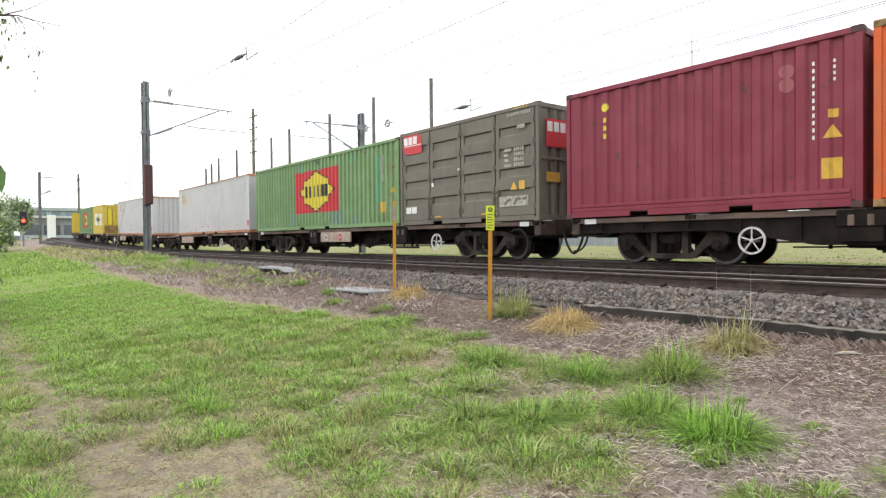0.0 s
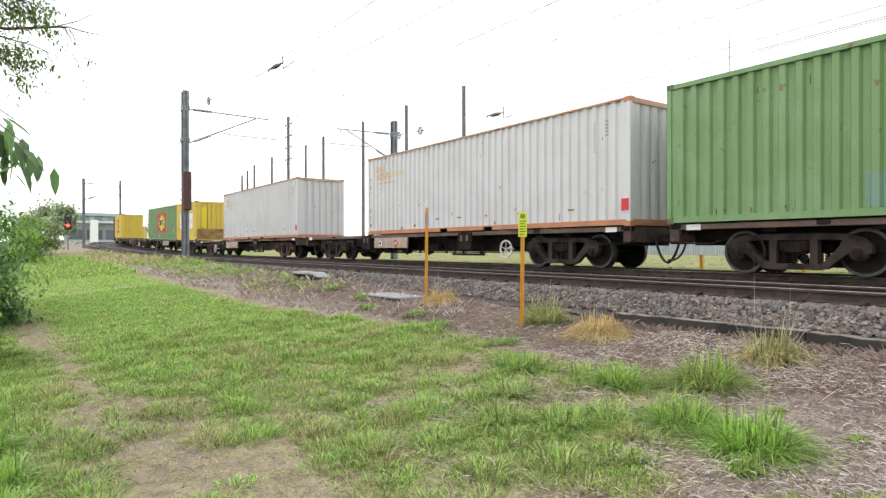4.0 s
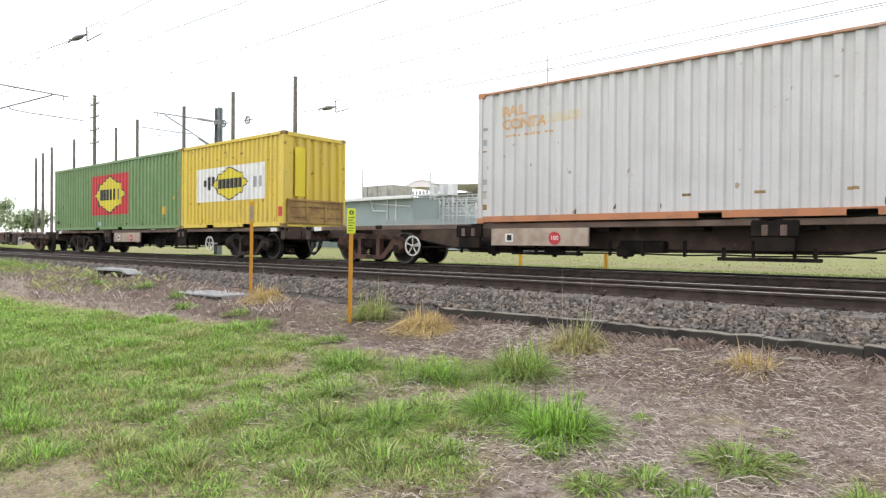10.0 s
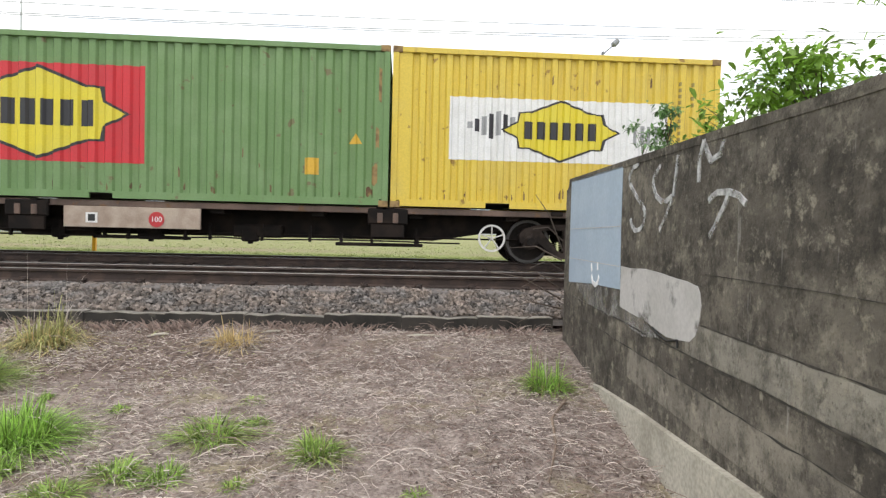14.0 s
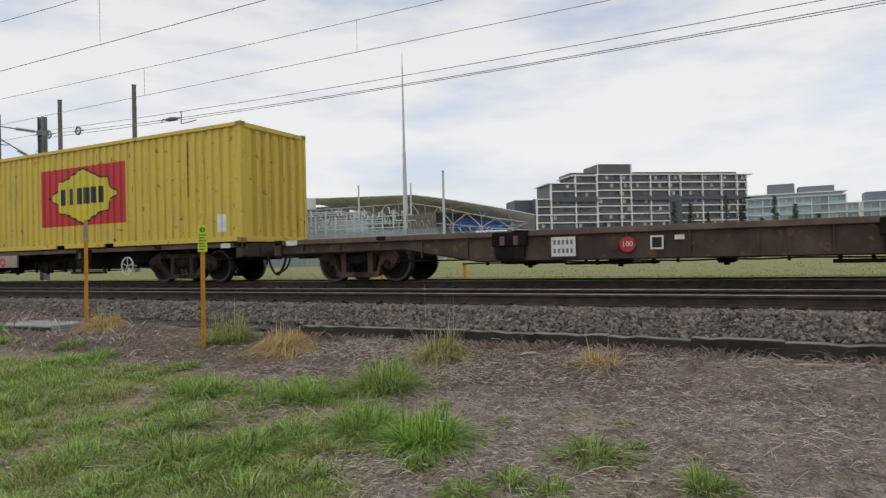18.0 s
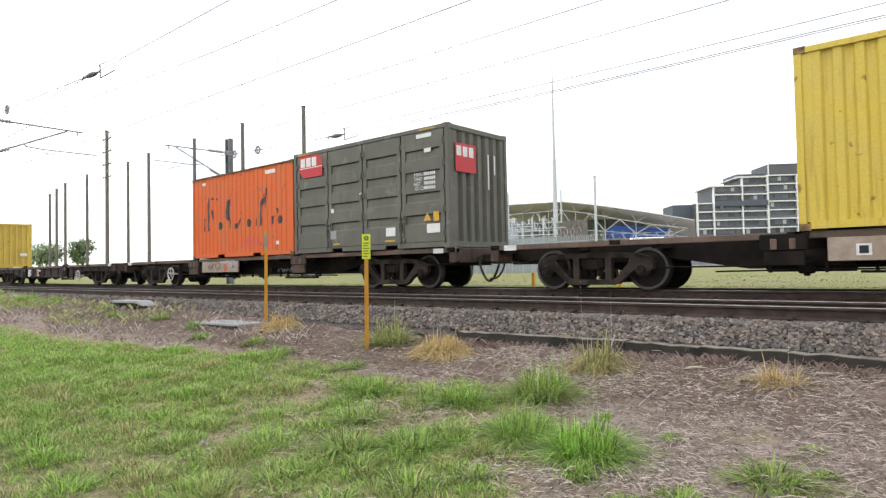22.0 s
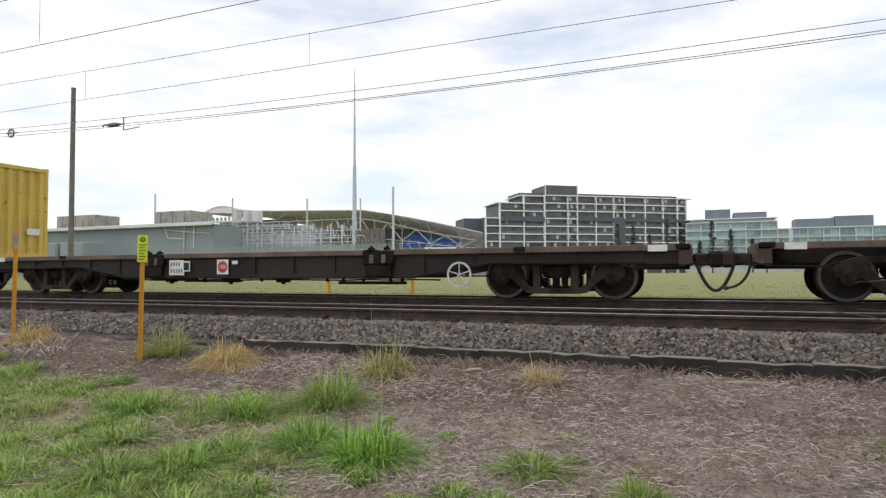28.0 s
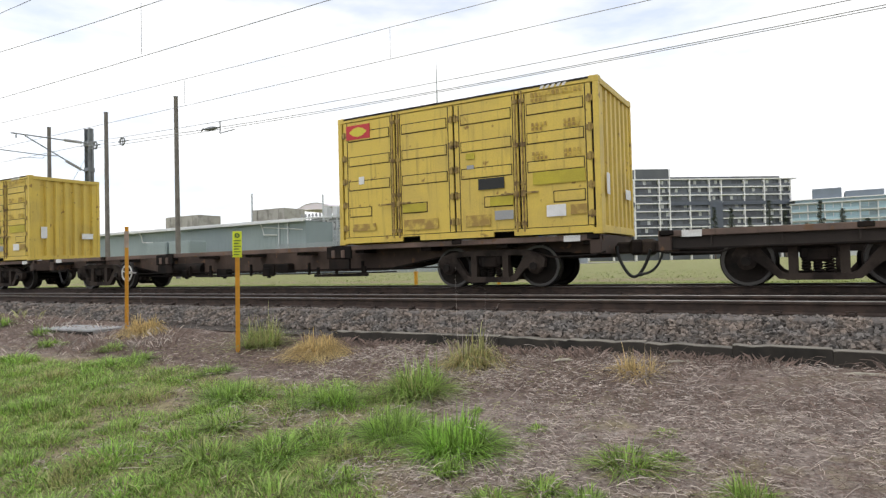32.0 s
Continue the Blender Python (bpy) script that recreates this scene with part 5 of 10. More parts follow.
def open_side(c, length, paint, height=2.895, leaves=4, press=(0.60, 1.14, 1.67, 2.21), deep=0.034, slope=0.035, inset=False, hinge_paint=None):
    """A side of four hinged door leaves with pressed panels, hinge posts and locking bars."""
    hw, half = 1.219, length / 2
    x0, w = -half + 0.13, (length - 0.26) / leaves
    hp = hinge_paint or paint
    # black sheet stands in for the shade in the door gaps
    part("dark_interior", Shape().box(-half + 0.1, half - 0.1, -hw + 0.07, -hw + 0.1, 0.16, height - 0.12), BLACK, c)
    for k in range(leaves):
        a, b = x0 + k * w + 0.022, x0 + (k + 1) * w - 0.022
        sides = 0.12 if inset else 0.13
        leaf = Shape()
        for xa, xb in ((a, a + sides), (b - sides, b)):
            leaf.box(xa, xb, -hw + 0.012, -hw + 0.05, 0.17, height - 0.12, 0.005)
        folds = [(0.17, 0.0)]
        for z in press:
            if inset:
                folds += [(z, 0.0), (z + 0.1, 0.002)]
            else:
                folds += [(z, 0.0), (z + slope, deep), (z + 0.240, deep), (z + 0.244, 0.0)]
        folds.append((height - 0.12, 0.0))
        xa, xb, n = a + sides, b - sides, len(folds)
        leaf.add([(x, -hw + 0.016 + d, z) for x in (xa, xb) for z, d in folds], [(q, n + q, n + q + 1, q + 1) for q in range(n - 1)])
        door = part("door_leaf", leaf, paint, c)
        # dark strips paint the shade round the panels and under their lips
        for z in press:
            if inset:
                pa, pb = xa + 0.02, xb - 0.02
                if z < 0.9:
                    pa, pb = (pa, pa + 0.55 * (pb - pa)) if k < 2 else (pb - 0.55 * (pb - pa), pb)
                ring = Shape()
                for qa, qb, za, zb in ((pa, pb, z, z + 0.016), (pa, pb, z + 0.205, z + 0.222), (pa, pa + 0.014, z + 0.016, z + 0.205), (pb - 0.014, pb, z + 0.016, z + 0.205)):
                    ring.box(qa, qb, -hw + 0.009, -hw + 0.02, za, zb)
                part("panel_seam", ring, M_DARKLINE, door)
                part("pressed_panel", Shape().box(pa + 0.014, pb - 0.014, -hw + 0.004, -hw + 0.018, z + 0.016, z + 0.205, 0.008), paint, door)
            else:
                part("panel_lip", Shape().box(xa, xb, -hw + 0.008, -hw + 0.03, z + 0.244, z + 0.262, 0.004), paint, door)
                part("panel_seam", Shape().box(xa + 0.01, xb - 0.01, -hw + 0.03, -hw + 0.052, z + 0.222, z + 0.244), M_DARKLINE, door)
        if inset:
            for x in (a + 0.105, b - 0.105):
                part("panel_seam", Shape().box(x - 0.009, x + 0.009, -hw + 0.009, -hw + 0.03, 0.18, height - 0.13), M_DARKLINE, door)
        left_hinge = k % 2 == 0
        xh, xl = (a + 0.03, b - 0.05) if left_hinge else (b - 0.03, a + 0.05)
        edges = [xh] + ([b - 0.02] if k in (0, 2) else [a + 0.02]) if not inset and k in (0, 2) else [xh]
        for xh in edges:
          for j in range(5):
            z = 0.30 + (height - 0.78) * j / 4
            part("hinge", Shape().tube((xh, -hw - 0.004, z), (xh, -hw - 0.004, z + 0.15), 0.024, seg=8).box(xh - 0.07, xh + 0.07, -hw + 0.0, -hw + 0.014, z + 0.02, z + 0.13, 0.004), hp, door)
        bar = part("locking_bar", Shape().tube((xl, -hw - 0.004, 0.10), (xl, -hw - 0.004, height - 0.07 if inset else 0.9), 0.019, seg=8), hp, door)
        for z in ((0.22, 1.0, 1.75, height - 0.30) if inset else (0.2, 0.66)):
            part("bar_bracket", Shape().box(xl - 0.055, xl + 0.055, -hw - 0.016, -hw + 0.014, z, z + 0.08, 0.006), hp, door)
        hd = -1 if left_hinge else 1
        part("door_handle", Shape().box(min(xl, xl + hd * 0.32), max(xl, xl + hd * 0.32), -hw - 0.04, -hw - 0.024, 0.83, 0.865, 0.004).box(xl - 0.05, xl + 0.05, -hw - 0.03, -hw - 0.004, 0.78, 0.90, 0.006), hp, door)
    return x0, w


def three_bars(body, x0, x1, z0, z1, y, red=L_RED):
    """A red cut-corner badge with three white bars."""
    part("logo_badge", Shape().slab([(x0, z1), (x0, z0 + 0.25 * (z1 - z0)), (x0 + 0.2 * (x1 - x0), z0), (x1, z0), (x1, z1 - 0.25 * (z1 - z0)), (x1 - 0.2 * (x1 - x0), z1)], y, y + 0.003), red, body, "red badge with cut corners")
    for k in range(3):
        xa = x0 + (x1 - x0) * (0.05 + 0.25 * k)
        part("lettering_bar", Shape().slab([(xa, z1 - 0.1 * (z1 - z0)), (xa, z1 - 0.5 * (z1 - z0)), (xa + 0.2 * (x1 - x0), z1 - 0.5 * (z1 - z0)), (xa + 0.2 * (x1 - x0), z1 - 0.1 * (z1 - z0))], y - 0.003, y), L_WHITE, body)
    part("badge_line", Shape().box(x0, x1, y - 0.003, y, z0 + 0.42 * (z1 - z0), z0 + 0.46 * (z1 - z0)), L_WHITE, body)


def end_badge(c, half, d, mat_, y0, y1, z0, z1):
    part("logo_badge", Shape().box(min(d * (half + 0.004), d * (half + 0.010)), max(d * (half + 0.004), d * (half + 0.010)), y0, y1, z0, z1), mat_, c, "red badge with pale bars")
    for k in range(3):
        w = (y1 - y0) / 4
        part("lettering_bar", Shape().box(min(d * (half + 0.010), d * (half + 0.014)), max(d * (half + 0.010), d * (half + 0.014)), y0 + w * (0.2 + 1.2 * k), y0 + w * (1.1 + 1.2 * k), z1 - 0.45 * (z1 - z0), z1 - 0.1 * (z1 - z0)), L_WHITE, c)


def side_door_container(u, paint, label, height):
    c, _, prof, yn = container(u, 6.058, paint, label=label, sides="doors", casting=paint, height=height)
    x0, w = open_side(c, 6.058, paint, height)
    y = -1.219 + 0.006
    return c, x0, w, y


# wagons from the front of the visible train to its rear
wagon(0, wheel_end=-1, label="rusty container wagon under crimson and orange containers")
wagon(1, board=M_TAN, label="rusty container wagon under green and grey containers")
wagon(2, board=M_TAN, wheel_end=1, label="rusty container wagon half under a white container")
wagon(3, board=M_TAN, web=M_SILL, wheel_end=-1, label="rusty container wagon with a white container and bare end")
wagon(4, board=M_TAN, label="rusty container wagon under green and yellow containers")
wagon(5, 1.65, web=M_SILL, label="empty brown container wagon with speed plate")
wagon(6, board=M_TAN, label="rusty container wagon under a long yellow container")
wagon(7, board=M_TAN, wheel_end=-1, label="rusty container wagon with graffiti under two containers")
wagon(8, 2.06, web=M_WEB, label="empty dark container wagon with white code plate")
wagon(9, 1.95, web=M_SILL, wheel_end=-1, label="brown container wagon with one yellow container at its front")
wagon(10, 1.95, web=M_SILL, label="brown container wagon with a yellow container, last in view")

# orange and crimson boxes
c, near, prof, yn = container(-0.42, 6.058, P_ORANGE, label="bright orange twenty-foot steel container")
rust_chips(c, prof, yn, 6.058, 101, 10)
sticker(c, prof, yn, -2.75, -2.55, 1.95, 2.05, L_WHITE)
c, near, prof, yn = container(-6.62, 6.058, P_CRIMSON, label="crimson ribbed container with yellow markings", pitch=0.375, casting=M_MAST2)
part("lower_rail_band", Shape().box(-2.86, 2.86, -1.212, -1.175, 0.158, 0.235, 0.006).box(-2.86, 2.86, -1.205, -1.17, 0.245, 0.315, 0.01), P_CRIMSON, c, "stepped lower side rail")
rust_chips(c, prof, yn, 6.058, 102, 8)
code_bars(c, prof, yn, -1.95, 1.75, 2.28, L_YEL, 3, 0.036, 0.42)
part("round_mark", decal(prof, -2.04, -1.86, lambda x: 2.43 - math.sqrt(max(0, 0.0081 - (x + 1.95) ** 2)), lambda x: 2.43 + math.sqrt(max(0, 0.0081 - (x + 1.95) ** 2)), yn, 0.004, 0.02), L_YEL, c)
code_bars(c, prof, yn, 2.28, 1.17, 2.53, L_WHITE, 11, 0.019, 0.45)
code_bars(c, prof, yn, 2.6, 2.1, 2.5, L_WHITE, 4, 0.019, 0.45)
for z in (2.16, 2.40):
    part("round_mark", decal(prof, 1.74, 1.98, lambda x, z=z: z - math.sqrt(max(0, 0.0144 - (x - 1.86) ** 2)), lambda x, z=z: z + math.sqrt(max(0, 0.0144 - (x - 1.86) ** 2)), yn, 0.004, 0.02), material("pale_crimson_mark", (0.30, 0.09, 0.10), 0.6), c)
sticker(c, prof, yn, 2.42, 2.72, 0.5, 0.84, M_YPLATE, "yellow warning sticker")
sticker(c, prof, yn, 2.52, 2.66, 1.5, 1.64, M_YPLATE)
part("warning_triangle", decal(prof, 2.44, 2.72, flat(1.17), lambda x: 1.17 + 0.22 * (1 - abs(x - 2.58) / 0.14), yn, 0.004, 0.02), M_YPLATE, c, "yellow warning triangle")

# first grey side-door box
c, x0, w, y = side_door_container(-13.56, P_GREY2, "dusty brown-grey side-door container with a red badge", 2.95)
three_bars(c, -2.85, -1.85, 2.24, 2.84, y - 0.004)
end_badge(c, 3.029, 1, L_RED, -0.95, -0.15, 1.85, 2.55)
for a, b, z0, z1, m_ in ((-2.70, -2.44, 0.38, 0.58, L_WHITE), (-2.40, -2.14, 0.38, 0.58, L_WHITE), (2.34, 2.54, 0.82, 1.04, M_YPLATE), (-0.12, -0.04, 1.50, 1.58, L_WHITE), (-1.36, -1.26, 1.14, 1.26, L_WHITE),
                          (2.28, 2.55, 2.36, 2.46, L_GHOST), (1.62, 2.66, 0.40, 0.66, L_GHOST), (0.88, 1.2, 0.22, 0.26, M_YPLATE), (-1.2, -0.9, 0.22, 0.26, M_YPLATE)):
    part("sticker", Shape().box(a, b, y - 0.005, y, z0, z1), m_, c)
for k in range(11):
    part("lettering_bar", Shape().box(1.92 + 0.078 * k, 1.962 + 0.078 * k, y - 0.005, y, 2.71, 2.79), L_GHOST, c)
for r in range(4):
    part("lettering_bar", Shape().box(1.80, 1.80 + (0.26, 0.16, 0.14, 0.26)[r], y - 0.005, y, 1.43 + 0.13 * r, 1.50 + 0.13 * r), L_GHOST, c)
    for k in range(5):
        part("lettering_bar", Shape().box(2.16 + 0.075 * k, 2.21 + 0.075 * k, y - 0.005, y, 1.42 + 0.13 * r, 1.515 + 0.13 * r), L_GHOST, c)
part("warning_triangle", Shape().slab([(2.02, 0.82), (2.28, 0.82), (2.15, 1.04)], y - 0.005, y), M_YPLATE, c, "yellow warning triangle")
for pts in (((1.78, 0.46), (1.90, 0.58), (2.02, 0.62), (2.06, 0.56), (1.92, 0.50), (1.86, 0.43)), ((2.12, 0.44), (2.22, 0.62), (2.36, 0.64), (2.40, 0.56), (2.28, 0.52), (2.22, 0.44)), ((2.44, 0.60), (2.62, 0.63), (2.60, 0.55), (2.48, 0.54))):
    part("scribble", Shape().slab(pts[::-1], y - 0.008, y - 0.0055), P_GREY2, c, "painted-over patch of scribble")
for k in range(5):
    part("hazard_stripe", Shape().slab([(2.15 + 0.11 * k, 2.865), (2.20 + 0.11 * k, 2.865), (2.23 + 0.11 * k, 2.91), (2.18 + 0.11 * k, 2.91)], y - 0.012, y - 0.006), M_YPLATE, c)
part("sticker", Shape().box(3.034, 3.04, -0.95, -0.45, 0.98, 1.22), M_YPLATE, c, "yellow notice")
part("end_band", Shape().box(3.0, 3.035, -1.1, 1.1, 1.52, 1.60, 0.006), P_GREY2, c)

# long green box with a red logo
P_GCAST = material("rusty_dark_green_paint", (0.085, 0.13, 0.06), 0.7, second=(0.12, 0.07, 0.035), amount=0.9, scale=5)
P_TEAL = material("teal_green_repair_paint", (0.115, 0.295, 0.155), 0.5, second=(0.11, 0.33, 0.17), amount=0.5, scale=2)
P_G = material("mid_green_paint", (0.150, 0.262, 0.100), 0.5, second=(0.20, 0.31, 0.15), amount=0.6, scale=1.2, streak=(0.11, 0.17, 0.07), streak_amount=0.45, spot=(0.15, 0.10, 0.05), spot_size=4.0, spot_from=0.66)
c, near, prof, yn = container(-22.78, 12.192, P_G, label="long green ribbed container with a red and yellow badge", pitch=0.29, casting=P_GCAST, fold=0.060)
rust_chips(c, prof, yn, 12.192, 103, 22)
badge(c, prof, yn, 0.14, 1.54, 2.88, 1.56, L_RED, 3.72, 1.70, 0.05)
sticker(c, prof, yn, 4.9, 5.15, 0.50, 0.85, M_YPLATE, "yellow sticker")
for x in (0.2, -1.4):
    sticker(c, prof, yn, x, x + 0.22, 2.58, 2.72, P_GREEN)
part("repair_patch", decal(prof, 4.55, 4.90, lambda x: 0.70 + 0.9 * max(0.0, x - 4.66), lambda x: 2.48 + 0.12 * (x < 4.66), yn, 0.004, 0.04), P_TEAL, c, "teal green repaired strip")
P_BLUEG = material("blue_green_repaint", (0.150, 0.255, 0.185), 0.5, second=(0.17, 0.27, 0.14), amount=0.6, scale=2)
for xa, xb, za, zb in ((-2.45, -1.75, 0.20, 0.72), (1.3, 2.4, 0.18, 0.66), (2.9, 3.4, 0.20, 0.5)):
    part("repair_patch", decal(prof, xa, xb, lambda q, za=za: za + 0.03 * math.sin(9 * q), lambda q, zb=zb: zb + 0.05 * math.sin(7 * q), yn, 0.0035, 0.05), P_BLUEG, c, "blue-green repainted patch")
for xa in (-1.35, 0.25, 2.9):
    part("hatch_plate", decal(prof, xa, xa + 0.30, flat(2.36), flat(2.68), yn, 0.004), P_TEAL, c, "teal green riveted patch")
part("patch_seam", decal(prof, 4.62, 4.64, flat(0.80), flat(2.45), yn, 0.006, 0.02), P_GCAST, c)
part("rubbed_print", decal(prof, 5.06, 5.10, flat(1.55), flat(2.45), yn, 0.006, 0.02), L_GHOST, c, "thin pale streak of rubbed print")
sticker(c, prof, yn, 5.66, 5.78, 1.90, 2.02, P_RUSTY)
part("warning_triangle", decal(prof, 5.58, 5.80, flat(1.14), lambda x: 1.14 + 0.2 * (1 - abs(x - 5.69) / 0.11), yn, 0.004, 0.02), M_YPLATE, c, "orange warning triangle")
for x, w_, z0, z1 in ((5.62, 0.16, 0.27, 0.44), (5.88, 0.1, 0.76, 0.92), (5.30, 0.05, 0.25, 0.62), (5.56, 0.03, 0.62, 1.12), (5.56, 0.025, 1.5, 2.6), (5.93, 0.06, 0.3, 0.6), (5.93, 0.05, 2.2, 2.5)):
    part("rust_patch", decal(prof, x, x + w_, lambda q, z0=z0: z0 + 0.03 * math.sin(60 * q), lambda q, z1=z1: z1 + 0.03 * math.sin(47 * q + 2), yn, 0.004, 0.02), P_RUSTY, c)

# two long white boxes
faded = material("faded_orange_lettering", (0.57, 0.345, 0.17), 0.6, second=(0.57, 0.43, 0.28), amount=0.7, scale=3)
faint = material("ghost_of_ochre_lettering", (0.56, 0.49, 0.35), 0.6, second=(0.56, 0.545, 0.51), amount=0.8, scale=4)
for u, words in ((-35.9, "long grimy white container with faded orange lettering"), (-55.13, "long white container with orange rails and red reflector")):
    c, near, prof, yn = container(u, 12.192, P_WHITE, label=words, pitch=0.285, rail=P_WRAIL, casting=P_WRAIL)
    rust_chips(c, prof, yn, 12.192, 104, 9)
    for xa, za, zb, m_ in ((-5.97, 1.72, 1.86, M_WIRE), (-5.98, 1.58, 1.61, P_RUSTY), (-5.97, 0.86, 0.98, M_WIRE), (-5.98, 0.55, 0.72, L_GHOST), (-5.96, 2.05, 2.12, L_GHOST), (-5.97, 0.30, 0.42, P_RUSTY)):
        sticker(c, prof, yn, xa, xa + 0.11, za, zb, m_)
    words_on("RAIL", 0.30, -5.46, 2.30, prof, yn, faded, c, "faded orange painted word")
    words_on("CONTA", 0.30, -5.46, 2.02, prof, yn, faded, c, "faded orange painted word")
    part("faded_lettering", decal(prof, -4.46, -3.65, flat(2.06), flat(2.26), yn, 0.0025), faint, c, "pale ochre ghost of rubbed lettering")
    for k in range(12):
        if k % 5 != 4:
            part("lettering_bar", decal(prof, -5.40 + 0.10 * k, -5.33 + 0.10 * k, flat(1.86), flat(1.91), yn, 0.004), faded, c)
    code_bars(c, prof, yn, 5.05, 1.75, 2.5, M_WIRE, 11, 0.025, 0.45)
    code_bars(c, prof, yn, 5.40, 2.1, 2.5, M_WIRE, 5, 0.025, 0.45)
    part("reflector", Shape().box(5.86, 6.06, -1.232, -1.222, 0.36, 0.62), L_RED, c, "red reflector plate")
    for x in (-1.6, -0.4, 0.9, 2.3, 4.2):
        sticker(c, prof, yn, x, x + 0.16, 0.42, 0.47, P_RUSTY)

P_GATE = material("rusty_ochre_steel", (0.36, 0.23, 0.075), 0.75, second=(0.20, 0.115, 0.045), amount=0.8, scale=2.2, streak=(0.13, 0.07, 0.03), streak_amount=0.5)
L_FRESH = material("bright_yellow_repaint", (0.68, 0.55, 0.02), 0.5, second=(0.62, 0.50, 0.04), amount=0.5, scale=2)
L_CODE = material("faded_grey_print", (0.28, 0.22, 0.07), 0.6)
# yellow box with a white panel, open at its lower end, and the long green one behind it
c, near, prof, yn = container(-71.45, 6.058, P_YELLOW, label="yellow ribbed container with a white badge panel and rusty end", pitch=0.24)
rust_chips(c, prof, yn, 6.058, 105, 14)
badge(c, prof, yn, 0.06, 1.47, 2.1, 1.06, L_WHITE, 4.04, 1.14, 0.03)
for k in range(7):
    xx = -1.66 + 0.13 * k
    sticker(c, prof, yn, xx, xx + 0.09, 1.30 + 0.06 * abs(k - 3), 1.80 - 0.05 * abs(k - 4), L_DARK if k % 2 else M_WIRE)
for k in range(4):
    sticker(c, prof, yn, 1.42 + 0.13 * k, 1.49 + 0.13 * k, 1.28, 1.62, M_WIRE)
code_bars(c, prof, yn, 2.28, 1.25, 2.5, L_CODE, 11, 0.022, 0.4)
code_bars(c, prof, yn, 2.52, 2.0, 2.5, L_CODE, 4, 0.022, 0.4)
part("reflector", Shape().box(2.80, 2.98, -1.232, -1.222, 0.34, 0.62), L_RED, c, "red reflector plate")
gate = part("lower_end_gate", Shape().box(3.030, 3.050, -1.1, 1.1, 0.14, 0.84), P_GATE, c, "rusty ochre lower end gate")
for z0, z1 in ((0.12, 0.18), (0.80, 0.87)):
    part("gate_rail", Shape().box(3.04, 3.085, -1.1, 1.1, z0, z1, 0.006), P_GATE, gate)
for y0 in (-1.1, -0.40, 0.34, 1.04):
    part("gate_post", Shape().box(3.04, 3.08, y0, y0 + 0.06, 0.18, 0.80, 0.006), P_GATE, gate)
part("gate_rib", Shape().box(3.045, 3.07, -1.04, 1.04, 0.62, 0.655).box(3.045, 3.065, -1.04, 1.04, 0.30, 0.325), P_RUSTY, gate)
part("fresh_stripe", Shape().box(3.0335, 3.036, -0.80, -0.42, 0.95, 2.45), L_FRESH, c, "brighter yellow repainted stripe")
c, near, prof, yn = container(-80.62, 12.192, P_GREEN, label="long green ribbed container with a red panel and yellow badge", pitch=0.29)
rust_chips(c, prof, yn, 12.192, 106, 22)
badge(c, prof, yn, 0.02, 1.5, 2.95, 1.52, L_RED, 3.65, 1.70, 0.0)
sticker(c, prof, yn, -1.1, -0.78, 0.18, 0.36, M_BLUEP, "pale blue patch")
part("warning_triangle", decal(prof, 5.38, 5.62, flat(1.12), lambda x: 1.12 + 0.2 * (1 - abs(x - 5.50) / 0.12), yn, 0.004, 0.02), M_YPLATE, c, "orange warning triangle")
for x, w_, z0, z1 in ((5.80, 0.10, 0.40, 0.75), (5.86, 0.06, 1.05, 1.40), (5.70, 0.12, 0.20, 0.34), (5.90, 0.05, 1.9, 2.5)):
    part("rust_patch", decal(prof, x, x + w_, lambda q, z0=z0: z0 + 0.03 * math.sin(60 * q), lambda q, z1=z1: z1 + 0.03 * math.sin(47 * q + 2), yn, 0.004, 0.02), P_RUSTY, c)
sticker(c, prof, yn, 4.6, 4.85, 0.55, 0.85, M_YPLATE, "orange sticker")
sticker(c, prof, yn, -5.9, -5.5, 0.33, 0.46, BLACK)

# long yellow box
c, near, prof, yn = container(-113.02, 12.192, P_YELLOW, label="long yellow container with a red panel and yellow badge", pitch=0.29, height=2.96)
rust_chips(c, prof, yn, 12.192, 107, 16)
badge(c, prof, yn, -0.07, 1.53, 3.05, 1.55, L_RED, 3.84, 1.69, -0.1)
sticker(c, prof, yn, 5.2, 5.5, 0.28, 0.72, L_WHITE, "white notice")
for x, z0, z1 in ((4.2, 1.2, 2.65), (4.62, 0.5, 1.0), (4.9, 0.2, 1.9), (0.6, 2.45, 2.66), (1.7, 2.5, 2.7)):
    sticker(c, prof, yn, x, x + 0.022, z0, z1, P_RUSTY)

# grey side-door box and the orange one behind it
c, x0, w, y = side_door_container(-129.45, P_GREY, "grey-green side-door container with red and white badges", 3.0)
three_bars(c, -2.74, -1.69, 2.24, 2.88, y - 0.004)
end_badge(c, 3.029, 1, L_RED, -0.95, -0.15, 1.85, 2.55)
part("lettering_stripe", Shape().box(3.034, 3.04, 0.35, 0.40, 1.5, 2.4).box(3.034, 3.04, 0.62, 0.67, 1.9, 2.4), L_WHITE, c)
for a, b, z0, z1, m_ in ((-0.12, -0.02, 1.52, 1.58, L_WHITE), (-1.32, -1.20, 1.12, 1.24, L_WHITE), (0.88, 1.22, 0.36, 0.58, L_WHITE), (2.31, 2.73, 0.38, 0.6, L_WHITE), (2.53, 2.71, 0.66, 0.89, M_YPLATE),
                          (0.84, 1.20, 0.22, 0.26, M_YPLATE), (-1.25, -0.95, 0.22, 0.26, M_YPLATE), (2.0, 2.5, 2.73, 2.83, L_WHITE), (2.26, 2.48, 2.36, 2.46, L_WHITE), (-1.4, -1.1, 0.38, 0.62, M_WIRE)):
    part("sticker", Shape().box(a, b, y - 0.005, y, z0, z1), m_, c)
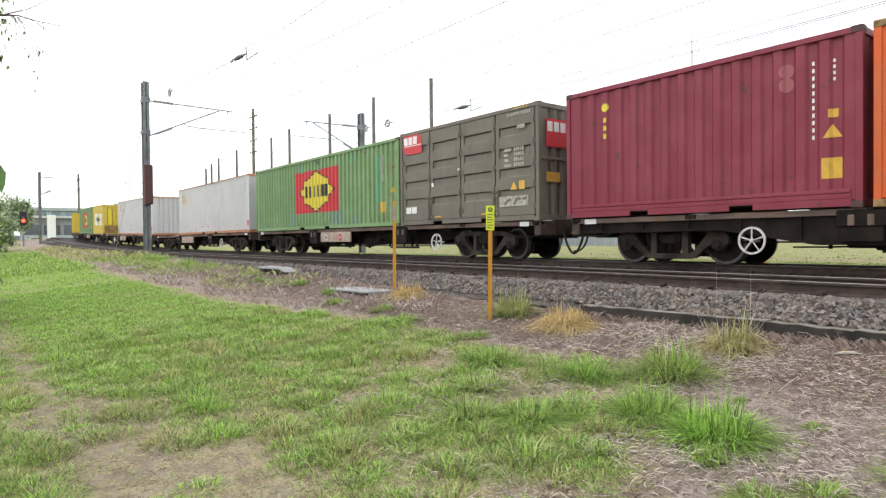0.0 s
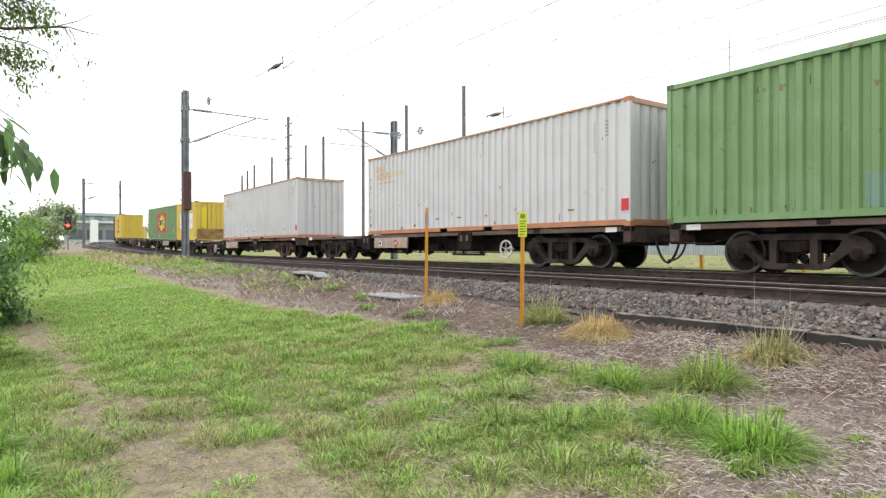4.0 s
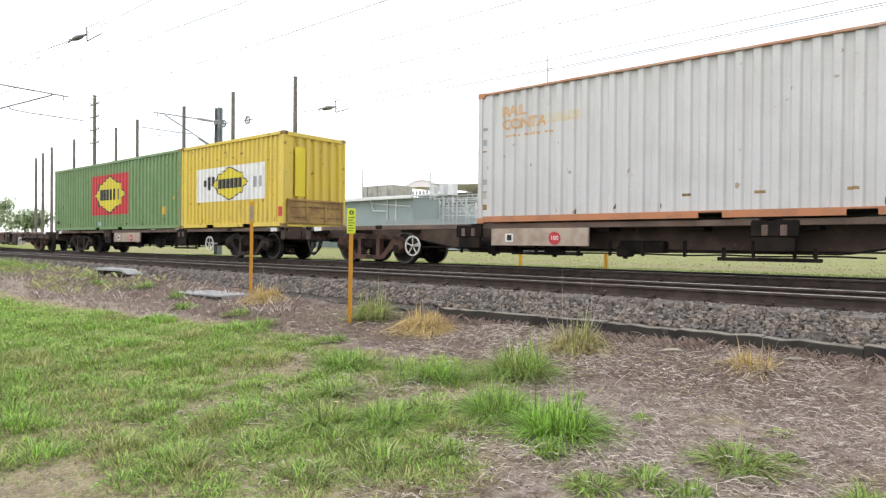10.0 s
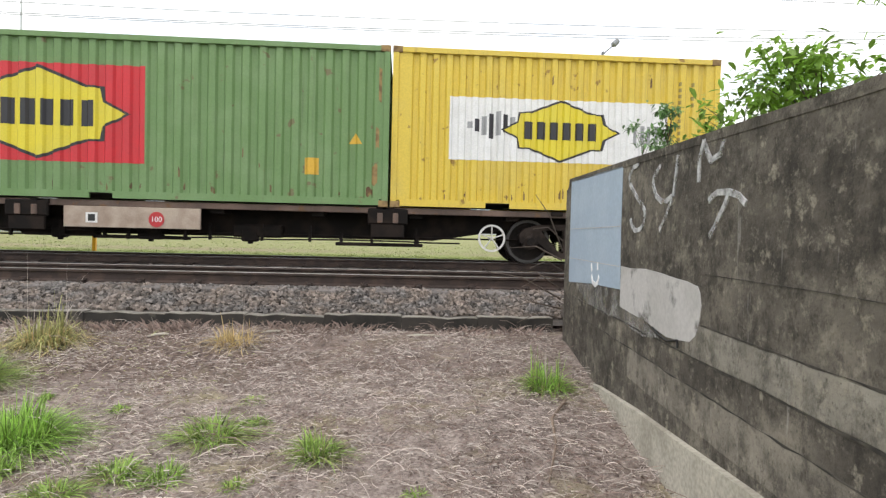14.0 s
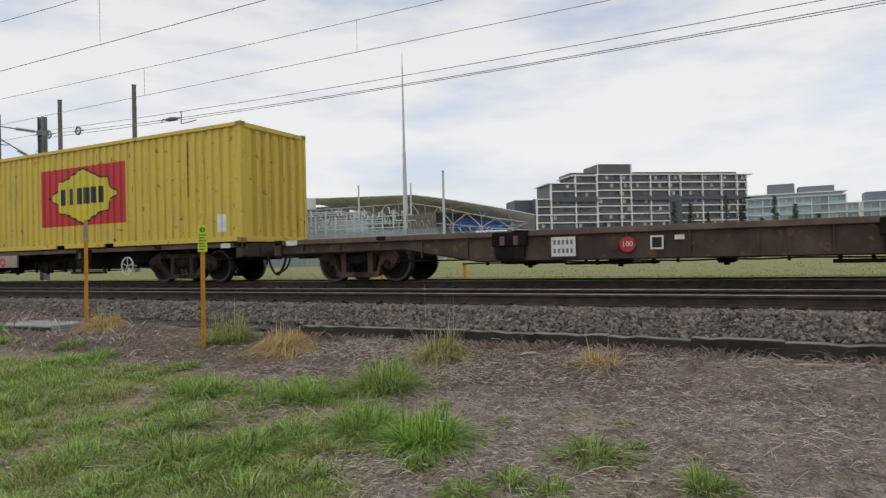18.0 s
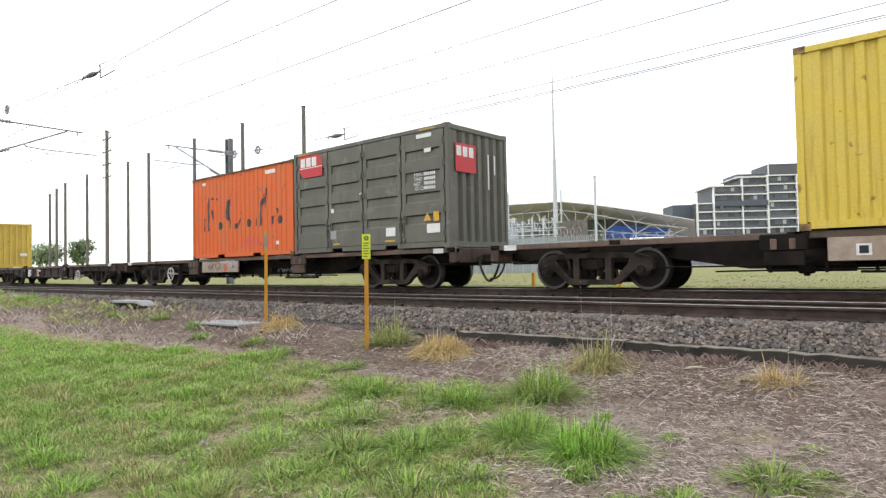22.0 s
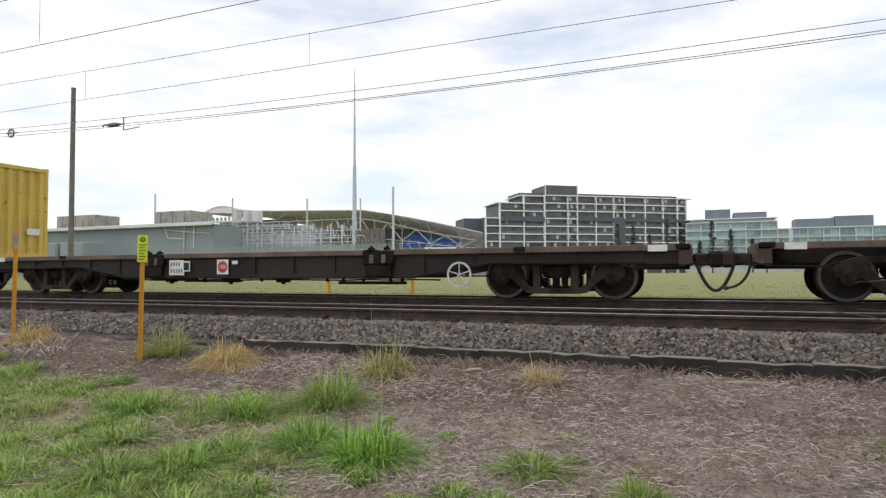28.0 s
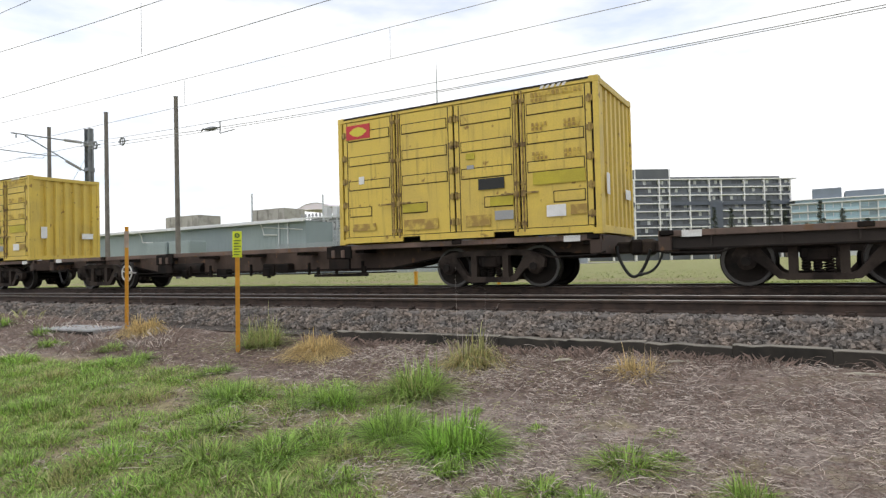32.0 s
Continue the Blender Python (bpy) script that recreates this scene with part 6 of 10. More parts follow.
for r, word in enumerate(("CU.CAP.", "NET", "TARE", "MAX.GR.")):
    label_ = part("painted_words", mesh_text(word, 0.12, L_WHITE), None, c, "white stencilled word")
    label_.matrix_local = Matrix.Translation((1.91 + 0.034 * len(word), y - 0.004, 1.49 + 0.115 * r)) @ Euler((radians(90), 0, 0)).to_matrix().to_4x4()
    for k in range(6):
        part("lettering_bar", Shape().box(2.25 + 0.062 * k, 2.292 + 0.062 * k, y - 0.005, y, 1.455 + 0.115 * r, 1.53 + 0.115 * r), L_WHITE, c)
part("warning_triangle", Shape().slab([(2.2, 0.68), (2.46, 0.68), (2.33, 0.88)], y - 0.005, y), M_YPLATE, c, "yellow warning triangle")
for x in (-2.8, 2.1):
    for k in range(6):
        part("hazard_stripe", Shape().slab([(x + 0.09 * k, 2.91), (x + 0.05 + 0.09 * k, 2.91), (x + 0.08 + 0.09 * k, 2.96), (x + 0.03 + 0.09 * k, 2.96)], y - 0.012, y - 0.006), M_YPLATE, c)

P_O2 = material("vivid_orange_paint", (0.66, 0.115, 0.012), 0.55, second=(0.58, 0.14, 0.04), amount=0.6, scale=1.5, streak=(0.42, 0.09, 0.03), streak_amount=0.5, spot=(0.20, 0.075, 0.03), spot_size=4.0, spot_from=0.66)
P_PINK = material("faded_pink_patch", (0.62, 0.10, 0.07), 0.6, second=(0.66, 0.115, 0.012), amount=0.9, scale=4)
c, near, prof, yn = container(-135.57, 6.058, P_O2, label="orange container with peeling black lettering", pitch=0.255, fold=0.023, top=M_BRACK, casting=M_BRACK)
rust_chips(c, prof, yn, 6.058, 108, 10)
for pts in (((-2.03, 1.90), (-1.97, 2.04), (-1.94, 2.19), (-1.90, 2.10), (-1.92, 1.75), (-1.90, 1.44), (-1.92, 1.19), (-1.90, 0.97), (-2.00, 0.96), (-2.00, 1.25), (-2.02, 1.57)),
            ((-1.78, 1.70), (-1.65, 1.69), (-1.64, 1.37), (-1.69, 1.38), (-1.71, 1.52), (-1.78, 1.56)), ((-1.78, 2.10), (-1.70, 2.14), (-1.62, 2.11), (-1.65, 2.05), (-1.78, 2.05)),
            ((-2.30, 1.14), (-2.18, 1.15), (-2.18, 0.96), (-2.30, 0.96)), ((-2.25, 1.48), (-2.21, 1.39), (-2.19, 1.15), (-2.24, 1.15)), ((-1.45, 2.07), (-1.35, 2.09), (-1.38, 1.98))):
    blot(pts, prof, yn, L_DARK, c)
for pts in (((-0.86, 1.53), (-0.81, 1.77), (-0.72, 1.94), (-0.59, 1.99), (-0.50, 2.00), (-0.55, 1.85), (-0.60, 1.67), (-0.59, 1.39), (-0.55, 1.24), (-0.49, 1.08), (-0.50, 0.99), (-0.57, 1.06), (-0.64, 1.27), (-0.75, 1.29), (-0.83, 1.34)),
            ((-0.57, 2.05), (-0.49, 2.18), (-0.48, 2.03)), ((-0.31, 1.11), (-0.15, 1.14), (-0.06, 1.16), (-0.07, 1.01), (-0.21, 0.94), (-0.30, 0.97)), ((-0.02, 1.16), (0.10, 1.32), (0.10, 1.16), (0.01, 1.06))):
    blot(pts, prof, yn, L_DARK, c)
for pts in (((1.19, 1.32), (1.23, 1.52), (1.26, 1.73), (1.36, 1.84), (1.41, 1.86), (1.42, 1.98), (1.49, 1.99), (1.50, 1.87), (1.54, 1.85), (1.57, 2.16), (1.63, 2.17), (1.62, 1.98), (1.58, 1.68), (1.50, 1.51), (1.47, 1.55), (1.52, 1.72), (1.39, 1.65), (1.34, 1.55), (1.33, 1.30), (1.36, 1.12), (1.34, 0.98), (1.17, 0.98), (1.20, 1.15)),
            ((2.11, 1.49), (2.24, 1.44), (2.18, 1.30), (2.15, 1.32)), ((1.21, 2.17), (1.26, 2.17), (1.29, 2.09), (1.21, 2.10)), ((1.00, 1.20), (1.06, 1.24), (1.05, 0.97), (0.99, 0.98)), ((1.86, 1.24), (1.98, 1.26), (1.94, 1.00), (1.87, 0.98))):
    blot(pts, prof, yn, L_DARK, c)
for x in (-1.18, 0.58, 2.30):
    part("peeling_lettering", decal(prof, x - 0.13, x + 0.13, lambda q, x=x: 1.11 - math.sqrt(max(0, 0.0169 - (q - x) ** 2)), lambda q, x=x: 1.11 + math.sqrt(max(0, 0.0169 - (q - x) ** 2)), yn, 0.004, 0.02), L_DARK, c)
sticker(c, prof, yn, 0.1, 1.2, 0.35, 0.62, P_PINK)
sticker(c, prof, yn, 1.55, 2.1, 2.60, 2.72, L_WHITE), sticker(c, prof, yn, -2.4, -2.15, 2.60, 2.70, L_WHITE), sticker(c, prof, yn, 2.1, 2.24, 0.35, 0.46, L_WHITE)

# two yellow side-door boxes
M_HINGE = material("rusty_yellow_ironwork", (0.36, 0.25, 0.07), 0.7, second=(0.13, 0.075, 0.03), amount=0.9, scale=7)
L_OLIVE = material("olive_yellow_patch", (0.48, 0.40, 0.03), 0.6, second=(0.36, 0.29, 0.03), amount=0.5, scale=3)
L_STAIN = material("brown_rubbed_paint", (0.34, 0.22, 0.06), 0.8, second=(0.60, 0.44, 0.09), amount=0.9, scale=5)
for u, words in ((-167.85, "worn yellow side-door container with a small red badge"), (-187.3, "worn yellow side-door container farther back on the train")):
    c, _, prof, yn = container(u, 6.058, P_YELLOW2, label=words, sides="doors", casting=P_YELLOW2, pitch=0.26)
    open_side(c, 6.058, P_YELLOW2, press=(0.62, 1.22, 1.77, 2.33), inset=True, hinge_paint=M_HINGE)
    y = -1.219 + 0.004
    part("logo_panel", Shape().box(-2.78, -2.12, y - 0.010, y - 0.004, 2.38, 2.70), L_RED, c, "small red badge panel")
    part("logo_badge", Shape().slab([(-2.70, 2.54), (-2.58, 2.46), (-2.45, 2.43), (-2.32, 2.46), (-2.20, 2.54), (-2.32, 2.62), (-2.45, 2.65), (-2.58, 2.62)], y - 0.014, y - 0.010), L_YEL, c)
    for a, b, z0, z1, m_ in ((0.55, 1.12, 0.98, 1.20, BLACK), (1.98, 2.36, 0.36, 0.58, L_WHITE), (-2.45, -2.3, 1.35, 1.52, L_WHITE), (1.72, 2.74, 0.98, 1.22, L_OLIVE), (0.80, 1.30, 0.64, 0.82, L_OLIVE), (-1.28, -0.7, 0.64, 0.82, L_OLIVE), (0.9, 1.3, 0.36, 0.54, M_WIRE), (2.45, 2.75, 0.38, 0.56, L_STAIN), (-2.65, -2.0, 0.30, 0.46, L_STAIN), (-1.25, -0.4, 0.26, 0.48, L_STAIN), (0.25, 0.8, 0.26, 0.48, L_STAIN), (0.30, 0.46, 1.42, 1.50, M_WIRE), (0.28, 0.48, 1.62, 1.74, L_OLIVE)):
        part("sticker", Shape().box(a, b, y - 0.012, y - 0.006, z0, z1), m_, c)
    for z, h_, x_, n in ((2.66, 0.09, 1.72, 12), (2.57, 0.06, 1.72, 4), (2.10, 0.07, 1.72, 4), (2.02, 0.06, 1.72, 3), (2.10, 0.07, 2.36, 4), (2.02, 0.06, 2.36, 4), (1.54, 0.07, 1.72, 3), (1.46, 0.06, 1.72, 4), (1.54, 0.07, 2.36, 4), (1.46, 0.06, 2.36, 4)):
        for q in range(n):
            part("lettering_bar", Shape().box(x_ + 0.085 * q, x_ + 0.05 + 0.085 * q, y - 0.016, y - 0.013, z, z + h_), L_STAIN, c)
    part("roof_edge", Shape().box(-2.85, 2.85, -1.225, -1.205, 2.845, 2.885), M_DARKLINE, c, "dark roof edge")
    part("sticker", Shape().box(3.034, 3.04, -0.85, -0.65, 0.75, 1.15), L_WHITE, c)
    part("sticker", Shape().box(3.034, 3.04, 0.55, 0.95, 0.75, 0.95), L_WHITE, c)
    for k in range(5):
        part("hazard_stripe", Shape().slab([(1.9 + 0.11 * k, 2.80), (1.96 + 0.11 * k, 2.80), (2.0 + 0.11 * k, 2.86), (1.94 + 0.11 * k, 2.86)], y - 0.012, y - 0.006), L_WHITE, c)

# ---- posts, masts and wires beside the line ----
def marker(x, y, h, plate, label):
    z = ground(x, y)
    t = thing("marker_post", label, "marker post", "cable marker posts", pose(x, y, z - 0.1, random.uniform(-1, 1), 0.6, 46))
    sh = Shape().box(-0.027, 0.027, -0.008, 0.008, 0.0, h + 0.1, 0.004).box(-0.027, -0.021, -0.022, 0.008, 0.0, h + 0.1).box(0.021, 0.027, -0.022, 0.008, 0.0, h + 0.1)
    part("post", sh, M_POST, t)
    if plate:
        p = part("warning_plate", Shape().box(-0.058, 0.058, -0.036, -0.030, h - 0.24, h + 0.10, 0.003), M_LIME, t, "lime yellow warning plate")
        part("symbol", Shape().lathe_y(0, h + 0.045, [(-0.040, 0.0), (-0.040, 0.034), (-0.0365, 0.034)], 18), M_PLATEINK, p)
        part("symbol_glow", Shape().slab([(-0.012, h + 0.045), (0.004, h + 0.07), (0.0, h + 0.05), (0.013, h + 0.046), (-0.004, h + 0.02), (0.001, h + 0.042)], -0.043, -0.041), M_LIME, p)
        for k in range(6):
            part("lettering_bar", Shape().box(-0.042, 0.042 - 0.02 * (k % 2), -0.039, -0.0365, h - 0.03 - 0.036 * k, h - 0.016 - 0.036 * k), M_PLATEINK, p)
    else:
        part("pale_panel", Shape().box(-0.032, 0.032, -0.032, -0.026, h - 0.25, h + 0.02), M_TAN, t)
    return t


marker(-9.72, 6.5, 1.71, False, "orange-yellow marker post standing in dry grass")
marker(-6.28, 5.8, 1.57, True, "yellow post with a lime warning plate")


def mast(x, y, top, reach, track_y, wire_z, mess_z, label, box=None):
    z = ground(x, y)
    t = thing("overhead_mast", label, "overhead line mast", "overhead line masts", pose(x, y, 0))
    sh = Shape().box(-0.17, 0.17, -0.016, 0.016, z - 0.3, top).box(-0.17, -0.15, -0.13, 0.13, z - 0.3, top).box(0.15, 0.17, -0.13, 0.13, z - 0.3, top)
    part("column", sh, M_MAST, t, "grey steel H-section column")
    d = 1 if reach > 0 else -1
    g = abs(reach) / 3.83
    za, zb = mess_z, wire_z - 0.5
    part("top_arm", Shape().tube((0, d * 0.14, za), (0, d * 3.83 * g, za - 0.05), 0.026, seg=8), M_MAST, t)
    part("stay_arm", Shape().tube((0, d * 0.14, zb), (0, d * 3.2 * g, za - 0.08), 0.028, seg=8), M_MAST, t)
    part("steady_arm", Shape().path([(0, d * 1.62 * g, zb + 0.68), (0, d * 1.70 * g, zb + 0.60), (0, d * 2.3 * g, zb + 0.56), (0, d * 4.4 * g, zb + 0.56)], 0.02, 6), M_MAST, t)
    part("registration_arm", Shape().path([(0, d * 2.3 * g, zb + 0.52), (0, d * 2.36 * g, zb + 0.42), (0, d * 3.2 * g, zb + 0.36), (0, d * 3.6 * g, zb + 0.26)], 0.011, 6), M_MAST, t)
    part("messenger_clamp", Shape().tube((0, d * 3.6 * g, za - 0.05), (0, d * 3.6 * g, za - 0.25), 0.022, seg=6), M_MAST, t)
    for (ya, z0), (yb, z1) in (((0.38, za), (1.1, za - 0.01)), ((0.42, zb + 0.13), (1.05, zb + 0.42))):
        ins = Shape().tube((0, d * ya, z0), (0, d * yb, z1), 0.045, seg=10)
        for k in range(7):
            q = k / 6
            p = Vector((0, d * (ya + (yb - ya) * q), z0 + (z1 - z0) * q))
            ins.tube(p, p + Vector((0, d * 0.05, 0)), 0.085, 0.05, seg=12)
        part("insulator", ins, M_WIRE, t, "pale ribbed insulator")
    foot = ground(x - 7.3, y)
    part("guy_wire", Shape().tube((-0.15, 0, za - 0.55), (-7.3, 0, foot), 0.011, seg=6), M_WIRE, t, "thin guy wire")
    if box and reach < 0:
        top_, low_ = Vector((-0.15, 0, za - 0.55)), Vector((-7.3, 0, foot))
        part("guy_insulator", Shape().tube(top_.lerp(low_, 0.18), top_.lerp(low_, 0.34), 0.045, 0.045, seg=10), M_WIRE, t, "long grey guy insulator")
    part("bracket", Shape().box(-0.19, 0.19, -0.16, 0.16, mess_z - 0.12, mess_z + 0.1), M_MAST, t)
    part("bracket", Shape().box(-0.19, 0.19, -0.16, 0.16, wire_z - 0.45, wire_z - 0.28), M_MAST, t)
    if box:
        part("tension_weight", Shape().box(0.18, 0.44, -0.17, 0.17, box[0], box[1], 0.02), M_MAST2, t, "red-brown tension weight stack")
    return t


mast(-29.45, 6.6, 7.55, 3.83, TRACK_NEAR, 5.72, 6.76, "grey overhead mast with weight stack in rough grass", (2.2, 3.9))
mast(-29.35, 17.4, 7.42, -3.4, TRACK_FAR, 5.80, 6.70, "grey overhead mast beyond the train", (0.6, 2.7))
mast(-76.2, 6.8, 7.9, 3.4, TRACK_NEAR, 6.1, 7.4, "distant grey overhead mast beside the curve")
mast(-77.5, 17.8, 8.0, -3.4, TRACK_FAR, 6.2, 7.4, "distant grey overhead mast behind the curve")


def wire(name, pts, r, label, group="overhead wires"):
    sh = Shape().path(pts, r * 0.82, 6)
    return tagged(part(name, sh, M_WIRE), label, "overhead wire", group)


def sag(y, z, x0, x1, low=0.0, n=24):
    return [(x0 + (x1 - x0) * k / n, y, z - low * (1 - (2 * k / n - 1) ** 2)) for k in range(n + 1)]


for y, z, r, low, words in ((8.533, 5.32, 0.009, 0.15, "thin contact wire above the nearer track"), (8.533, 7.1, 0.009, 0.9, "catenary wire above the nearer track"),
                            (8.533, 7.52, 0.010, 0.04, "feeder wire with tension insulators"), (TRACK_FAR, 5.52, 0.009, 0.02, "thin contact wire above the train"),
                            (TRACK_FAR, 6.52, 0.009, 0.25, "catenary wire above the train"), (17.0, 6.65, 0.013, 0.42, "feeder wire beyond the train"),
                            (17.3, 6.42, 0.013, 0.42, "second feeder wire beyond the train"), (17.0, 6.5, 0.014, 0.55, "lowest feeder wire beyond the train")):
    wire("overhead_wire", sag(y, z, -29.4, 18.0, low), r, words)
for y, z0, z1, words in ((8.533, 5.3, 5.9, "contact wire towards the curve"), (8.533, 6.8, 7.3, "catenary wire towards the curve"), (TRACK_FAR, 5.6, 6.0, "far contact wire towards the curve"), (17.2, 6.6, 7.4, "feeder wire towards the curve")):
    wire("overhead_wire", [(-29.4 - 46.9 * k / 12, y, z0 + (z1 - z0) * k / 12 - 0.3 * math.sin(3.14 * k / 12)) for k in range(13)], 0.012, words)
for x, z0, z1, y in ((-12.2, 5.22, 6.35, 8.533), (-5.0, 5.18, 6.2, 8.533), (-18.5, 5.24, 6.6, 8.533), (-8.4, 5.5, 6.31, TRACK_FAR), (-16.0, 5.5, 6.3, TRACK_FAR)):
    wire("dropper", [(x, y, z0), (x, y, z1)], 0.006, "thin dropper between contact and catenary wire", "droppers")


def tension_insulator(x, y, z, slope, label, ring=False, mat_=None, turn=0.0):
    mat_ = mat_ or M_MAST
    t = thing("line_insulator", label, "insulator", "line insulators", pose(x, y, z, 0, -math.degrees(math.atan(slope)), turn))
    if ring:
        part("corona_ring", Shape().ringdisc(0, 0, 0, 0.19, 0.145, 0.05, 20), mat_, t)
        part("clamp", Shape().box(-0.32, 0.42, -0.02, 0.02, -0.025, 0.025, 0.01).tube((0, 0, -0.18), (0, 0, 0.18), 0.016, seg=8), mat_, t)
        return t
    sh = Shape()
    for k in range(7):
        r = 0.045 + 0.045 * math.sin(3.14 * (k + 0.5) / 7)
        sh.tube((-0.36 + 0.10 * k, 0, 0), (-0.29 + 0.10 * k, 0, 0), r, 0.7 * r, seg=12)
    sh.tube((-0.45, 0, 0), (0.48, 0, 0), 0.03, seg=8)
    part("disc_string", sh, mat_, t, "grey ribbed insulator string")
    part("tie_rod", Shape().tube((-1.7, 0, 0), (-0.45, 0, 0), 0.012, seg=6).tube((-0.62, 0, -0.05), (-0.50, 0, 0.05), 0.03, seg=6), mat_, t)
    part("yoke", Shape().path([(0.42, 0, 0.22), (0.47, 0, 0.24), (0.48, 0, 0.05), (0.47, 0, -0.22), (0.52, 0, -0.24)], 0.022, 6), mat_, t)
    part("tail_rod", Shape().tube((0.52, 0, -0.23), (1.3, 0, -0.16), 0.018, seg=6), mat_, t)
    part("tail_rod", Shape().tube((0.47, 0, 0.23), (1.5, 0, 0.26), 0.010, seg=6), mat_, t)
    return t


tension_insulator(-20.2, 17.0, 6.15, -0.03, "grey tension insulator on the lowest feeder")
tension_insulator(-26.1, 17.0, 6.35, -0.03, "grey ring insulator beyond the train", True)
tension_insulator(-28.2, 17.0, 6.42, 0.0, "grey double ring insulator beside the far mast", True)
tension_insulator(-29.45, 7.62, 7.24, 0.0, "grey ring insulator near the mast", True, M_WIRE)
wire("overhead_wire", [(-29.45, 6.6, 7.2), (-29.4, 7.62, 7.24), (-26.0, 8.0, 7.32), (-23.2, 8.533, 7.50)], 0.012, "slack feeder wire from the mast")
tension_insulator(-23.2, 8.533, 7.50, 0.06, "grey tension insulator on the upper wire", turn=10)


def pole(x, y, top, r, label, mat_=None, cross=0):
    z = ground(x, y)
    t = thing("tall_pole", label, "pole", "tall poles behind the train", pose(x, y, z))
    part("shaft", Shape().tube((0, 0, -0.3), (0, 0, top - z), r, r * 0.78, seg=12), mat_ or M_TIMBER, t)
    part("cap", Shape().tube((0, 0, top - z), (0, 0, top - z + 0.06), r * 0.9, seg=12), M_MAST, t)
    for k in range(cross):
        zz = top - z - 1.0 - 1.6 * k
        part("crossarm", Shape().box(-1.3, 1.3, -0.06, 0.06, zz - 0.06, zz + 0.06), M_TIMBER, t)
        for xx in (-1.2, 1.2):
            part("insulator", Shape().tube((xx, 0, zz + 0.06), (xx, 0, zz + 0.3), 0.06, 0.04, seg=8), M_WIRE, t)
    return t


for x, top, r, cross in ((-42.4, 14.2, 0.20, 0), (-51.7, 14.3, 0.20, 0), (-60.7, 14.2, 0.20, 0), (-82.7, 18.5, 0.24, 4), (-71.1, 14.1, 0.2, 0), (-76.6, 13.8, 0.18, 0), (-89.2, 13.7, 0.2, 0), (-97.1, 13.4, 0.2, 0), (-100.5, 12.9, 0.2, 0), (-103.3, 12.4, 0.2, 0)):
    pole(x, 32.0, top, r, "tall grey pole behind the railway" if not cross else "tall grey power pole with cross-arms", None, cross)
pole(-120.0, 16.2, 12.1, 0.2, "far grey power pole with cross-arms", None, 2)
for x, y, top in ((-27.6, 55.0, 8.9), (-60.5, 70.0, 11.0), (-48.0, 70.0, 10.3), (-45.6, 80.0, 11.3), (-64.3, 60.0, 10.6)):
    pole(x, y, top, 0.14, "slim grey steel pole near the substation", M_GALV)
tm = thing("radio_mast", "very tall thin tapering radio mast", "mast", m=pose(-34.9, 60.0, 0))
part("lower_shaft", Shape().tube((0, 0, -0.5), (0, 0, 12.2), 0.31, 0.19, seg=12), M_GALV, tm)
part("upper_shaft", Shape().tube((0, 0, 12.2), (0, 0, 21.8), 0.15, 0.06, seg=10), M_GALV, tm)
part("whip", Shape().tube((0, 0, 21.8), (0, 0, 23.4), 0.05, 0.02, seg=8), M_GALV, tm)
lp = thing("street_lamp", "tall grey street lamp with two heads", "street lamp", m=pose(13.0, 40.0, -0.1))
part("pole", Shape().tube((0, 0, -0.3), (0, 0, 12.6), 0.13, 0.09, seg=10), M_MAST, lp)
part("arm", Shape().path([(0, 0, 12.4), (0.3, 0, 12.7), (0.75, 0, 13.1)], 0.045, 8).path([(0, 0, 12.1), (-0.3, 0, 12.15), (-0.55, 0, 12.1)], 0.04, 8), M_MAST, lp)
part("lamp_head", Shape().tube((0.62, 0, 12.98), (0.70, 0, 13.08), 0.08, 0.20, seg=12).tube((0.70, 0, 13.08), (0.98, 0, 13.36), 0.20, 0.16, seg=12).tube((0.98, 0, 13.36), (1.04, 0, 13.42), 0.16, 0.05, seg=12), M_LAMP, lp)
part("lamp_head", Shape().tube((-0.5, 0, 12.10), (-0.60, 0, 12.06), 0.06, 0.14, seg=12).tube((-0.60, 0, 12.06), (-0.80, 0, 11.98), 0.14, 0.11, seg=12), M_LAMP, lp)
for x in (-10.05, -7.3):
    z = ground(x, 16.0)
    yp = thing("short_post", "short yellow post in the far grass", "post", "short yellow posts", pose(x, 16.0, z))
    part("stake", Shape().box(-0.04, 0.04, -0.04, 0.04, -0.1, 0.42, 0.006), M_POST, yp)
    part("top_band", Shape().box(-0.043, 0.043, -0.043, 0.043, 0.34, 0.40), M_POST, yp)
sg = thing("railway_signal", "small railway signal showing red beside the line", "signal", m=pose(-71.3, 5.0, ground(-71.3, 5.0)))
part("mast_pole", Shape().tube((0, 0, -0.2), (0, 0, 3.4), 0.07, seg=10), M_MAST, sg)
part("signal_head", Shape().box(-0.12, 0.12, -0.28, 0.28, 2.0, 3.3, 0.04), BLACK, sg)
part("red_lens", Shape().tube((0.12, 0, 2.45), (0.15, 0, 2.45), 0.16, seg=16), M_SIGNAL, sg, "glowing red lens")

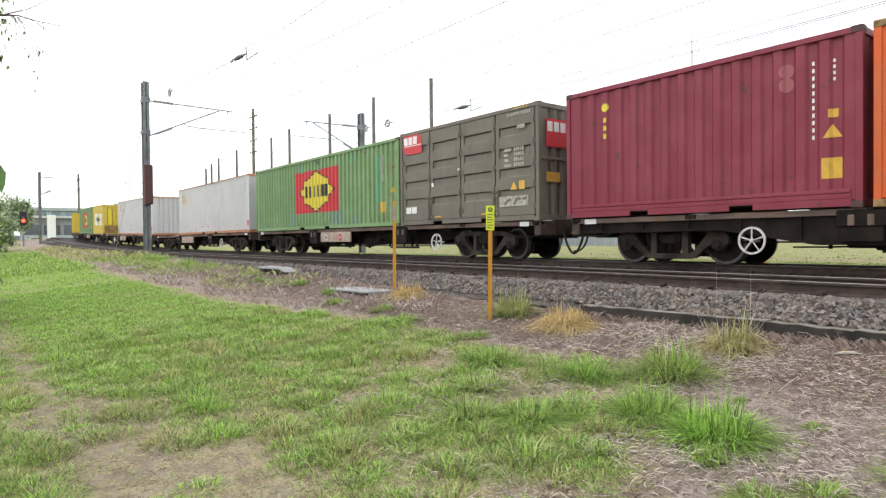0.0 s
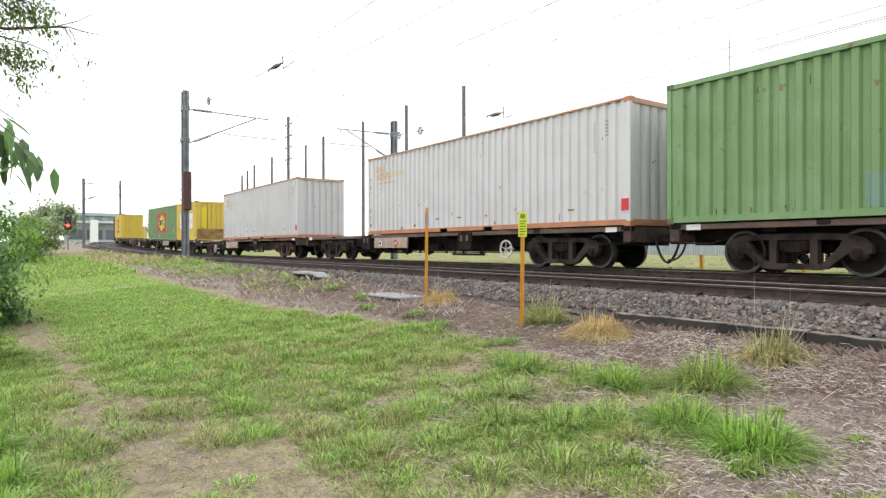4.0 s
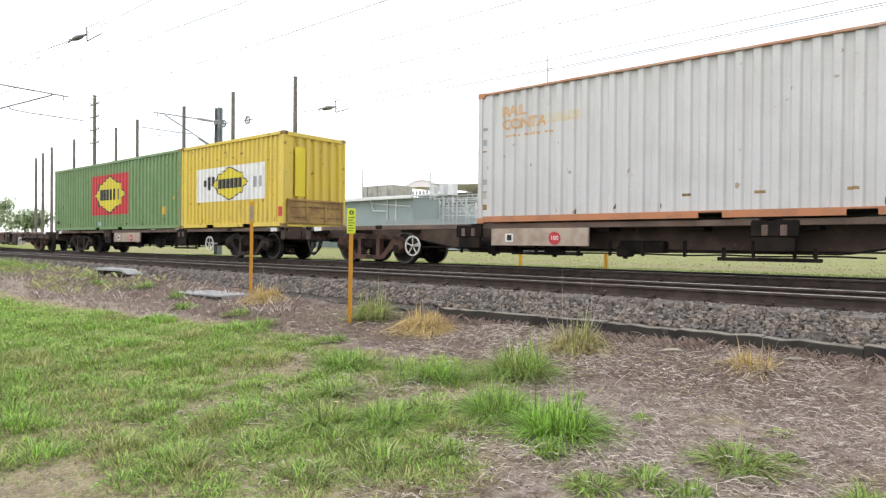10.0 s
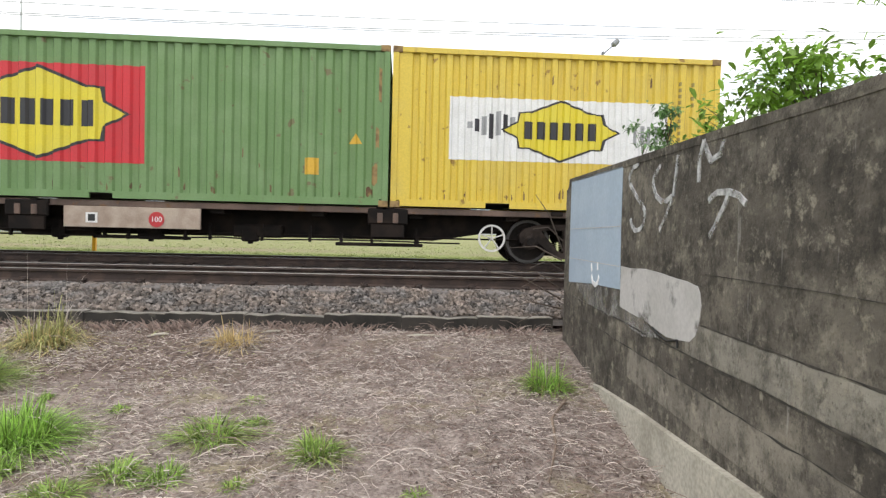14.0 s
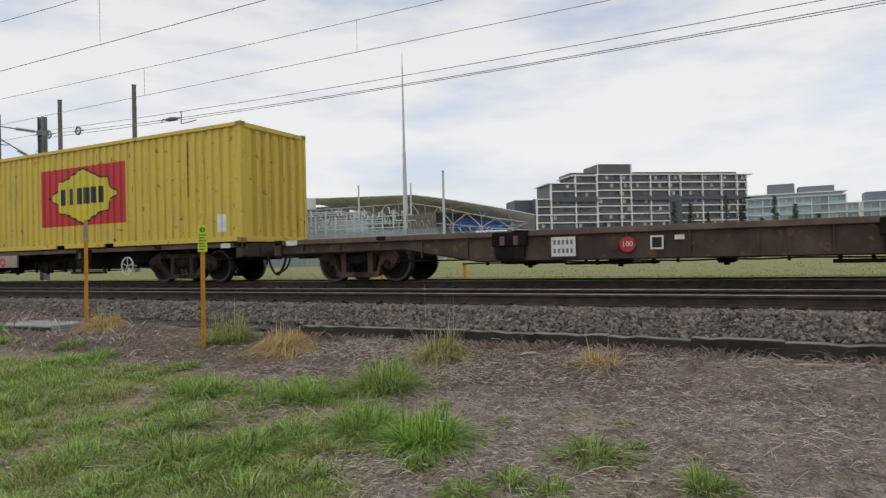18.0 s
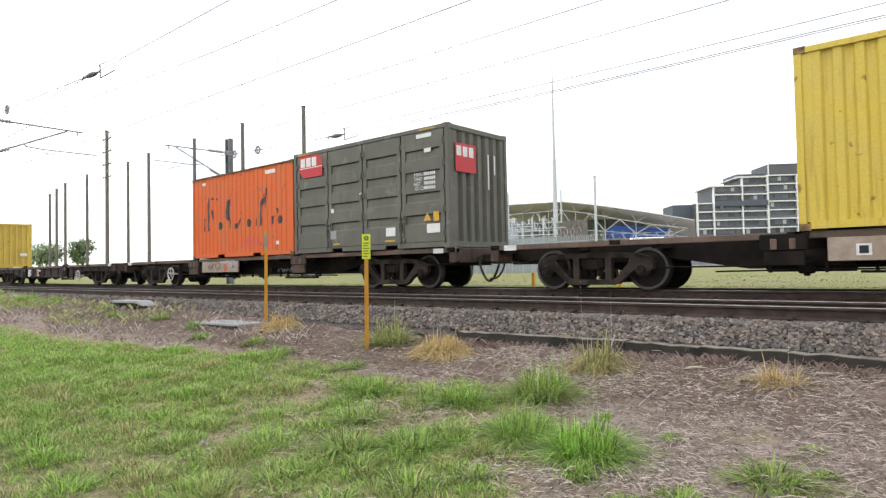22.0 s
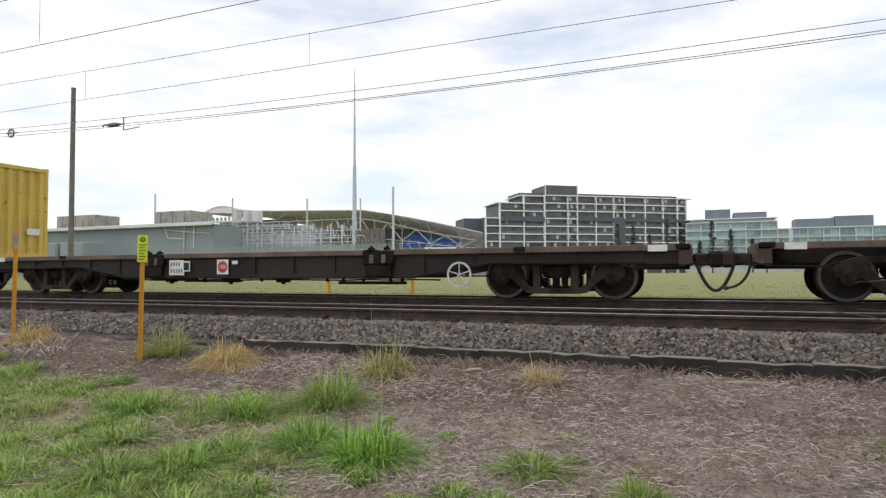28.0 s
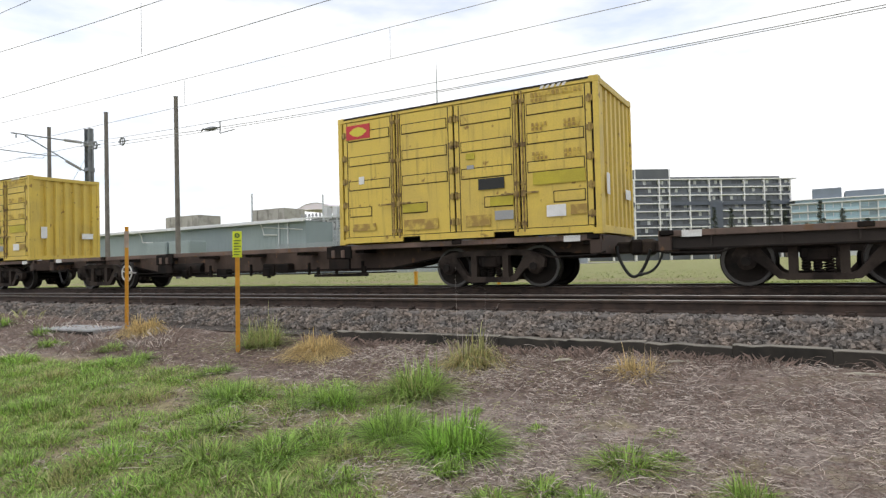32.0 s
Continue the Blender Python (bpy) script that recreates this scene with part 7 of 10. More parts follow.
# cover slab and fallen board beside the track
dz = ground(-10.5, 6.3)
cv = thing("pit_cover", "grey-blue concrete pit cover lying in the soil", "pit cover", m=pose(-10.5, 6.2, dz - 0.045, 0, 0, 4))
part("slab", Shape().box(-0.68, 0.70, -0.30, 0.30, -0.05, 0.06, 0.015), M_COVER, cv)
part("rim", Shape().box(-0.78, 0.74, -0.38, -0.31, -0.06, 0.035, 0.01).box(-0.70, 0.78, 0.31, 0.37, -0.06, 0.03, 0.01), M_KERB, cv)
fb = thing("concrete_trough_lid", "broken pale trough lid propped on the ballast edge", "trough lid", m=pose(-15.3, 6.55, ground(-15.3, 6.55) + 0.07, 0, 4, 14))
part("lid", Shape().slab([(-0.55, 0.10), (0.30, 0.14), (0.52, 0.085), (0.56, 0.045), (0.28, 0.095), (-0.54, 0.05)][::-1], -0.2, 0.2), M_COVER, fb)
part("support", Shape().box(-0.50, -0.30, -0.18, 0.18, -0.22, 0.055, 0.01), M_KERB, fb)
part("support", Shape().box(0.10, 0.26, -0.18, 0.18, -0.22, 0.085, 0.01), M_KERB, fb)

# ---- concrete wall ----
WALL_A, WALL_B = Vector((1.68, 2.0)), Vector((1.995, 6.46))
w_dir = (WALL_B - WALL_A).normalized()
WALL = pose(WALL_B.x, WALL_B.y, 0, 0, 0, math.degrees(math.atan2(w_dir.y, w_dir.x)) - 180)
wall = thing("wall_concrete", "stained dark concrete wall with paint patches and graffiti", "wall", m=WALL, kind="structure")
prof_w = [(0.0, -1.4), (9.0, -1.6), (9.0, 1.02), (4.6, 1.03), (0.12, 1.115), (0.0, 1.02)]
part("wall_body", Shape().slab(prof_w[::-1], 0.02, 0.34), M_WALL, wall)
part("end_nosing", Shape().tube((0.02, 0.18, -1.3), (0.02, 0.18, 1.03), 0.17, seg=20), M_WALL, wall)
part("coping", Shape().slab([(0.1, 1.09), (4.6, 1.005), (9.0, 1.0), (9.0, 1.04), (4.6, 1.05), (0.12, 1.135)][::-1], 0.016, 0.345), M_WALL, wall, "weathered wall top")
part("plinth", Shape().slab([(0.9, -1.5), (9.0, -1.6), (9.0, -0.36), (4.1, -0.44), (3.3, -0.495), (2.6, -0.54), (1.6, -0.63), (0.9, -0.74)][::-1], -0.02, 0.05), M_PLINTH, wall, "pale concrete footing")


bank, cut = Shape(), [(0.342, -1.5), (0.342, 0.80), (0.9, 0.80), (1.5, 0.52), (2.3, -0.25), (3.2, -1.1), (3.2, -1.5)]
rows_b = [0.15 + 0.3 * k for k in range(30)]
bank.add([(x, y, z + (0.06 * noise.noise(Vector((x * 1.3, y * 1.3, 3.0))) if z > -1.2 else 0.0)) for x in rows_b for y, z in cut],
         [(k * 7 + j, k * 7 + j + 1, k * 7 + j + 8, k * 7 + j + 7) for k in range(29) for j in range(6)] + [tuple(range(6, -1, -1)), tuple(range(29 * 7, 30 * 7))])
part("earth_bank", bank, M_CLOD, wall, "brown earth banked up behind the wall")


def on_wall(name, pts, mat_, lift=0.003, label=""):
    return part(name, Shape().slab(pts, 0.02 - lift, 0.0205), mat_, wall, label)


def wander(x, k, size=0.007):
    """The uneven height of a joint between two lifts of concrete."""
    return size * noise.noise(Vector((x * 2.1, k * 3.7, 0.0))) + 0.6 * size * noise.noise(Vector((x * 9.0, k, 2.0)))


def lift(k, xa, xb, za, zb, mat_, proud, label=""):
    """One lift of concrete between two joints, a little proud of the one below."""
    xs = [xa + (xb - xa) * q / 60 for q in range(61)]
    low = [(x, za + wander(x, k)) for x in xs]
    high = [(x, zb + wander(x, k + 1) - 0.003) for x in xs]
    sh = Shape()
    for (p0, p1), (q0, q1) in zip(zip(low, low[1:]), zip(high, high[1:])):
        sh.add([(p0[0], 0.0205, p0[1]), (p0[0], 0.02 - proud, p0[1] + 0.004), (q0[0], 0.02 - proud, q0[1]), (q0[0], 0.0205, q0[1]), (p1[0], 0.0205, p1[1]), (p1[0], 0.02 - proud, p1[1] + 0.004), (q1[0], 0.02 - proud, q1[1]), (q1[0], 0.0205, q1[1])],
               [(0, 1, 5, 4), (1, 2, 6, 5), (2, 3, 7, 6)])
    part("concrete_lift", sh, mat_, wall, label)


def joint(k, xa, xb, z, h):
    """A ragged grimed joint, broken in places, with the step's shade painted in."""
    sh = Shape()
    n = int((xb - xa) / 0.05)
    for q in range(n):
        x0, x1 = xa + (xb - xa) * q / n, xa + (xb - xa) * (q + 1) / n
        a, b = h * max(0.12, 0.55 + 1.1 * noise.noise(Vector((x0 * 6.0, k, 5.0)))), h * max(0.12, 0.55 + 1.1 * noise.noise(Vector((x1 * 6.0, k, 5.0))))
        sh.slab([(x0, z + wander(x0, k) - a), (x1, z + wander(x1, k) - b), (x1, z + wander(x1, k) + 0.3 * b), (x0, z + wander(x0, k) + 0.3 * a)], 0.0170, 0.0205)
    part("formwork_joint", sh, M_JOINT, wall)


lift(2, 3.30, 9.0, -0.035, 0.130, M_LIFT, 0.0022, "paler lift of concrete")
lift(4, 2.3, 9.0, -0.40, -0.19, M_LIFT2, 0.0018)
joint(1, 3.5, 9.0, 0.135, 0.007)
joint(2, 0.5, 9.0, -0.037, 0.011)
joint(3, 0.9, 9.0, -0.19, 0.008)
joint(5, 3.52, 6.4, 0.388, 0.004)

on_wall("blue_patch", [(0.22, 0.09), (1.2, 0.15), (2.07, 0.18), (2.04, 0.63), (2.05, 1.062), (1.2, 1.085), (0.22, 1.10)], M_BLUEP, 0.004, "pale blue painted patch")
for xa, xb, z in ((0.24, 2.04, 0.33), (0.24, 2.04, 0.62)):
    part("board_line", Shape().slab([(xa, z), (xb, z + 0.01), (xb, z + 0.016), (xa, z + 0.006)], 0.0135, 0.0162), M_GREYP, wall)
on_wall("grey_patch", [(2.08, 0.06), (2.35, 0.045), (2.63, 0.04), (2.85, 0.015), (3.03, 0.0), (3.2, 0.012), (3.36, 0.03), (3.43, 0.07), (3.46, 0.11), (3.48, 0.17), (3.49, 0.23), (3.47, 0.29), (3.44, 0.32), (3.3, 0.335), (3.14, 0.34), (2.85, 0.355), (2.59, 0.36), (2.3, 0.345), (2.08, 0.35)], M_GREYP, 0.004, "pale grey painted patch")
on_wall("thin_grey_smear", [(0.9, -0.02), (1.5, -0.05), (2.1, -0.04), (2.6, -0.07), (2.9, -0.03), (2.6, 0.035), (2.07, 0.055), (2.07, 0.172), (1.2, 0.145), (0.6, 0.10)], M_SMEAR, 0.003, "thin worn smear of grey paint")


def spray(pts, r=0.015, mat_=None):
    """A flat brush stroke along points on the wall."""
    sh = Shape()
    for (x0, z0), (x1, z1) in zip(pts, pts[1:]):
        d = Vector((x1 - x0, z1 - z0))
        n = Vector((-d.y, d.x)).normalized() * r
        sh.slab([(x0 - n.x, z0 - n.y), (x1 - n.x, z1 - n.y), (x1 + n.x, z1 + n.y), (x0 + n.x, z0 + n.y)], 0.013, 0.0205)
    part("spray_stroke", sh, mat_ or M_TAG, wall, "white sprayed stroke")


for pts in ([(2.42, 1.03), (2.32, 1.03), (2.22, 0.98), (2.24, 0.92), (2.39, 0.83), (2.52, 0.77), (2.58, 0.72), (2.57, 0.65), (2.50, 0.61), (2.39, 0.60), (2.30, 0.64), (2.28, 0.68)],
            [(2.84, 0.98), (2.74, 0.93), (2.72, 0.88), (2.78, 0.81), (2.88, 0.77), (2.97, 0.77), (3.04, 0.79)], [(3.12, 1.01), (3.10, 0.92), (3.07, 0.80), (2.98, 0.70), (2.86, 0.60)],
            [(3.41, 0.84), (3.41, 0.95), (3.46, 1.04), (3.50, 0.98), (3.55, 0.93), (3.65, 0.95), (3.68, 1.01)], [(3.54, 0.74), (3.58, 0.76), (3.64, 0.775), (3.75, 0.77), (3.84, 0.75), (3.91, 0.71)], [(3.75, 0.77), (3.72, 0.72), (3.68, 0.68), (3.62, 0.62), (3.56, 0.57)]):
    spray(pts)
for pts in ([(1.18, 0.32), (1.21, 0.26)], [(1.40, 0.34), (1.41, 0.28)], [(1.20, 0.22), (1.25, 0.17), (1.34, 0.15), (1.42, 0.18), (1.46, 0.23)]):
    spray(pts, 0.02, M_TAGW)
part("crack", Shape().path([(2.80, 0.013, 0.02), (2.90, 0.013, -0.005), (3.05, 0.013, -0.02), (3.20, 0.013, 0.01)], 0.007, 6), BLACK, wall)
part("crack", Shape().path([(3.20, 0.013, 0.01), (3.21, 0.013, -0.03)], 0.006, 6), BLACK, wall)


# ---- plants ----
def dome(count, rng, spread, h, width, base, wild=0.0, quads=4, droop=0.0):
    """Blades that rise from a narrow root and fall outwards on all sides."""
    v, f = [], []
    for _ in range(count):
        a, r = rng.uniform(0, 6.283), 0.40 * spread * math.sqrt(rng.random())
        x, y = base[0] + r * math.cos(a), base[1] + r * math.sin(a)
        z = ground(x, y) - 0.01
        d = a + rng.gauss(0, 0.75 + wild)
        far = rng.random() ** 0.75
        out = spread * 1.02 * far * rng.uniform(0.5, 1.25)
        hh = h * rng.uniform(0.32, 1.12) * (1.0 - 0.38 * far) * (1.0 + 0.5 * noise.noise(Vector((x * 7.0, y * 7.0, 4.0))))
        fall = 0.28 + (0.52 + wild) * far * rng.uniform(0.7, 1.2) + droop * rng.uniform(0.4, 1.2)
        c, s_ = math.cos(d), math.sin(d)
        wide, bow = rng.uniform(0.6, 1.5), rng.gauss(0, 0.22) * out
        n = len(v)
        for k in range(quads + 1):
            t = k / quads
            bx, by, bz = x + c * out * t ** 1.2, y + s_ * out * t ** 1.2, max(z, z + hh * (1.15 * t - fall * t * t))
            w_ = width * wide * (1 - 0.9 * t ** 1.5)
            bx, by = bx - s_ * bow * t * t, by + c * bow * t * t
            v += [(bx + s_ * w_, by - c * w_, bz), (bx - s_ * w_, by + c * w_, bz)]
        f += [(n + 2 * k, n + 2 * k + 1, n + 2 * k + 3, n + 2 * k + 2) for k in range(quads)]
    return v, f


def tuft(x, y, spread, h, n, mat_, label, second=None, stalks=0, wild=0.0, droop=0.0):
    rng = random.Random(int(x * 100))
    t = thing("grass_tuft", label, "grass", "grass tufts", pose(0, 0, 0))
    n, h = int(n * 0.72), h * 0.96
    v, f = dome(int(n * 1.05), rng, spread, h, 0.0046, (x, y), wild + 0.22, droop=droop)
    part("leaf_mass", Shape().add(v, f), mat_, t)
    if second:
        v, f = dome(n // 2, rng, spread * 1.1, h * 0.8, 0.0040, (x, y), wild + 0.15, droop=droop)
        part("old_leaf_mass", Shape().add(v, f), second, t)
    for _ in range(stalks):
        v, f = dome(1, rng, spread, h * 1.7, 0.0024, (x, y), 0.0)
        part("stalk", Shape().add(v, f), M_STRAW, t)
    return t


tuft(-8.9, 6.25, 0.48, 0.62, 1700, M_DRY, "dry golden grass tuft below a marker post", M_DRYB, 3, 0.3, 0.5)
tuft(-6.25, 6.2, 0.52, 0.66, 700, M_GRASS3, "yellow-green grass tuft beside the lime plate", M_GRASS, 4, 0.1)
tuft(-5.15, 6.05, 0.54, 0.62, 2000, M_DRY, "broad dry golden grass tuft", M_DRYB, 5, 0.3, 0.5)
tuft(-3.0, 6.05, 0.50, 0.72, 700, M_GRASS3, "pale grass tuft with long dead stalks", M_DRY, 26, 0.2, 0.3)
tuft(-1.28, 6.1, 0.42, 0.36, 300, M_DRY, "small dry tuft beside the kerb", M_STRAW, 10, 0.25)
tuft(-2.95, 4.9, 0.50, 0.48, 1000, M_GRASS, "spreading green grass tuft on bare soil", M_GRASS3, 0, 0.1)
tuft(-1.95, 3.8, 0.45, 0.38, 1350, M_GRASS2, "bright green grass tuft on bare soil", M_GRASS, 0, 0.1)
tuft(-2.55, 3.95, 0.45, 0.32, 900, M_GRASS, "green grass tuft joining a bigger one", M_GRASS2)
tuft(1.47, 4.9, 0.30, 0.45, 420, M_GRASS2, "green grass tuft against the concrete wall", M_GRASS3, 5, 0.2)
tuft(-0.16, 3.68, 0.24, 0.24, 360, M_GRASS, "small green tuft in the mulch", M_GRASS3)
tuft(-0.84, 3.95, 0.34, 0.19, 480, M_GRASS, "low green tuft in the mulch", M_GRASS3)
tuft(-3.5, 4.42, 0.38, 0.32, 560, M_GRASS, "green tuft between bare patches", M_GRASS2)
tuft(-3.95, 4.45, 0.30, 0.24, 320, M_GRASS, "small green tuft between bare patches", M_GRASS3)
tuft(-4.65, 4.3, 0.45, 0.27, 620, M_GRASS, "green tuft near the yellow post", M_GRASS2)
tuft(-3.95, 3.6, 0.40, 0.22, 480, M_GRASS, "green tuft at the lawn's edge", M_GRASS3)
tuft(-3.1, 3.35, 0.40, 0.22, 560, M_GRASS, "low green tuft at the lawn's edge", M_GRASS2)
tuft(-3.45, 3.05, 0.40, 0.20, 480, M_GRASS, "low green tuft in the lawn", M_GRASS3)
tuft(-2.65, 3.5, 0.20, 0.15, 220, M_GRASS3, "small yellowing tuft on soil", M_GRASS)
for x, y, r, h in ((-1.19, 3.42, 0.20, 0.15), (-0.92, 3.37, 0.18, 0.14), (-1.39, 3.18, 0.20, 0.13), (-1.80, 3.42, 0.16, 0.16), (-1.16, 3.04, 0.16, 0.10), (-0.62, 4.15, 0.12, 0.10), (-0.26, 3.05, 0.12, 0.08), (-2.35, 3.15, 0.22, 0.12), (-0.55, 3.3, 0.10, 0.07), (0.4, 3.2, 0.10, 0.06), (-2.2, 4.6, 0.10, 0.08), (-1.6, 4.4, 0.12, 0.07), (-0.75, 4.6, 0.14, 0.06), (-9.6, 5.2, 0.3, 0.2), (-10.6, 5.6, 0.26, 0.22), (-12.6, 5.9, 0.4, 0.26), (-14.2, 5.7, 0.4, 0.24), (-8.2, 5.3, 0.3, 0.18), (-7.2, 5.0, 0.36, 0.2), (-5.6, 4.9, 0.3, 0.18), (-19.8, 6.3, 0.5, 0.36), (-22.0, 6.2, 0.7, 0.45), (-15.6, 6.0, 0.4, 0.30), (-25.5, 6.0, 0.7, 0.4)):
    tuft(x, y, r, h, int(1500 * r), M_GRASS, "small green tuft of grass on bare soil", M_GRASS3 if int(x * 100) % 2 else None)
for x, y, r, h in ((-3.5, -0.02, 0.24, 0.46), (-4.1, -0.12, 0.3, 0.40), (-3.05, 0.12, 0.22, 0.30), (-4.8, -0.05, 0.3, 0.32), (-3.75, 0.2, 0.2, 0.22), (-5.6, -0.15, 0.35, 0.34), (-6.6, -0.2, 0.4, 0.3)):
    tuft(x, y, r, h, int(1400 * r), M_GRASS2, "tall green weeds at the edge of the lawn", M_GRASS, 4)


def lawn_blades(count, x0, x1, y0, y1, h, width, seed, label, mat_, clump=0.05, need=0.5, per=9):
    """Short lawn in clumps where the ground is lawn."""
    rng = random.Random(seed)
    v, f = [], []
    for _ in range(count):
        x, y = rng.uniform(x0, x1), rng.uniform(y0, y1)
        share = lawn_share(x, y) + rng.gauss(0, 0.10)
        if share < need:
            continue
        z = ground(x, y) - 0.008
        tall = h * min(1.25, 0.45 + 0.8 * share) * rng.uniform(0.7, 1.3)
        for _ in range(per):
            a = rng.uniform(0, 6.283)
            r = abs(rng.gauss(0, clump))
            bx, by = x + r * math.cos(a), y + r * math.sin(a)
            hh, out = tall * rng.uniform(0.4, 1.1), tall * rng.uniform(0.3, 1.1)
            sx, sy = -math.sin(a) * width, math.cos(a) * width
            n = len(v)
            mx, my = bx + math.cos(a) * out * 0.35, by + math.sin(a) * out * 0.35
            v += [(bx - sx, by - sy, z), (bx + sx, by + sy, z), (mx + sx * 0.7, my + sy * 0.7, z + hh * 0.62), (mx - sx * 0.7, my - sy * 0.7, z + hh * 0.62), (bx + math.cos(a) * out, by + math.sin(a) * out, z + hh * 0.92)]
            f += [(n, n + 1, n + 2, n + 3), (n + 3, n + 2, n + 4)]
    sh = Shape()
    sh.v, sh.f, sh.smooth = v, f, [False] * len(f)
    return tagged(part("lawn_grass", sh, mat_), label, "grass", "", "stuff")


def clump_lawn(count, x0, x1, y0, y1, seed, h, width, density, size, far=False):
    """Irregular clumps of bent blades with soil showing between; three shades, one mesh each."""
    rng = random.Random(seed)
    mats = ((M_GRASS, "uneven clumps of green lawn grass"), (M_GRASS3, "yellowing clumps of lawn grass"), (M_GRASS2, "bright green clumps of lawn grass"))
    sets = [([], []) for _ in mats]
    for _ in range(count):
        cx, cy = rng.uniform(x0, x1), rng.uniform(y0, y1)
        share = lawn_share(cx, cy)
        if share + 0.35 * noise.noise(Vector((cx * 3.1, cy * 3.1, 11.0))) < 0.36 + 0.46 * rng.random():
            continue
        r = size * rng.uniform(0.35, 1.0) * (0.5 + 0.6 * min(1.0, share))
        tall = h * rng.uniform(0.55, 1.25) * (0.5 + 0.6 * min(1.1, share))
        v, f = sets[rng.choices((0, 1, 2), (6, 1, 3))[0]]
        stretch, turn = rng.uniform(0.6, 1.0), rng.uniform(0, 3.14)
        for _ in range(int(density * r * r) + 10):
            a, q = rng.uniform(0, 6.283), r * math.sqrt(rng.random())
            dx, dy = q * math.cos(a), q * math.sin(a) * stretch
            x, y = cx + dx * math.cos(turn) - dy * math.sin(turn), cy + dx * math.sin(turn) + dy * math.cos(turn)
            z = ground(x, y) - 0.006
            d = a + turn + rng.gauss(0, 0.9)
            hh = tall * rng.uniform(0.35, 1.15) * (1.1 - 0.55 * q / r)
            out = hh * rng.uniform(0.4, 1.6) * (0.5 + q / r)
            c, s_ = math.cos(d), math.sin(d)
            sx, sy = -s_ * width, c * width
            n = len(v)
            v += [(x - sx, y - sy, z), (x + sx, y + sy, z), (x + c * out * 0.4 + sx * 0.75, y + s_ * out * 0.4 + sy * 0.75, z + hh * 0.65), (x + c * out * 0.4 - sx * 0.75, y + s_ * out * 0.4 - sy * 0.75, z + hh * 0.65), (x + c * out, y + s_ * out, z + hh * 0.95)]
            f += [(n, n + 1, n + 2, n + 3), (n + 3, n + 2, n + 4)]
    for (v, f), (mat_, words) in zip(sets, mats):
        sh = Shape()
        sh.v, sh.f, sh.smooth = v, f, [False] * len(f)
        tagged(part("lawn_grass", sh, mat_), words + (" far along the line" if far else ""), "grass", "", "stuff")


def tussocks(x0, x1, y0, y1, step, seed):
    """Domed tussocks of lawn grass, set apart from one another with soil between them."""
    rng = random.Random(seed)
    mats = ((M_GRASS, "domed green tussocks of lawn grass"), (M_GRASS3, "domed yellow-green tussocks of lawn grass"), (M_GRASS2, "domed bright tussocks of lawn grass"), (M_DRYG, "dead straw blades among the lawn tussocks"))
    sets = [([], []) for _ in mats]
    for i in range(int((x1 - x0) / step)):
        for j in range(int((y1 - y0) / step)):
            cx = x0 + step * (i + 0.5 * (j % 2) + rng.uniform(-0.32, 0.32))
            cy = y0 + step * (j + rng.uniform(-0.32, 0.32))
            share = lawn_share(cx, cy)
            if share < 0.24 + 0.34 * rng.random():
                continue
            r = step * rng.uniform(0.28, 0.64)
            tall = (0.035 + 0.30 * r) * rng.uniform(0.7, 1.2) * (0.65 + 0.45 * min(1.0, share))
            kind_ = rng.choices((0, 1, 2), (6, 2, 2))[0]
            for _ in range(int(170 * (r / 0.17) ** 2)):
                v, f = sets[kind_ if rng.random() < 0.74 else rng.choice((0, 1, 2, 3, 3))]
                a, q = rng.uniform(0, 6.283), r * math.sqrt(rng.random())
                x, y = cx + q * math.cos(a), cy + q * math.sin(a)
                z = ground(x, y) - 0.005
                hh = tall * rng.uniform(0.45, 1.15) * (1.2 - 0.95 * (q / r) ** 2)
                d = a + rng.gauss(0, 0.8)
                out = hh * rng.uniform(0.3, 1.3) + 0.04 * q / r
                c, s_, w_ = math.cos(d), math.sin(d), rng.uniform(0.0026, 0.0052)
                sx, sy = -s_ * w_, c * w_
                n = len(v)
                v += [(x - sx, y - sy, z), (x + sx, y + sy, z), (x + c * out * 0.35 + sx * 0.8, y + s_ * out * 0.35 + sy * 0.8, z + hh * 0.6), (x + c * out * 0.35 - sx * 0.8, y + s_ * out * 0.35 - sy * 0.8, z + hh * 0.6), (x + c * out, y + s_ * out, z + hh * 0.97)]
                f += [(n, n + 1, n + 2, n + 3), (n + 3, n + 2, n + 4)]
    for (v, f), (mat_, words) in zip(sets, mats):
        sh = Shape()
        sh.v, sh.f, sh.smooth = v, f, [False] * len(f)
        tagged(part("lawn_grass", sh, mat_), words, "grass", "", "stuff")


tussocks(-10.0, -1.7, 0.0, 5.3, 0.40, 53)
tussocks(-7.5, -1.7, 0.0, 5.3, 0.26, 54)
clump_lawn(3600, -8.0, 0.4, -0.6, 5.5, 51, 0.045, 0.0036, 2200, 0.13)
clump_lawn(4200, -18.0, -8.0, -0.8, 6.4, 52, 0.055, 0.005, 1000, 0.22)
lawn_blades(9000, -10.0, 0.6, -0.6, 5.6, 0.045, 0.003, 11, "short thin grass between the clumps", M_GRASS, 0.06, 0.45, 8)
lawn_blades(5000, -10.0, 0.6, -0.6, 5.8, 0.04, 0.003, 12, "pale yellowing blades between the clumps", M_GRASS3, 0.06, 0.32, 7)
lawn_blades(11000, -26.0, -9.0, -0.8, 6.6, 0.04, 0.007, 13, "green lawn sloping along the railway", M_GRASS2, 0.12, 0.5, 6)
lawn_blades(1400, -24.0, 8.0, 17.0, 21.5, 0.035, 0.012, 17, "rough dry grass beyond the tracks", M_FIELD, 0.16, 0.2, 5)
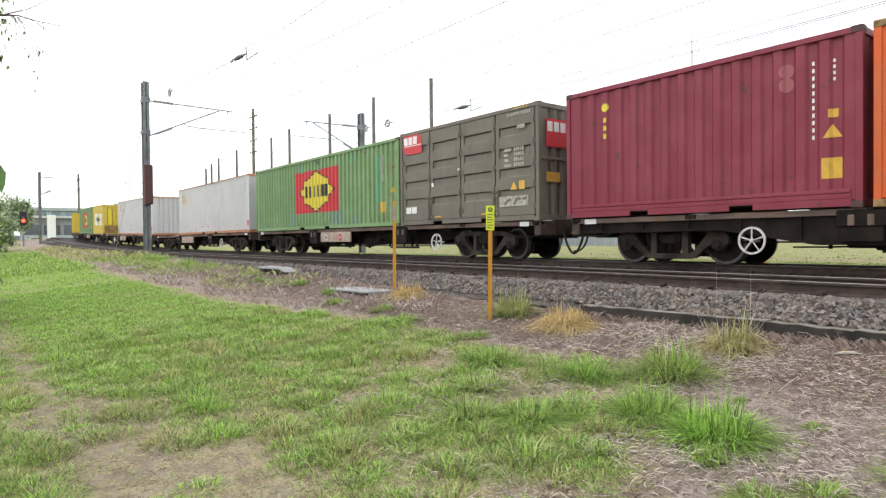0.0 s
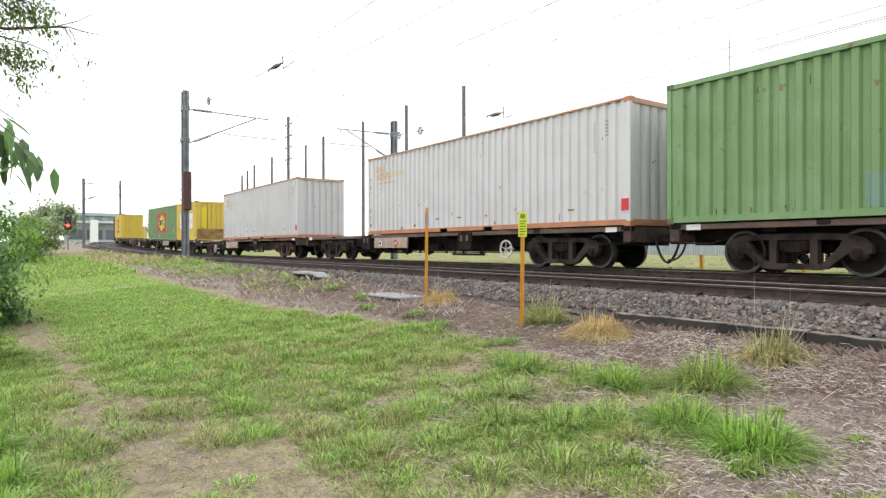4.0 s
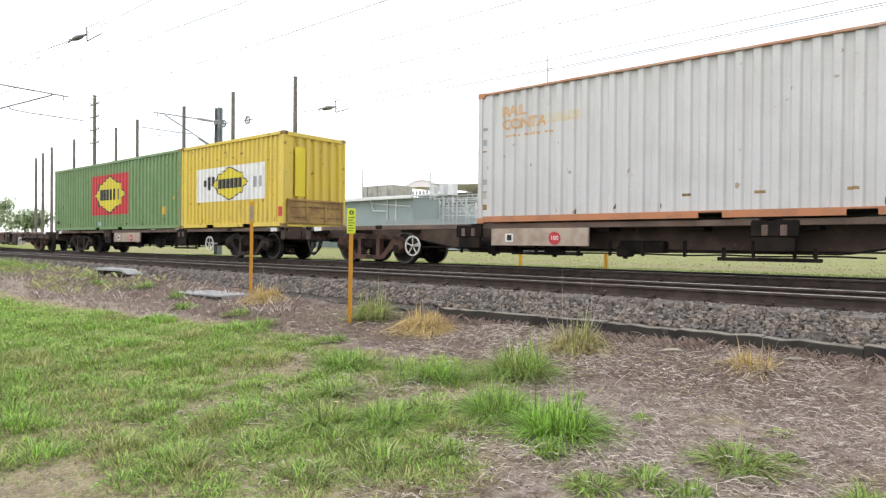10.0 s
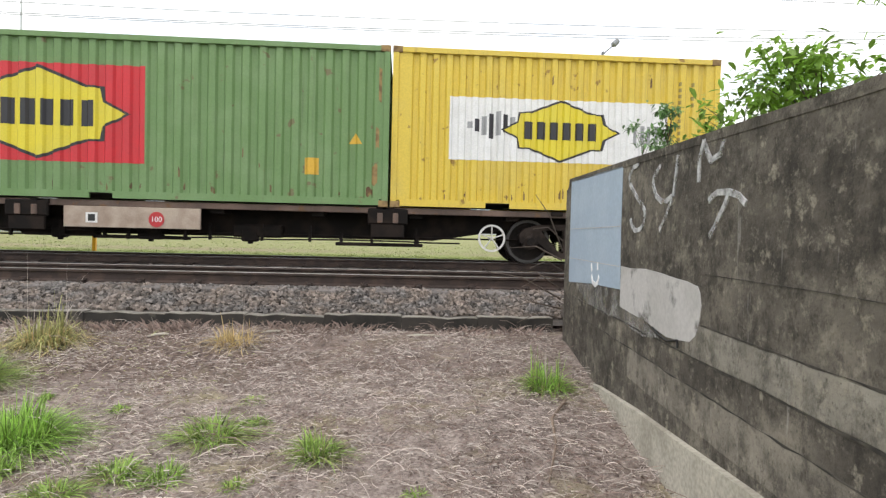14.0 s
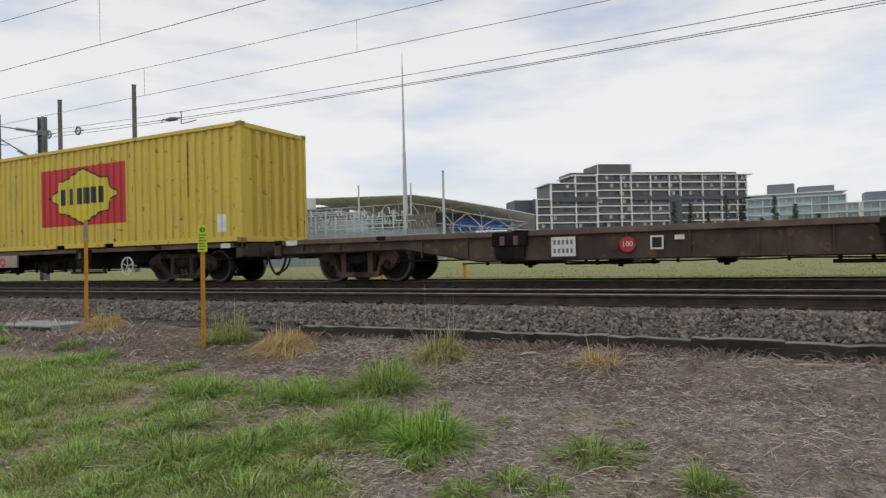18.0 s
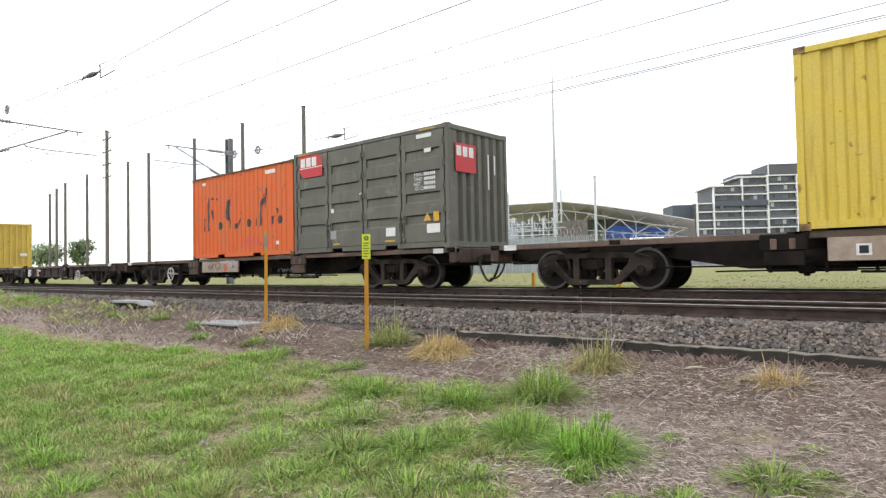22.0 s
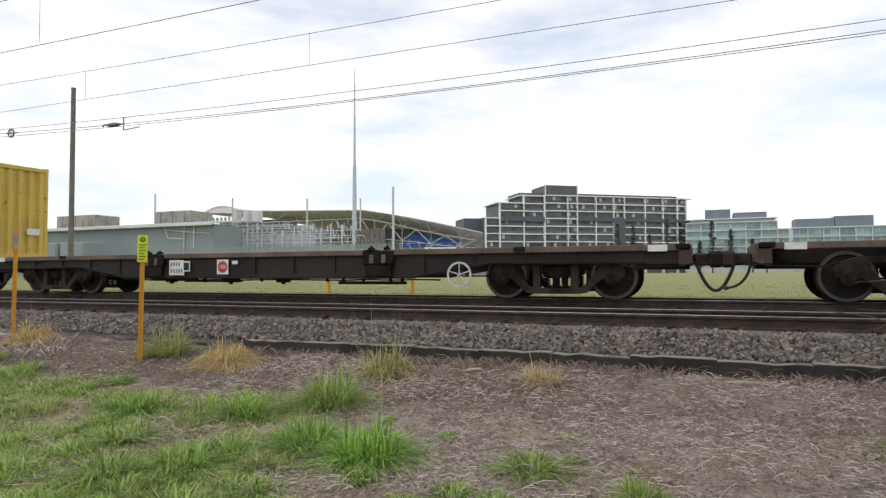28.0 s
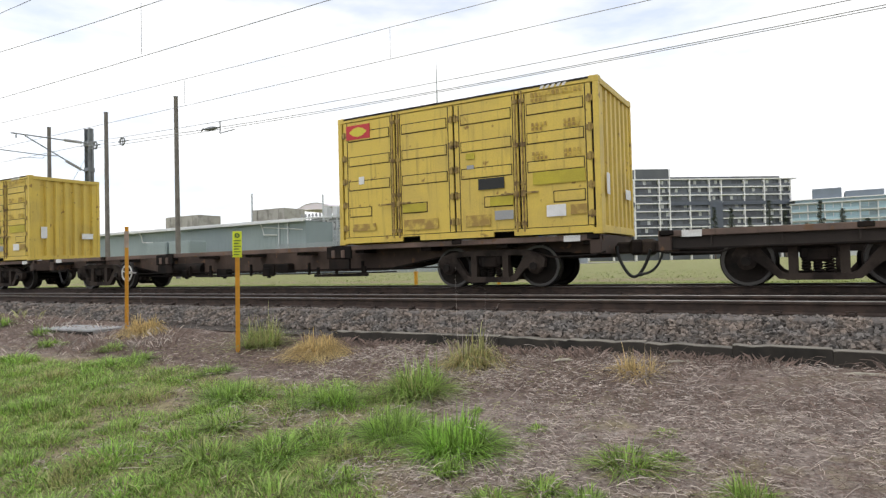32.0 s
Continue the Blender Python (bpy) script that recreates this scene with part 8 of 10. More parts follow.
lawn_blades(1500, -45.0, 14.0, 20.0, 34.0, 0.045, 0.022, 19, "rough tan-green grass in the field beyond the tracks", M_FIELD, 0.2, 0.2, 4)
lawn_blades(5000, -30.0, 8.0, 14.4, 17.0, 0.035, 0.010, 18, "short green grass beyond the tracks", M_FIELD, 0.14, 0.3, 6)
lawn_blades(5000, -55.0, -24.0, -1.5, 6.6, 0.13, 0.016, 14, "rough grass farther along the line", M_GRASS, 0.2, 0.45, 6)


def dead_growth(count, x0, x1, y0, y1, h, width, seed, mat_, label):
    """Standing dead stalks in loose clumps on the bare strip beside the track."""
    rng = random.Random(seed)
    v, f = [], []
    for _ in range(count):
        x, y = rng.uniform(x0, x1), rng.uniform(y0, y1)
        if lawn_share(x, y) > 0.34 or noise.noise(Vector((x * 1.1, y * 1.6, 5.0))) + 0.25 * rng.random() < 0.0:
            continue
        for _ in range(8):
            a, r = rng.uniform(0, 6.283), abs(rng.gauss(0, 0.12))
            bx, by = x + r * math.cos(a), y + r * math.sin(a)
            z, hh = ground(bx, by) - 0.01, h * rng.uniform(0.25, 1.2)
            out = hh * rng.uniform(0.2, 1.3)
            c, s_ = math.cos(a), math.sin(a)
            n = len(v)
            v += [(bx - s_ * -width, by - c * width, z), (bx + s_ * -width, by + c * width, z), (bx + c * out * 0.4, by + s_ * out * 0.4, z + hh * 0.7), (bx + c * out, by + s_ * out, z + hh)]
            f += [(n, n + 1, n + 2), (n + 1, n + 3, n + 2)]
    sh = Shape()
    sh.v, sh.f, sh.smooth = v, f, [False] * len(f)
    return tagged(part("dead_growth", sh, mat_), label, "dead grass", "", "stuff")


dead_growth(1100, -26.0, -7.5, 3.8, 6.7, 0.085, 0.004, 71, M_DEADV, "brown dead growth on the strip beside the track")
dead_growth(500, -26.0, -7.5, 3.8, 6.7, 0.11, 0.003, 72, M_STRAW, "pale dead stalks on the strip beside the track")
dead_growth(420, -32.0, -12.5, 4.6, 6.7, 0.17, 0.0028, 75, M_DRYG, "tall tan grass on the strip beside the track")
dead_growth(420, -32.0, -18.5, 4.4, 6.7, 0.15, 0.0034, 76, M_GRASS, "tall green grass on the strip beside the track")
dead_growth(420, -60.0, -28.0, 3.5, 6.8, 0.26, 0.006, 77, M_GRASS3, "rough yellow-green grass beside the far mast")
dead_growth(330, -6.2, 1.7, 6.6, 6.9, 0.10, 0.0025, 74, M_DEADV, "brown dead stalks standing along the kerb")
dead_growth(260, -7.5, 1.6, 5.0, 6.85, 0.06, 0.0025, 73, M_DEADV, "sparse brown dead growth along the kerb")


def litter(count, x0, x1, y0, y1, long, mat_, seed, label, keep):
    """Dead stems lying on bare soil."""
    rng = random.Random(seed)
    v, f = [], []
    for _ in range(count):
        x, y = rng.uniform(x0, x1), rng.uniform(y0, y1)
        if lawn_share(x, y) > keep + 0.3 * rng.random():
            continue
        if noise.noise(Vector((x * 1.7, y * 1.7, seed * 0.37))) + 0.6 * noise.noise(Vector((x * 4.6, y * 4.6, seed))) < rng.uniform(-0.55, 0.35):
            continue
        a, ln = rng.uniform(0, 6.283), long * rng.uniform(0.3, 1.3)
        z = ground(x, y)
        w_ = rng.uniform(0.0007, 0.0022)
        tilt = rng.uniform(0, 0.15) if rng.random() < 0.5 else rng.uniform(0.15, 1.1)
        z += rng.uniform(-0.004, 0.030)
        bend = rng.gauss(0, 0.5)
        px_, py_, n = x, y, len(v)
        for k in range(4):
            c, s_ = math.cos(a + bend * k / 3), math.sin(a + bend * k / 3)
            v += [(px_ + s_ * w_, py_ - c * w_, z), (px_, py_, z + 1.8 * w_), (px_ - s_ * w_, py_ + c * w_, z)]
            px_, py_, z = px_ + c * ln / 3, py_ + s_ * ln / 3, z + tilt * ln / 3 * (1.0 - 0.5 * k)
        for k in (0, 3, 6):
            f += [(n + k, n + k + 1, n + k + 4, n + k + 3), (n + k + 1, n + k + 2, n + k + 5, n + k + 4)]
    sh = Shape()
    sh.v, sh.f, sh.smooth = v, f, [False] * len(f)
    return tagged(part("dead_stems", sh, mat_), label, "plant litter", "", "stuff")


litter(36000, -4.6, 1.9, 2.0, 6.95, 0.060, M_STRAW, 21, "pale dead stems scattered over bare soil", 0.45)
litter(24000, -4.6, 1.9, 2.0, 6.95, 0.050, M_STRAWD, 22, "dark dead stems scattered over bare soil", 0.5)
litter(5000, -7.5, -1.0, 0.4, 6.95, 0.06, M_DRYG, 26, "pale dead stems between the tussocks", 0.9)
litter(6000, -7.5, -1.0, 0.4, 6.95, 0.06, M_STRAWD, 27, "dark dead stems between the tussocks", 0.9)
litter(6000, -20.0, -4.5, 4.0, 6.95, 0.14, M_STRAWD, 23, "dark litter along the track edge", 0.5)
litter(4000, -20.0, -4.5, 4.0, 6.95, 0.14, M_STRAW, 24, "pale litter along the track edge", 0.5)
litter(2200, -4.2, 2.0, 2.2, 7.0, 0.19, M_STRAW, 25, "long pale stalks lying over the mulch", 0.4)
litter(1500, -1.5, 2.0, 2.4, 6.9, 0.24, M_DEADV, 28, "long brown stalks lying over the mulch", 0.4)


def chips(count, x0, x1, y0, y1, size, mat_, seed, label):
    """Curled flakes of bark and dead leaves lying on the soil."""
    rng = random.Random(seed)
    v, f = [], []
    for _ in range(count):
        x, y = rng.uniform(x0, x1), rng.uniform(y0, y1)
        if lawn_share(x, y) > 0.55:
            continue
        a, ln, w_ = rng.uniform(0, 6.283), size * rng.uniform(0.5, 1.6), size * rng.uniform(0.15, 0.4)
        c, s_ = math.cos(a), math.sin(a)
        z, lift, tip = ground(x, y) + rng.uniform(0.004, 0.022), rng.uniform(0.002, 0.012), rng.gauss(0, 0.25) * ln
        n = len(v)
        for q, b, up in ((-0.5, 0.5, 0.0), (-0.5, -0.5, 0.0), (0.0, 1.0, lift), (0.0, -1.0, lift * 0.6), (0.5, 0.3, tip * 0.4), (0.5, -0.3, tip * 0.4)):
            v.append((x + c * q * ln - s_ * b * w_, y + s_ * q * ln + c * b * w_, z + up))
        f += [(n, n + 1, n + 3, n + 2), (n + 2, n + 3, n + 5, n + 4)]
    sh = Shape()
    sh.v, sh.f, sh.smooth = v, f, [False] * len(f)
    return tagged(part("bark_flakes", sh, mat_), label, "plant litter", "", "stuff")


def clods(count, x0, x1, y0, y1, size, mat_, seed, label):
    """Crumbs of earth lying on the bare soil."""
    rng = random.Random(seed)
    v, f = [], []
    for _ in range(count):
        x, y = rng.uniform(x0, x1), rng.uniform(y0, y1)
        if lawn_share(x, y) > 0.5 or noise.noise(Vector((x * 1.3, y * 1.3, 21.0))) < rng.uniform(-0.3, 0.4):
            continue
        r, z, a = size * rng.uniform(0.35, 1.3), ground(x, y), rng.uniform(0, 6.283)
        n = len(v)
        v += [(x + r * rng.uniform(0.7, 1.2) * math.cos(a + 1.2566 * k), y + r * rng.uniform(0.6, 1.1) * math.sin(a + 1.2566 * k), z - 0.004) for k in range(5)]
        v += [(x + 0.55 * r * rng.uniform(0.6, 1.2) * math.cos(a + 1.2566 * k), y + 0.55 * r * rng.uniform(0.6, 1.2) * math.sin(a + 1.2566 * k), z + r * rng.uniform(0.35, 0.75)) for k in range(5)]
        f += [(n + k, n + (k + 1) % 5, n + 5 + (k + 1) % 5, n + 5 + k) for k in range(5)] + [(n + 5, n + 6, n + 7, n + 8, n + 9)]
    sh = Shape()
    sh.v, sh.f, sh.smooth = v, f, [False] * len(f)
    return tagged(part("earth_crumbs", sh, mat_), label, "soil", "", "stuff")


clods(5200, -7.0, 1.9, 2.0, 6.9, 0.017, M_CLOD, 91, "brown crumbs of earth on the bare soil")
chips(2600, -7.0, 1.9, 2.0, 6.95, 0.028, M_STRAWD, 81, "dark curled leaves and bark on the soil")
chips(420, -7.0, 1.9, 3.0, 6.95, 0.034, M_FLAKE, 82, "pale bark flakes on the soil")
for k, (x, y, ln, a, words) in enumerate(((-1.0, 6.65, 0.34, 10, "pale bark strip by the kerb"), (0.55, 6.5, 0.4, -12, "pale bark strip on the soil"), (-2.1, 6.4, 0.2, 30, "small pale bark strip"))):
    z = ground(x, y)
    bt = part("bark_strip", Shape().slab([(-ln / 2, 0.0), (-ln / 4, 0.022), (ln / 4, 0.028), (ln / 2, 0.008), (ln / 4, 0.012), (-ln / 4, 0.006)][::-1], -0.022, 0.022), M_PLINTH, None, "", pose(x, y, z + 0.004, 0, 0, a))
    tagged(bt, words, "bark", "bark strips")
br = thing("fallen_branch", "thin bare branch leaning against the wall", "branch", m=pose(0, 0, 0))
part("stem", Shape().path([(1.55, 4.6, ground(1.55, 4.6) + 0.02), (1.35, 4.2, ground(1.35, 4.2) + 0.03), (1.28, 3.8, ground(1.28, 3.8) + 0.02), (1.12, 3.3, ground(1.12, 3.3) + 0.015)], [0.012, 0.010, 0.009, 0.005], 6), M_STALK, br)
tw = Shape()
rng_t = random.Random(8)
for k in range(9):
    p = Vector((1.95, 6.35, -0.3 + 0.1 * k))
    q = p + Vector((-rng_t.uniform(0.3, 0.9), rng_t.uniform(-0.5, 0.1), rng_t.uniform(-0.15, 0.55)))
    tw.path([p, p.lerp(q, 0.5) + Vector((0, 0, 0.08)), q], [0.009, 0.006, 0.003], 5)
part("twig_spray", tw, M_BARK, br)


def leaf_cloud(points, rng, size, droop=0.3, long=2.2, fold=0.2):
    """Folded pointed leaves at the given points."""
    v, f = [], []
    for p in points:
        a, e = rng.uniform(0, 6.283), rng.uniform(-1.0, 0.6) - droop
        d = Vector((math.cos(a) * math.cos(e), math.sin(a) * math.cos(e), math.sin(e)))
        s = d.cross(Vector((0, 0, 1)))
        s = s.normalized() if s.length > 1e-3 else Vector((1, 0, 0))
        n_ = s.cross(d)
        ln = size * rng.uniform(0.6, 1.25)
        w_ = ln / long / 2
        k = len(v)
        p = Vector(p)
        curl = -n_ * ln * rng.uniform(0.0, 0.18)
        v += [p, p + d * ln * 0.30 + s * w_ + n_ * w_ * fold, p + d * ln * 0.30, p + d * ln * 0.30 - s * w_ + n_ * w_ * fold,
              p + d * ln * 0.68 + s * w_ * 0.75 + n_ * w_ * fold + curl * 0.4, p + d * ln * 0.68 + curl * 0.4, p + d * ln * 0.68 - s * w_ * 0.75 + n_ * w_ * fold + curl * 0.4, p + d * ln + curl]
        f += [(k, k + 1, k + 2), (k, k + 2, k + 3), (k + 2, k + 1, k + 4, k + 5), (k + 3, k + 2, k + 5, k + 6), (k + 5, k + 4, k + 7), (k + 6, k + 5, k + 7)]
    sh = Shape()
    sh.v, sh.f, sh.smooth = [tuple(q) for q in v], f, [False] * len(f)
    return sh


def tree(name, x, y, height, crown_r, label, seed, leaf, leaf_size, leaves, mat_, trunk_r=0.14, crown_low=0.35, clumps=26, long=2.2, flat_crown=0.8, category="tree", z=None):
    """A tapered trunk with limbs, and a crown of leaf clumps with gaps."""
    rng = random.Random(seed)
    z = ground(x, y) if z is None else z
    t = thing(name, label, category, m=pose(x, y, z))
    tr = Shape()
    top = Vector((rng.uniform(-0.2, 0.2), rng.uniform(-0.2, 0.2), height * 0.75))
    trunk = [Vector((0, 0, -0.2)), Vector((0.03, 0.02, height * 0.2)), Vector((top.x * 0.5, top.y * 0.5, height * 0.45)), top]
    tr.path(trunk, [trunk_r * 1.2, trunk_r, trunk_r * 0.7, trunk_r * 0.25], 9)
    pts = []
    for k in range(clumps):
        a = rng.uniform(0, 6.283)
        h = height * (crown_low + (1 - crown_low) * rng.random())
        r = crown_r * math.sqrt(rng.random()) * (1.0 - 0.55 * abs((h / height - 0.6) / 0.5) ** 2 * flat_crown)
        c = Vector((r * math.cos(a), r * math.sin(a), h))
        b = trunk[1].lerp(top, min(1, max(0.05, h / height - 0.25)))
        tr.path([b, b.lerp(c, 0.55) + Vector((0, 0, 0.08 * height * rng.random())), c], [trunk_r * 0.32, trunk_r * 0.18, trunk_r * 0.06], 5)
        cr = crown_r * rng.uniform(0.18, 0.34)
        for _ in range(leaves // clumps):
            pts.append(c + Vector((rng.gauss(0, cr), rng.gauss(0, cr), rng.gauss(0, cr * 0.75))) * 0.8)
    part("trunk", tr, M_BARK, t)
    part("crown", leaf_cloud(pts, rng, leaf_size, 0.2, long), mat_, t)
    return t


tree("bush", -13.4, -0.98, 2.2, 1.25, "dense dark green bush at the edge of the lawn", 31, None, 0.12, 15000, M_LEAFD, 0.05, 0.04, 120, 2.1, 0.3, "bush")
tree("bush", -15.9, -0.9, 2.2, 1.3, "light green bush behind a darker one", 32, None, 0.12, 2600, M_LEAF2, 0.05, 0.06, 40, 2.6, 0.3, "bush")
tree("bush", -9.5, -0.72, 1.55, 0.66, "bright green leafy bush beside a darker one", 33, None, 0.15, 2600, M_LEAF2, 0.05, 0.05, 46, 2.6, 0.3, "bush")
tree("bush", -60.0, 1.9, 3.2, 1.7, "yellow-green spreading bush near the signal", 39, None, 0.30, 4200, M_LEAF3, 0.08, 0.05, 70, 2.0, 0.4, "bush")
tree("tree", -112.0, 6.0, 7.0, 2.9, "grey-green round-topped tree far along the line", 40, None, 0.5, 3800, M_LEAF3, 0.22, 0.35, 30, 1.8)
tree("bush", -46.0, 0.4, 2.8, 1.5, "yellow-green round bush far along the lawn", 37, None, 0.3, 1500, M_LEAF2, 0.08, 0.05, 34, 2.0, 0.4, "bush")
tree("bush", 2.95, 3.85, 1.12, 0.48, "bright green leafy shrub growing behind the wall", 34, None, 0.085, 3400, M_LEAF2, 0.03, 0.2, 60, 2.2, 0.4, "bush", 0.62)
tree("bush", 2.72, 4.35, 0.86, 0.32, "lower leafy shrub beside a taller one behind the wall", 44, None, 0.075, 1100, M_LEAF2, 0.02, 0.2, 40, 2.3, 0.4, "bush", 0.70)
tree("bush", 2.45, 4.98, 0.62, 0.14, "small leafy sapling behind the wall", 35, None, 0.055, 420, M_LEAFD, 0.012, 0.45, 14, 2.4, 0.4, "bush", 1.0)
tree("bush", 2.42, 5.58, 0.60, 0.13, "thin sapling behind the wall's end", 38, None, 0.055, 130, M_LEAFD, 0.010, 0.62, 6, 2.4, 0.4, "bush", 1.0)
tree("bush", 3.5, 2.7, 2.6, 0.8, "leafy shrub behind the concrete wall", 36, None, 0.10, 3400, M_LEAF2, 0.05, 0.45, 30, 2.6, 0.4, "bush")
hb = thing("overhanging_branch", "leafy branch reaching over the wall's top", "branch", m=pose(0, 0, 0))
rng_h = random.Random(17)
hp_pts = []
hl_ = Shape().path([(4.2, 3.4, 0.4), (3.9, 3.5, 1.7), (3.5, 3.8, 2.2), (3.15, 4.1, 2.26)], [0.03, 0.022, 0.014, 0.004], 6)
for k in range(6):
    b = Vector((3.7 - 0.09 * k, 3.65 + 0.08 * k, 2.08 + 0.03 * k))
    e = b + Vector((rng_h.uniform(-0.35, 0.1), rng_h.uniform(-0.3, 0.2), rng_h.uniform(-0.08, 0.12)))
    hl_.path([b, b.lerp(e, 0.5) + Vector((0, 0, 0.03)), e], [0.006, 0.004, 0.002], 5)
    hp_pts += [b.lerp(e, rng_h.uniform(0.2, 1.0)) + Vector((rng_h.gauss(0, 0.03), rng_h.gauss(0, 0.03), rng_h.gauss(0, 0.02))) for _ in range(16)]
part("stem", hl_, M_BARK, hb)
part("leaf_spray", leaf_cloud(hp_pts, rng_h, 0.09, 0.2, 3.2), M_LEAF2, hb)

# overhanging tree whose trunk stands out of the lawn
ot = thing("overhanging_tree", "tree with drooping pointed leaves over the lawn", "tree", m=pose(0, 0, 0))
lim = Shape().path([(-6.0, -2.4, -1.4), (-5.9, -2.2, 1.0), (-5.6, -1.8, 2.8), (-5.4, -1.2, 4.4)], [0.2, 0.17, 0.13, 0.06], 10)
rng_o = random.Random(41)
leaf_pts, near_pts = [], []
for k in range(16):
    b = Vector((-5.6, -1.7, rng_o.uniform(2.2, 3.4)))
    e = Vector((-6.6 + rng_o.uniform(-0.4, 0.4), rng_o.uniform(-0.5, 0.30), rng_o.uniform(1.95, 3.2)))
    m_ = b.lerp(e, 0.5) + Vector((0, 0, 0.2))
    lim.path([b, m_, e], [0.03, 0.016, 0.005], 6)
    for _ in range(4):
        q = e + Vector((rng_o.uniform(-0.2, 0.2), rng_o.uniform(0.05, 0.25), rng_o.uniform(-0.3, 0.2)))
        lim.path([e.lerp(m_, rng_o.uniform(0, 0.5)), e.lerp(q, 0.6), q], [0.007, 0.004, 0.002], 5)
        leaf_pts += [e.lerp(q, rng_o.random()) + Vector((rng_o.gauss(0, 0.06), rng_o.gauss(0, 0.05), rng_o.gauss(0, 0.06))) for _ in range(26)]
    for _ in range(70):
        leaf_pts.append(b.lerp(e, rng_o.uniform(0.5, 1.0)) + Vector((rng_o.gauss(0, 0.12), rng_o.gauss(0, 0.08), rng_o.gauss(0, 0.10))))
lim.path([(-5.7, -1.9, 2.3), (-6.2, -0.9, 2.36), (-6.5, 0.0, 2.42), (-6.5, 0.36, 2.51), (-6.5, 0.47, 2.53), (-6.5, 0.61, 2.51), (-6.5, 0.97, 2.50)], [0.035, 0.022, 0.014, 0.010, 0.006, 0.004, 0.0012], 6)
lim.path([(-6.5, 0.36, 2.51), (-6.48, 0.55, 2.60), (-6.45, 0.74, 2.74)], [0.006, 0.004, 0.0012], 5)
lim.path([(-6.3, -0.6, 2.38), (-6.5, 0.0, 2.34), (-6.5, 0.20, 2.31), (-6.5, 0.37, 2.25), (-6.5, 0.44, 2.06)], [0.012, 0.008, 0.005, 0.003, 0.0012], 5)
for k in range(22):
    b = Vector((-6.5, rng_o.uniform(0.20, 0.68), 0))
    b.z = float(np.interp(b.y, [0.2, 0.36, 0.5, 0.7], [2.46, 2.51, 2.52, 2.51])) if k % 3 else 2.28
    e = b + Vector((rng_o.uniform(-0.1, 0.1), rng_o.uniform(0.0, 0.16), -rng_o.uniform(0.10, 0.34)))
    lim.path([b, b.lerp(e, 0.5) + Vector((0, 0.03, 0.02)), e], [0.0028, 0.002, 0.001], 4)
    if k % 2:
        leaf_pts += [e + Vector((rng_o.gauss(0, 0.02), rng_o.gauss(0, 0.02), rng_o.gauss(0, 0.02))) for _ in range(2)]
for cy, cz, n, sp in ((0.26, 2.60, 150, 0.075), (0.06, 2.55, 150, 0.085), (0.03, 2.24, 150, 0.08), (0.18, 2.16, 120, 0.065), (0.12, 1.98, 70, 0.06), (0.30, 2.46, 70, 0.05)):
    leaf_pts += [Vector((-6.5 + rng_o.gauss(0, 0.12), cy + rng_o.gauss(0, sp), cz + rng_o.gauss(0, sp * 0.8))) for _ in range(n)]
for k in range(10):
    b = Vector((-3.15, -0.42, 1.22))
    e = Vector((-2.95 + rng_o.uniform(-0.15, 0.15), rng_o.uniform(-0.12, 0.14), rng_o.uniform(0.84, 1.12)))
    lim.path([b, b.lerp(e, 0.5) + Vector((0, 0, 0.08)), e], [0.008, 0.005, 0.002], 6)
    for _ in range(13):
        near_pts.append(b.lerp(e, rng_o.uniform(0.55, 1.0)) + Vector((rng_o.gauss(0, 0.025), rng_o.gauss(0, 0.025), rng_o.gauss(0, 0.02))))
lim.path([(-3.6, -0.75, 1.55), (-3.3, -0.55, 1.4), (-3.15, -0.42, 1.22)], [0.012, 0.01, 0.008], 6)
lim.path([(-5.75, -2.0, 1.8), (-4.7, -1.5, 1.9), (-3.6, -0.75, 1.55)], [0.06, 0.035, 0.012], 7)
part("branchwork", lim, M_BARK, ot)
part("upper_foliage", leaf_cloud(leaf_pts, rng_o, 0.048, 0.5, 2.6), M_LEAF, ot, "small green leaves against the sky")
part("drooping_foliage", leaf_cloud(near_pts, rng_o, 0.12, 1.0, 3.3), M_LEAFD, ot, "long pointed drooping leaves")

# white rail of a gate post at the camera's side
gp = thing("bent_pipe", "bent white pipe with a dark cable", "pipe", m=pose(0, 0, 0))
part("pipe", Shape().path([(-2.3, -0.08, -1.1), (-2.3, -0.06, -0.45), (-2.33, -0.09, -0.12), (-2.4, -0.2, 0.1)], 0.045, 12), M_PIPE, gp)
part("cable_tie", Shape().path([(-2.25, -0.0, -0.45), (-2.24, 0.02, -0.38), (-2.28, -0.05, -0.3)], 0.006, 6), BLACK, gp)

# distant trees
for k, (x, y, h, r, words) in enumerate(((-125, 7, 7.0, 2.4, "distant grey-green roadside tree"), (-121, 22.5, 5.6, 2.0, "distant tree with an open crown"), (-128, 33.3, 6.2, 3.4, "distant broad tree behind the curve"), (-95, -8, 5, 3.5, "yellow-green roundish tree far along the lawn"), (-70, -6, 4.2, 3.0, "light green shrub far along the lawn"),
                                        (-113, 39.8, 4.9, 1.6, "distant round-topped tree beyond the poles"), (-113, 33.5, 4.2, 3.0, "distant low tree beyond the poles"))):
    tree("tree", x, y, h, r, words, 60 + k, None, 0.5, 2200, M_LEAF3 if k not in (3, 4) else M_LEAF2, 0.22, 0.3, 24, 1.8)
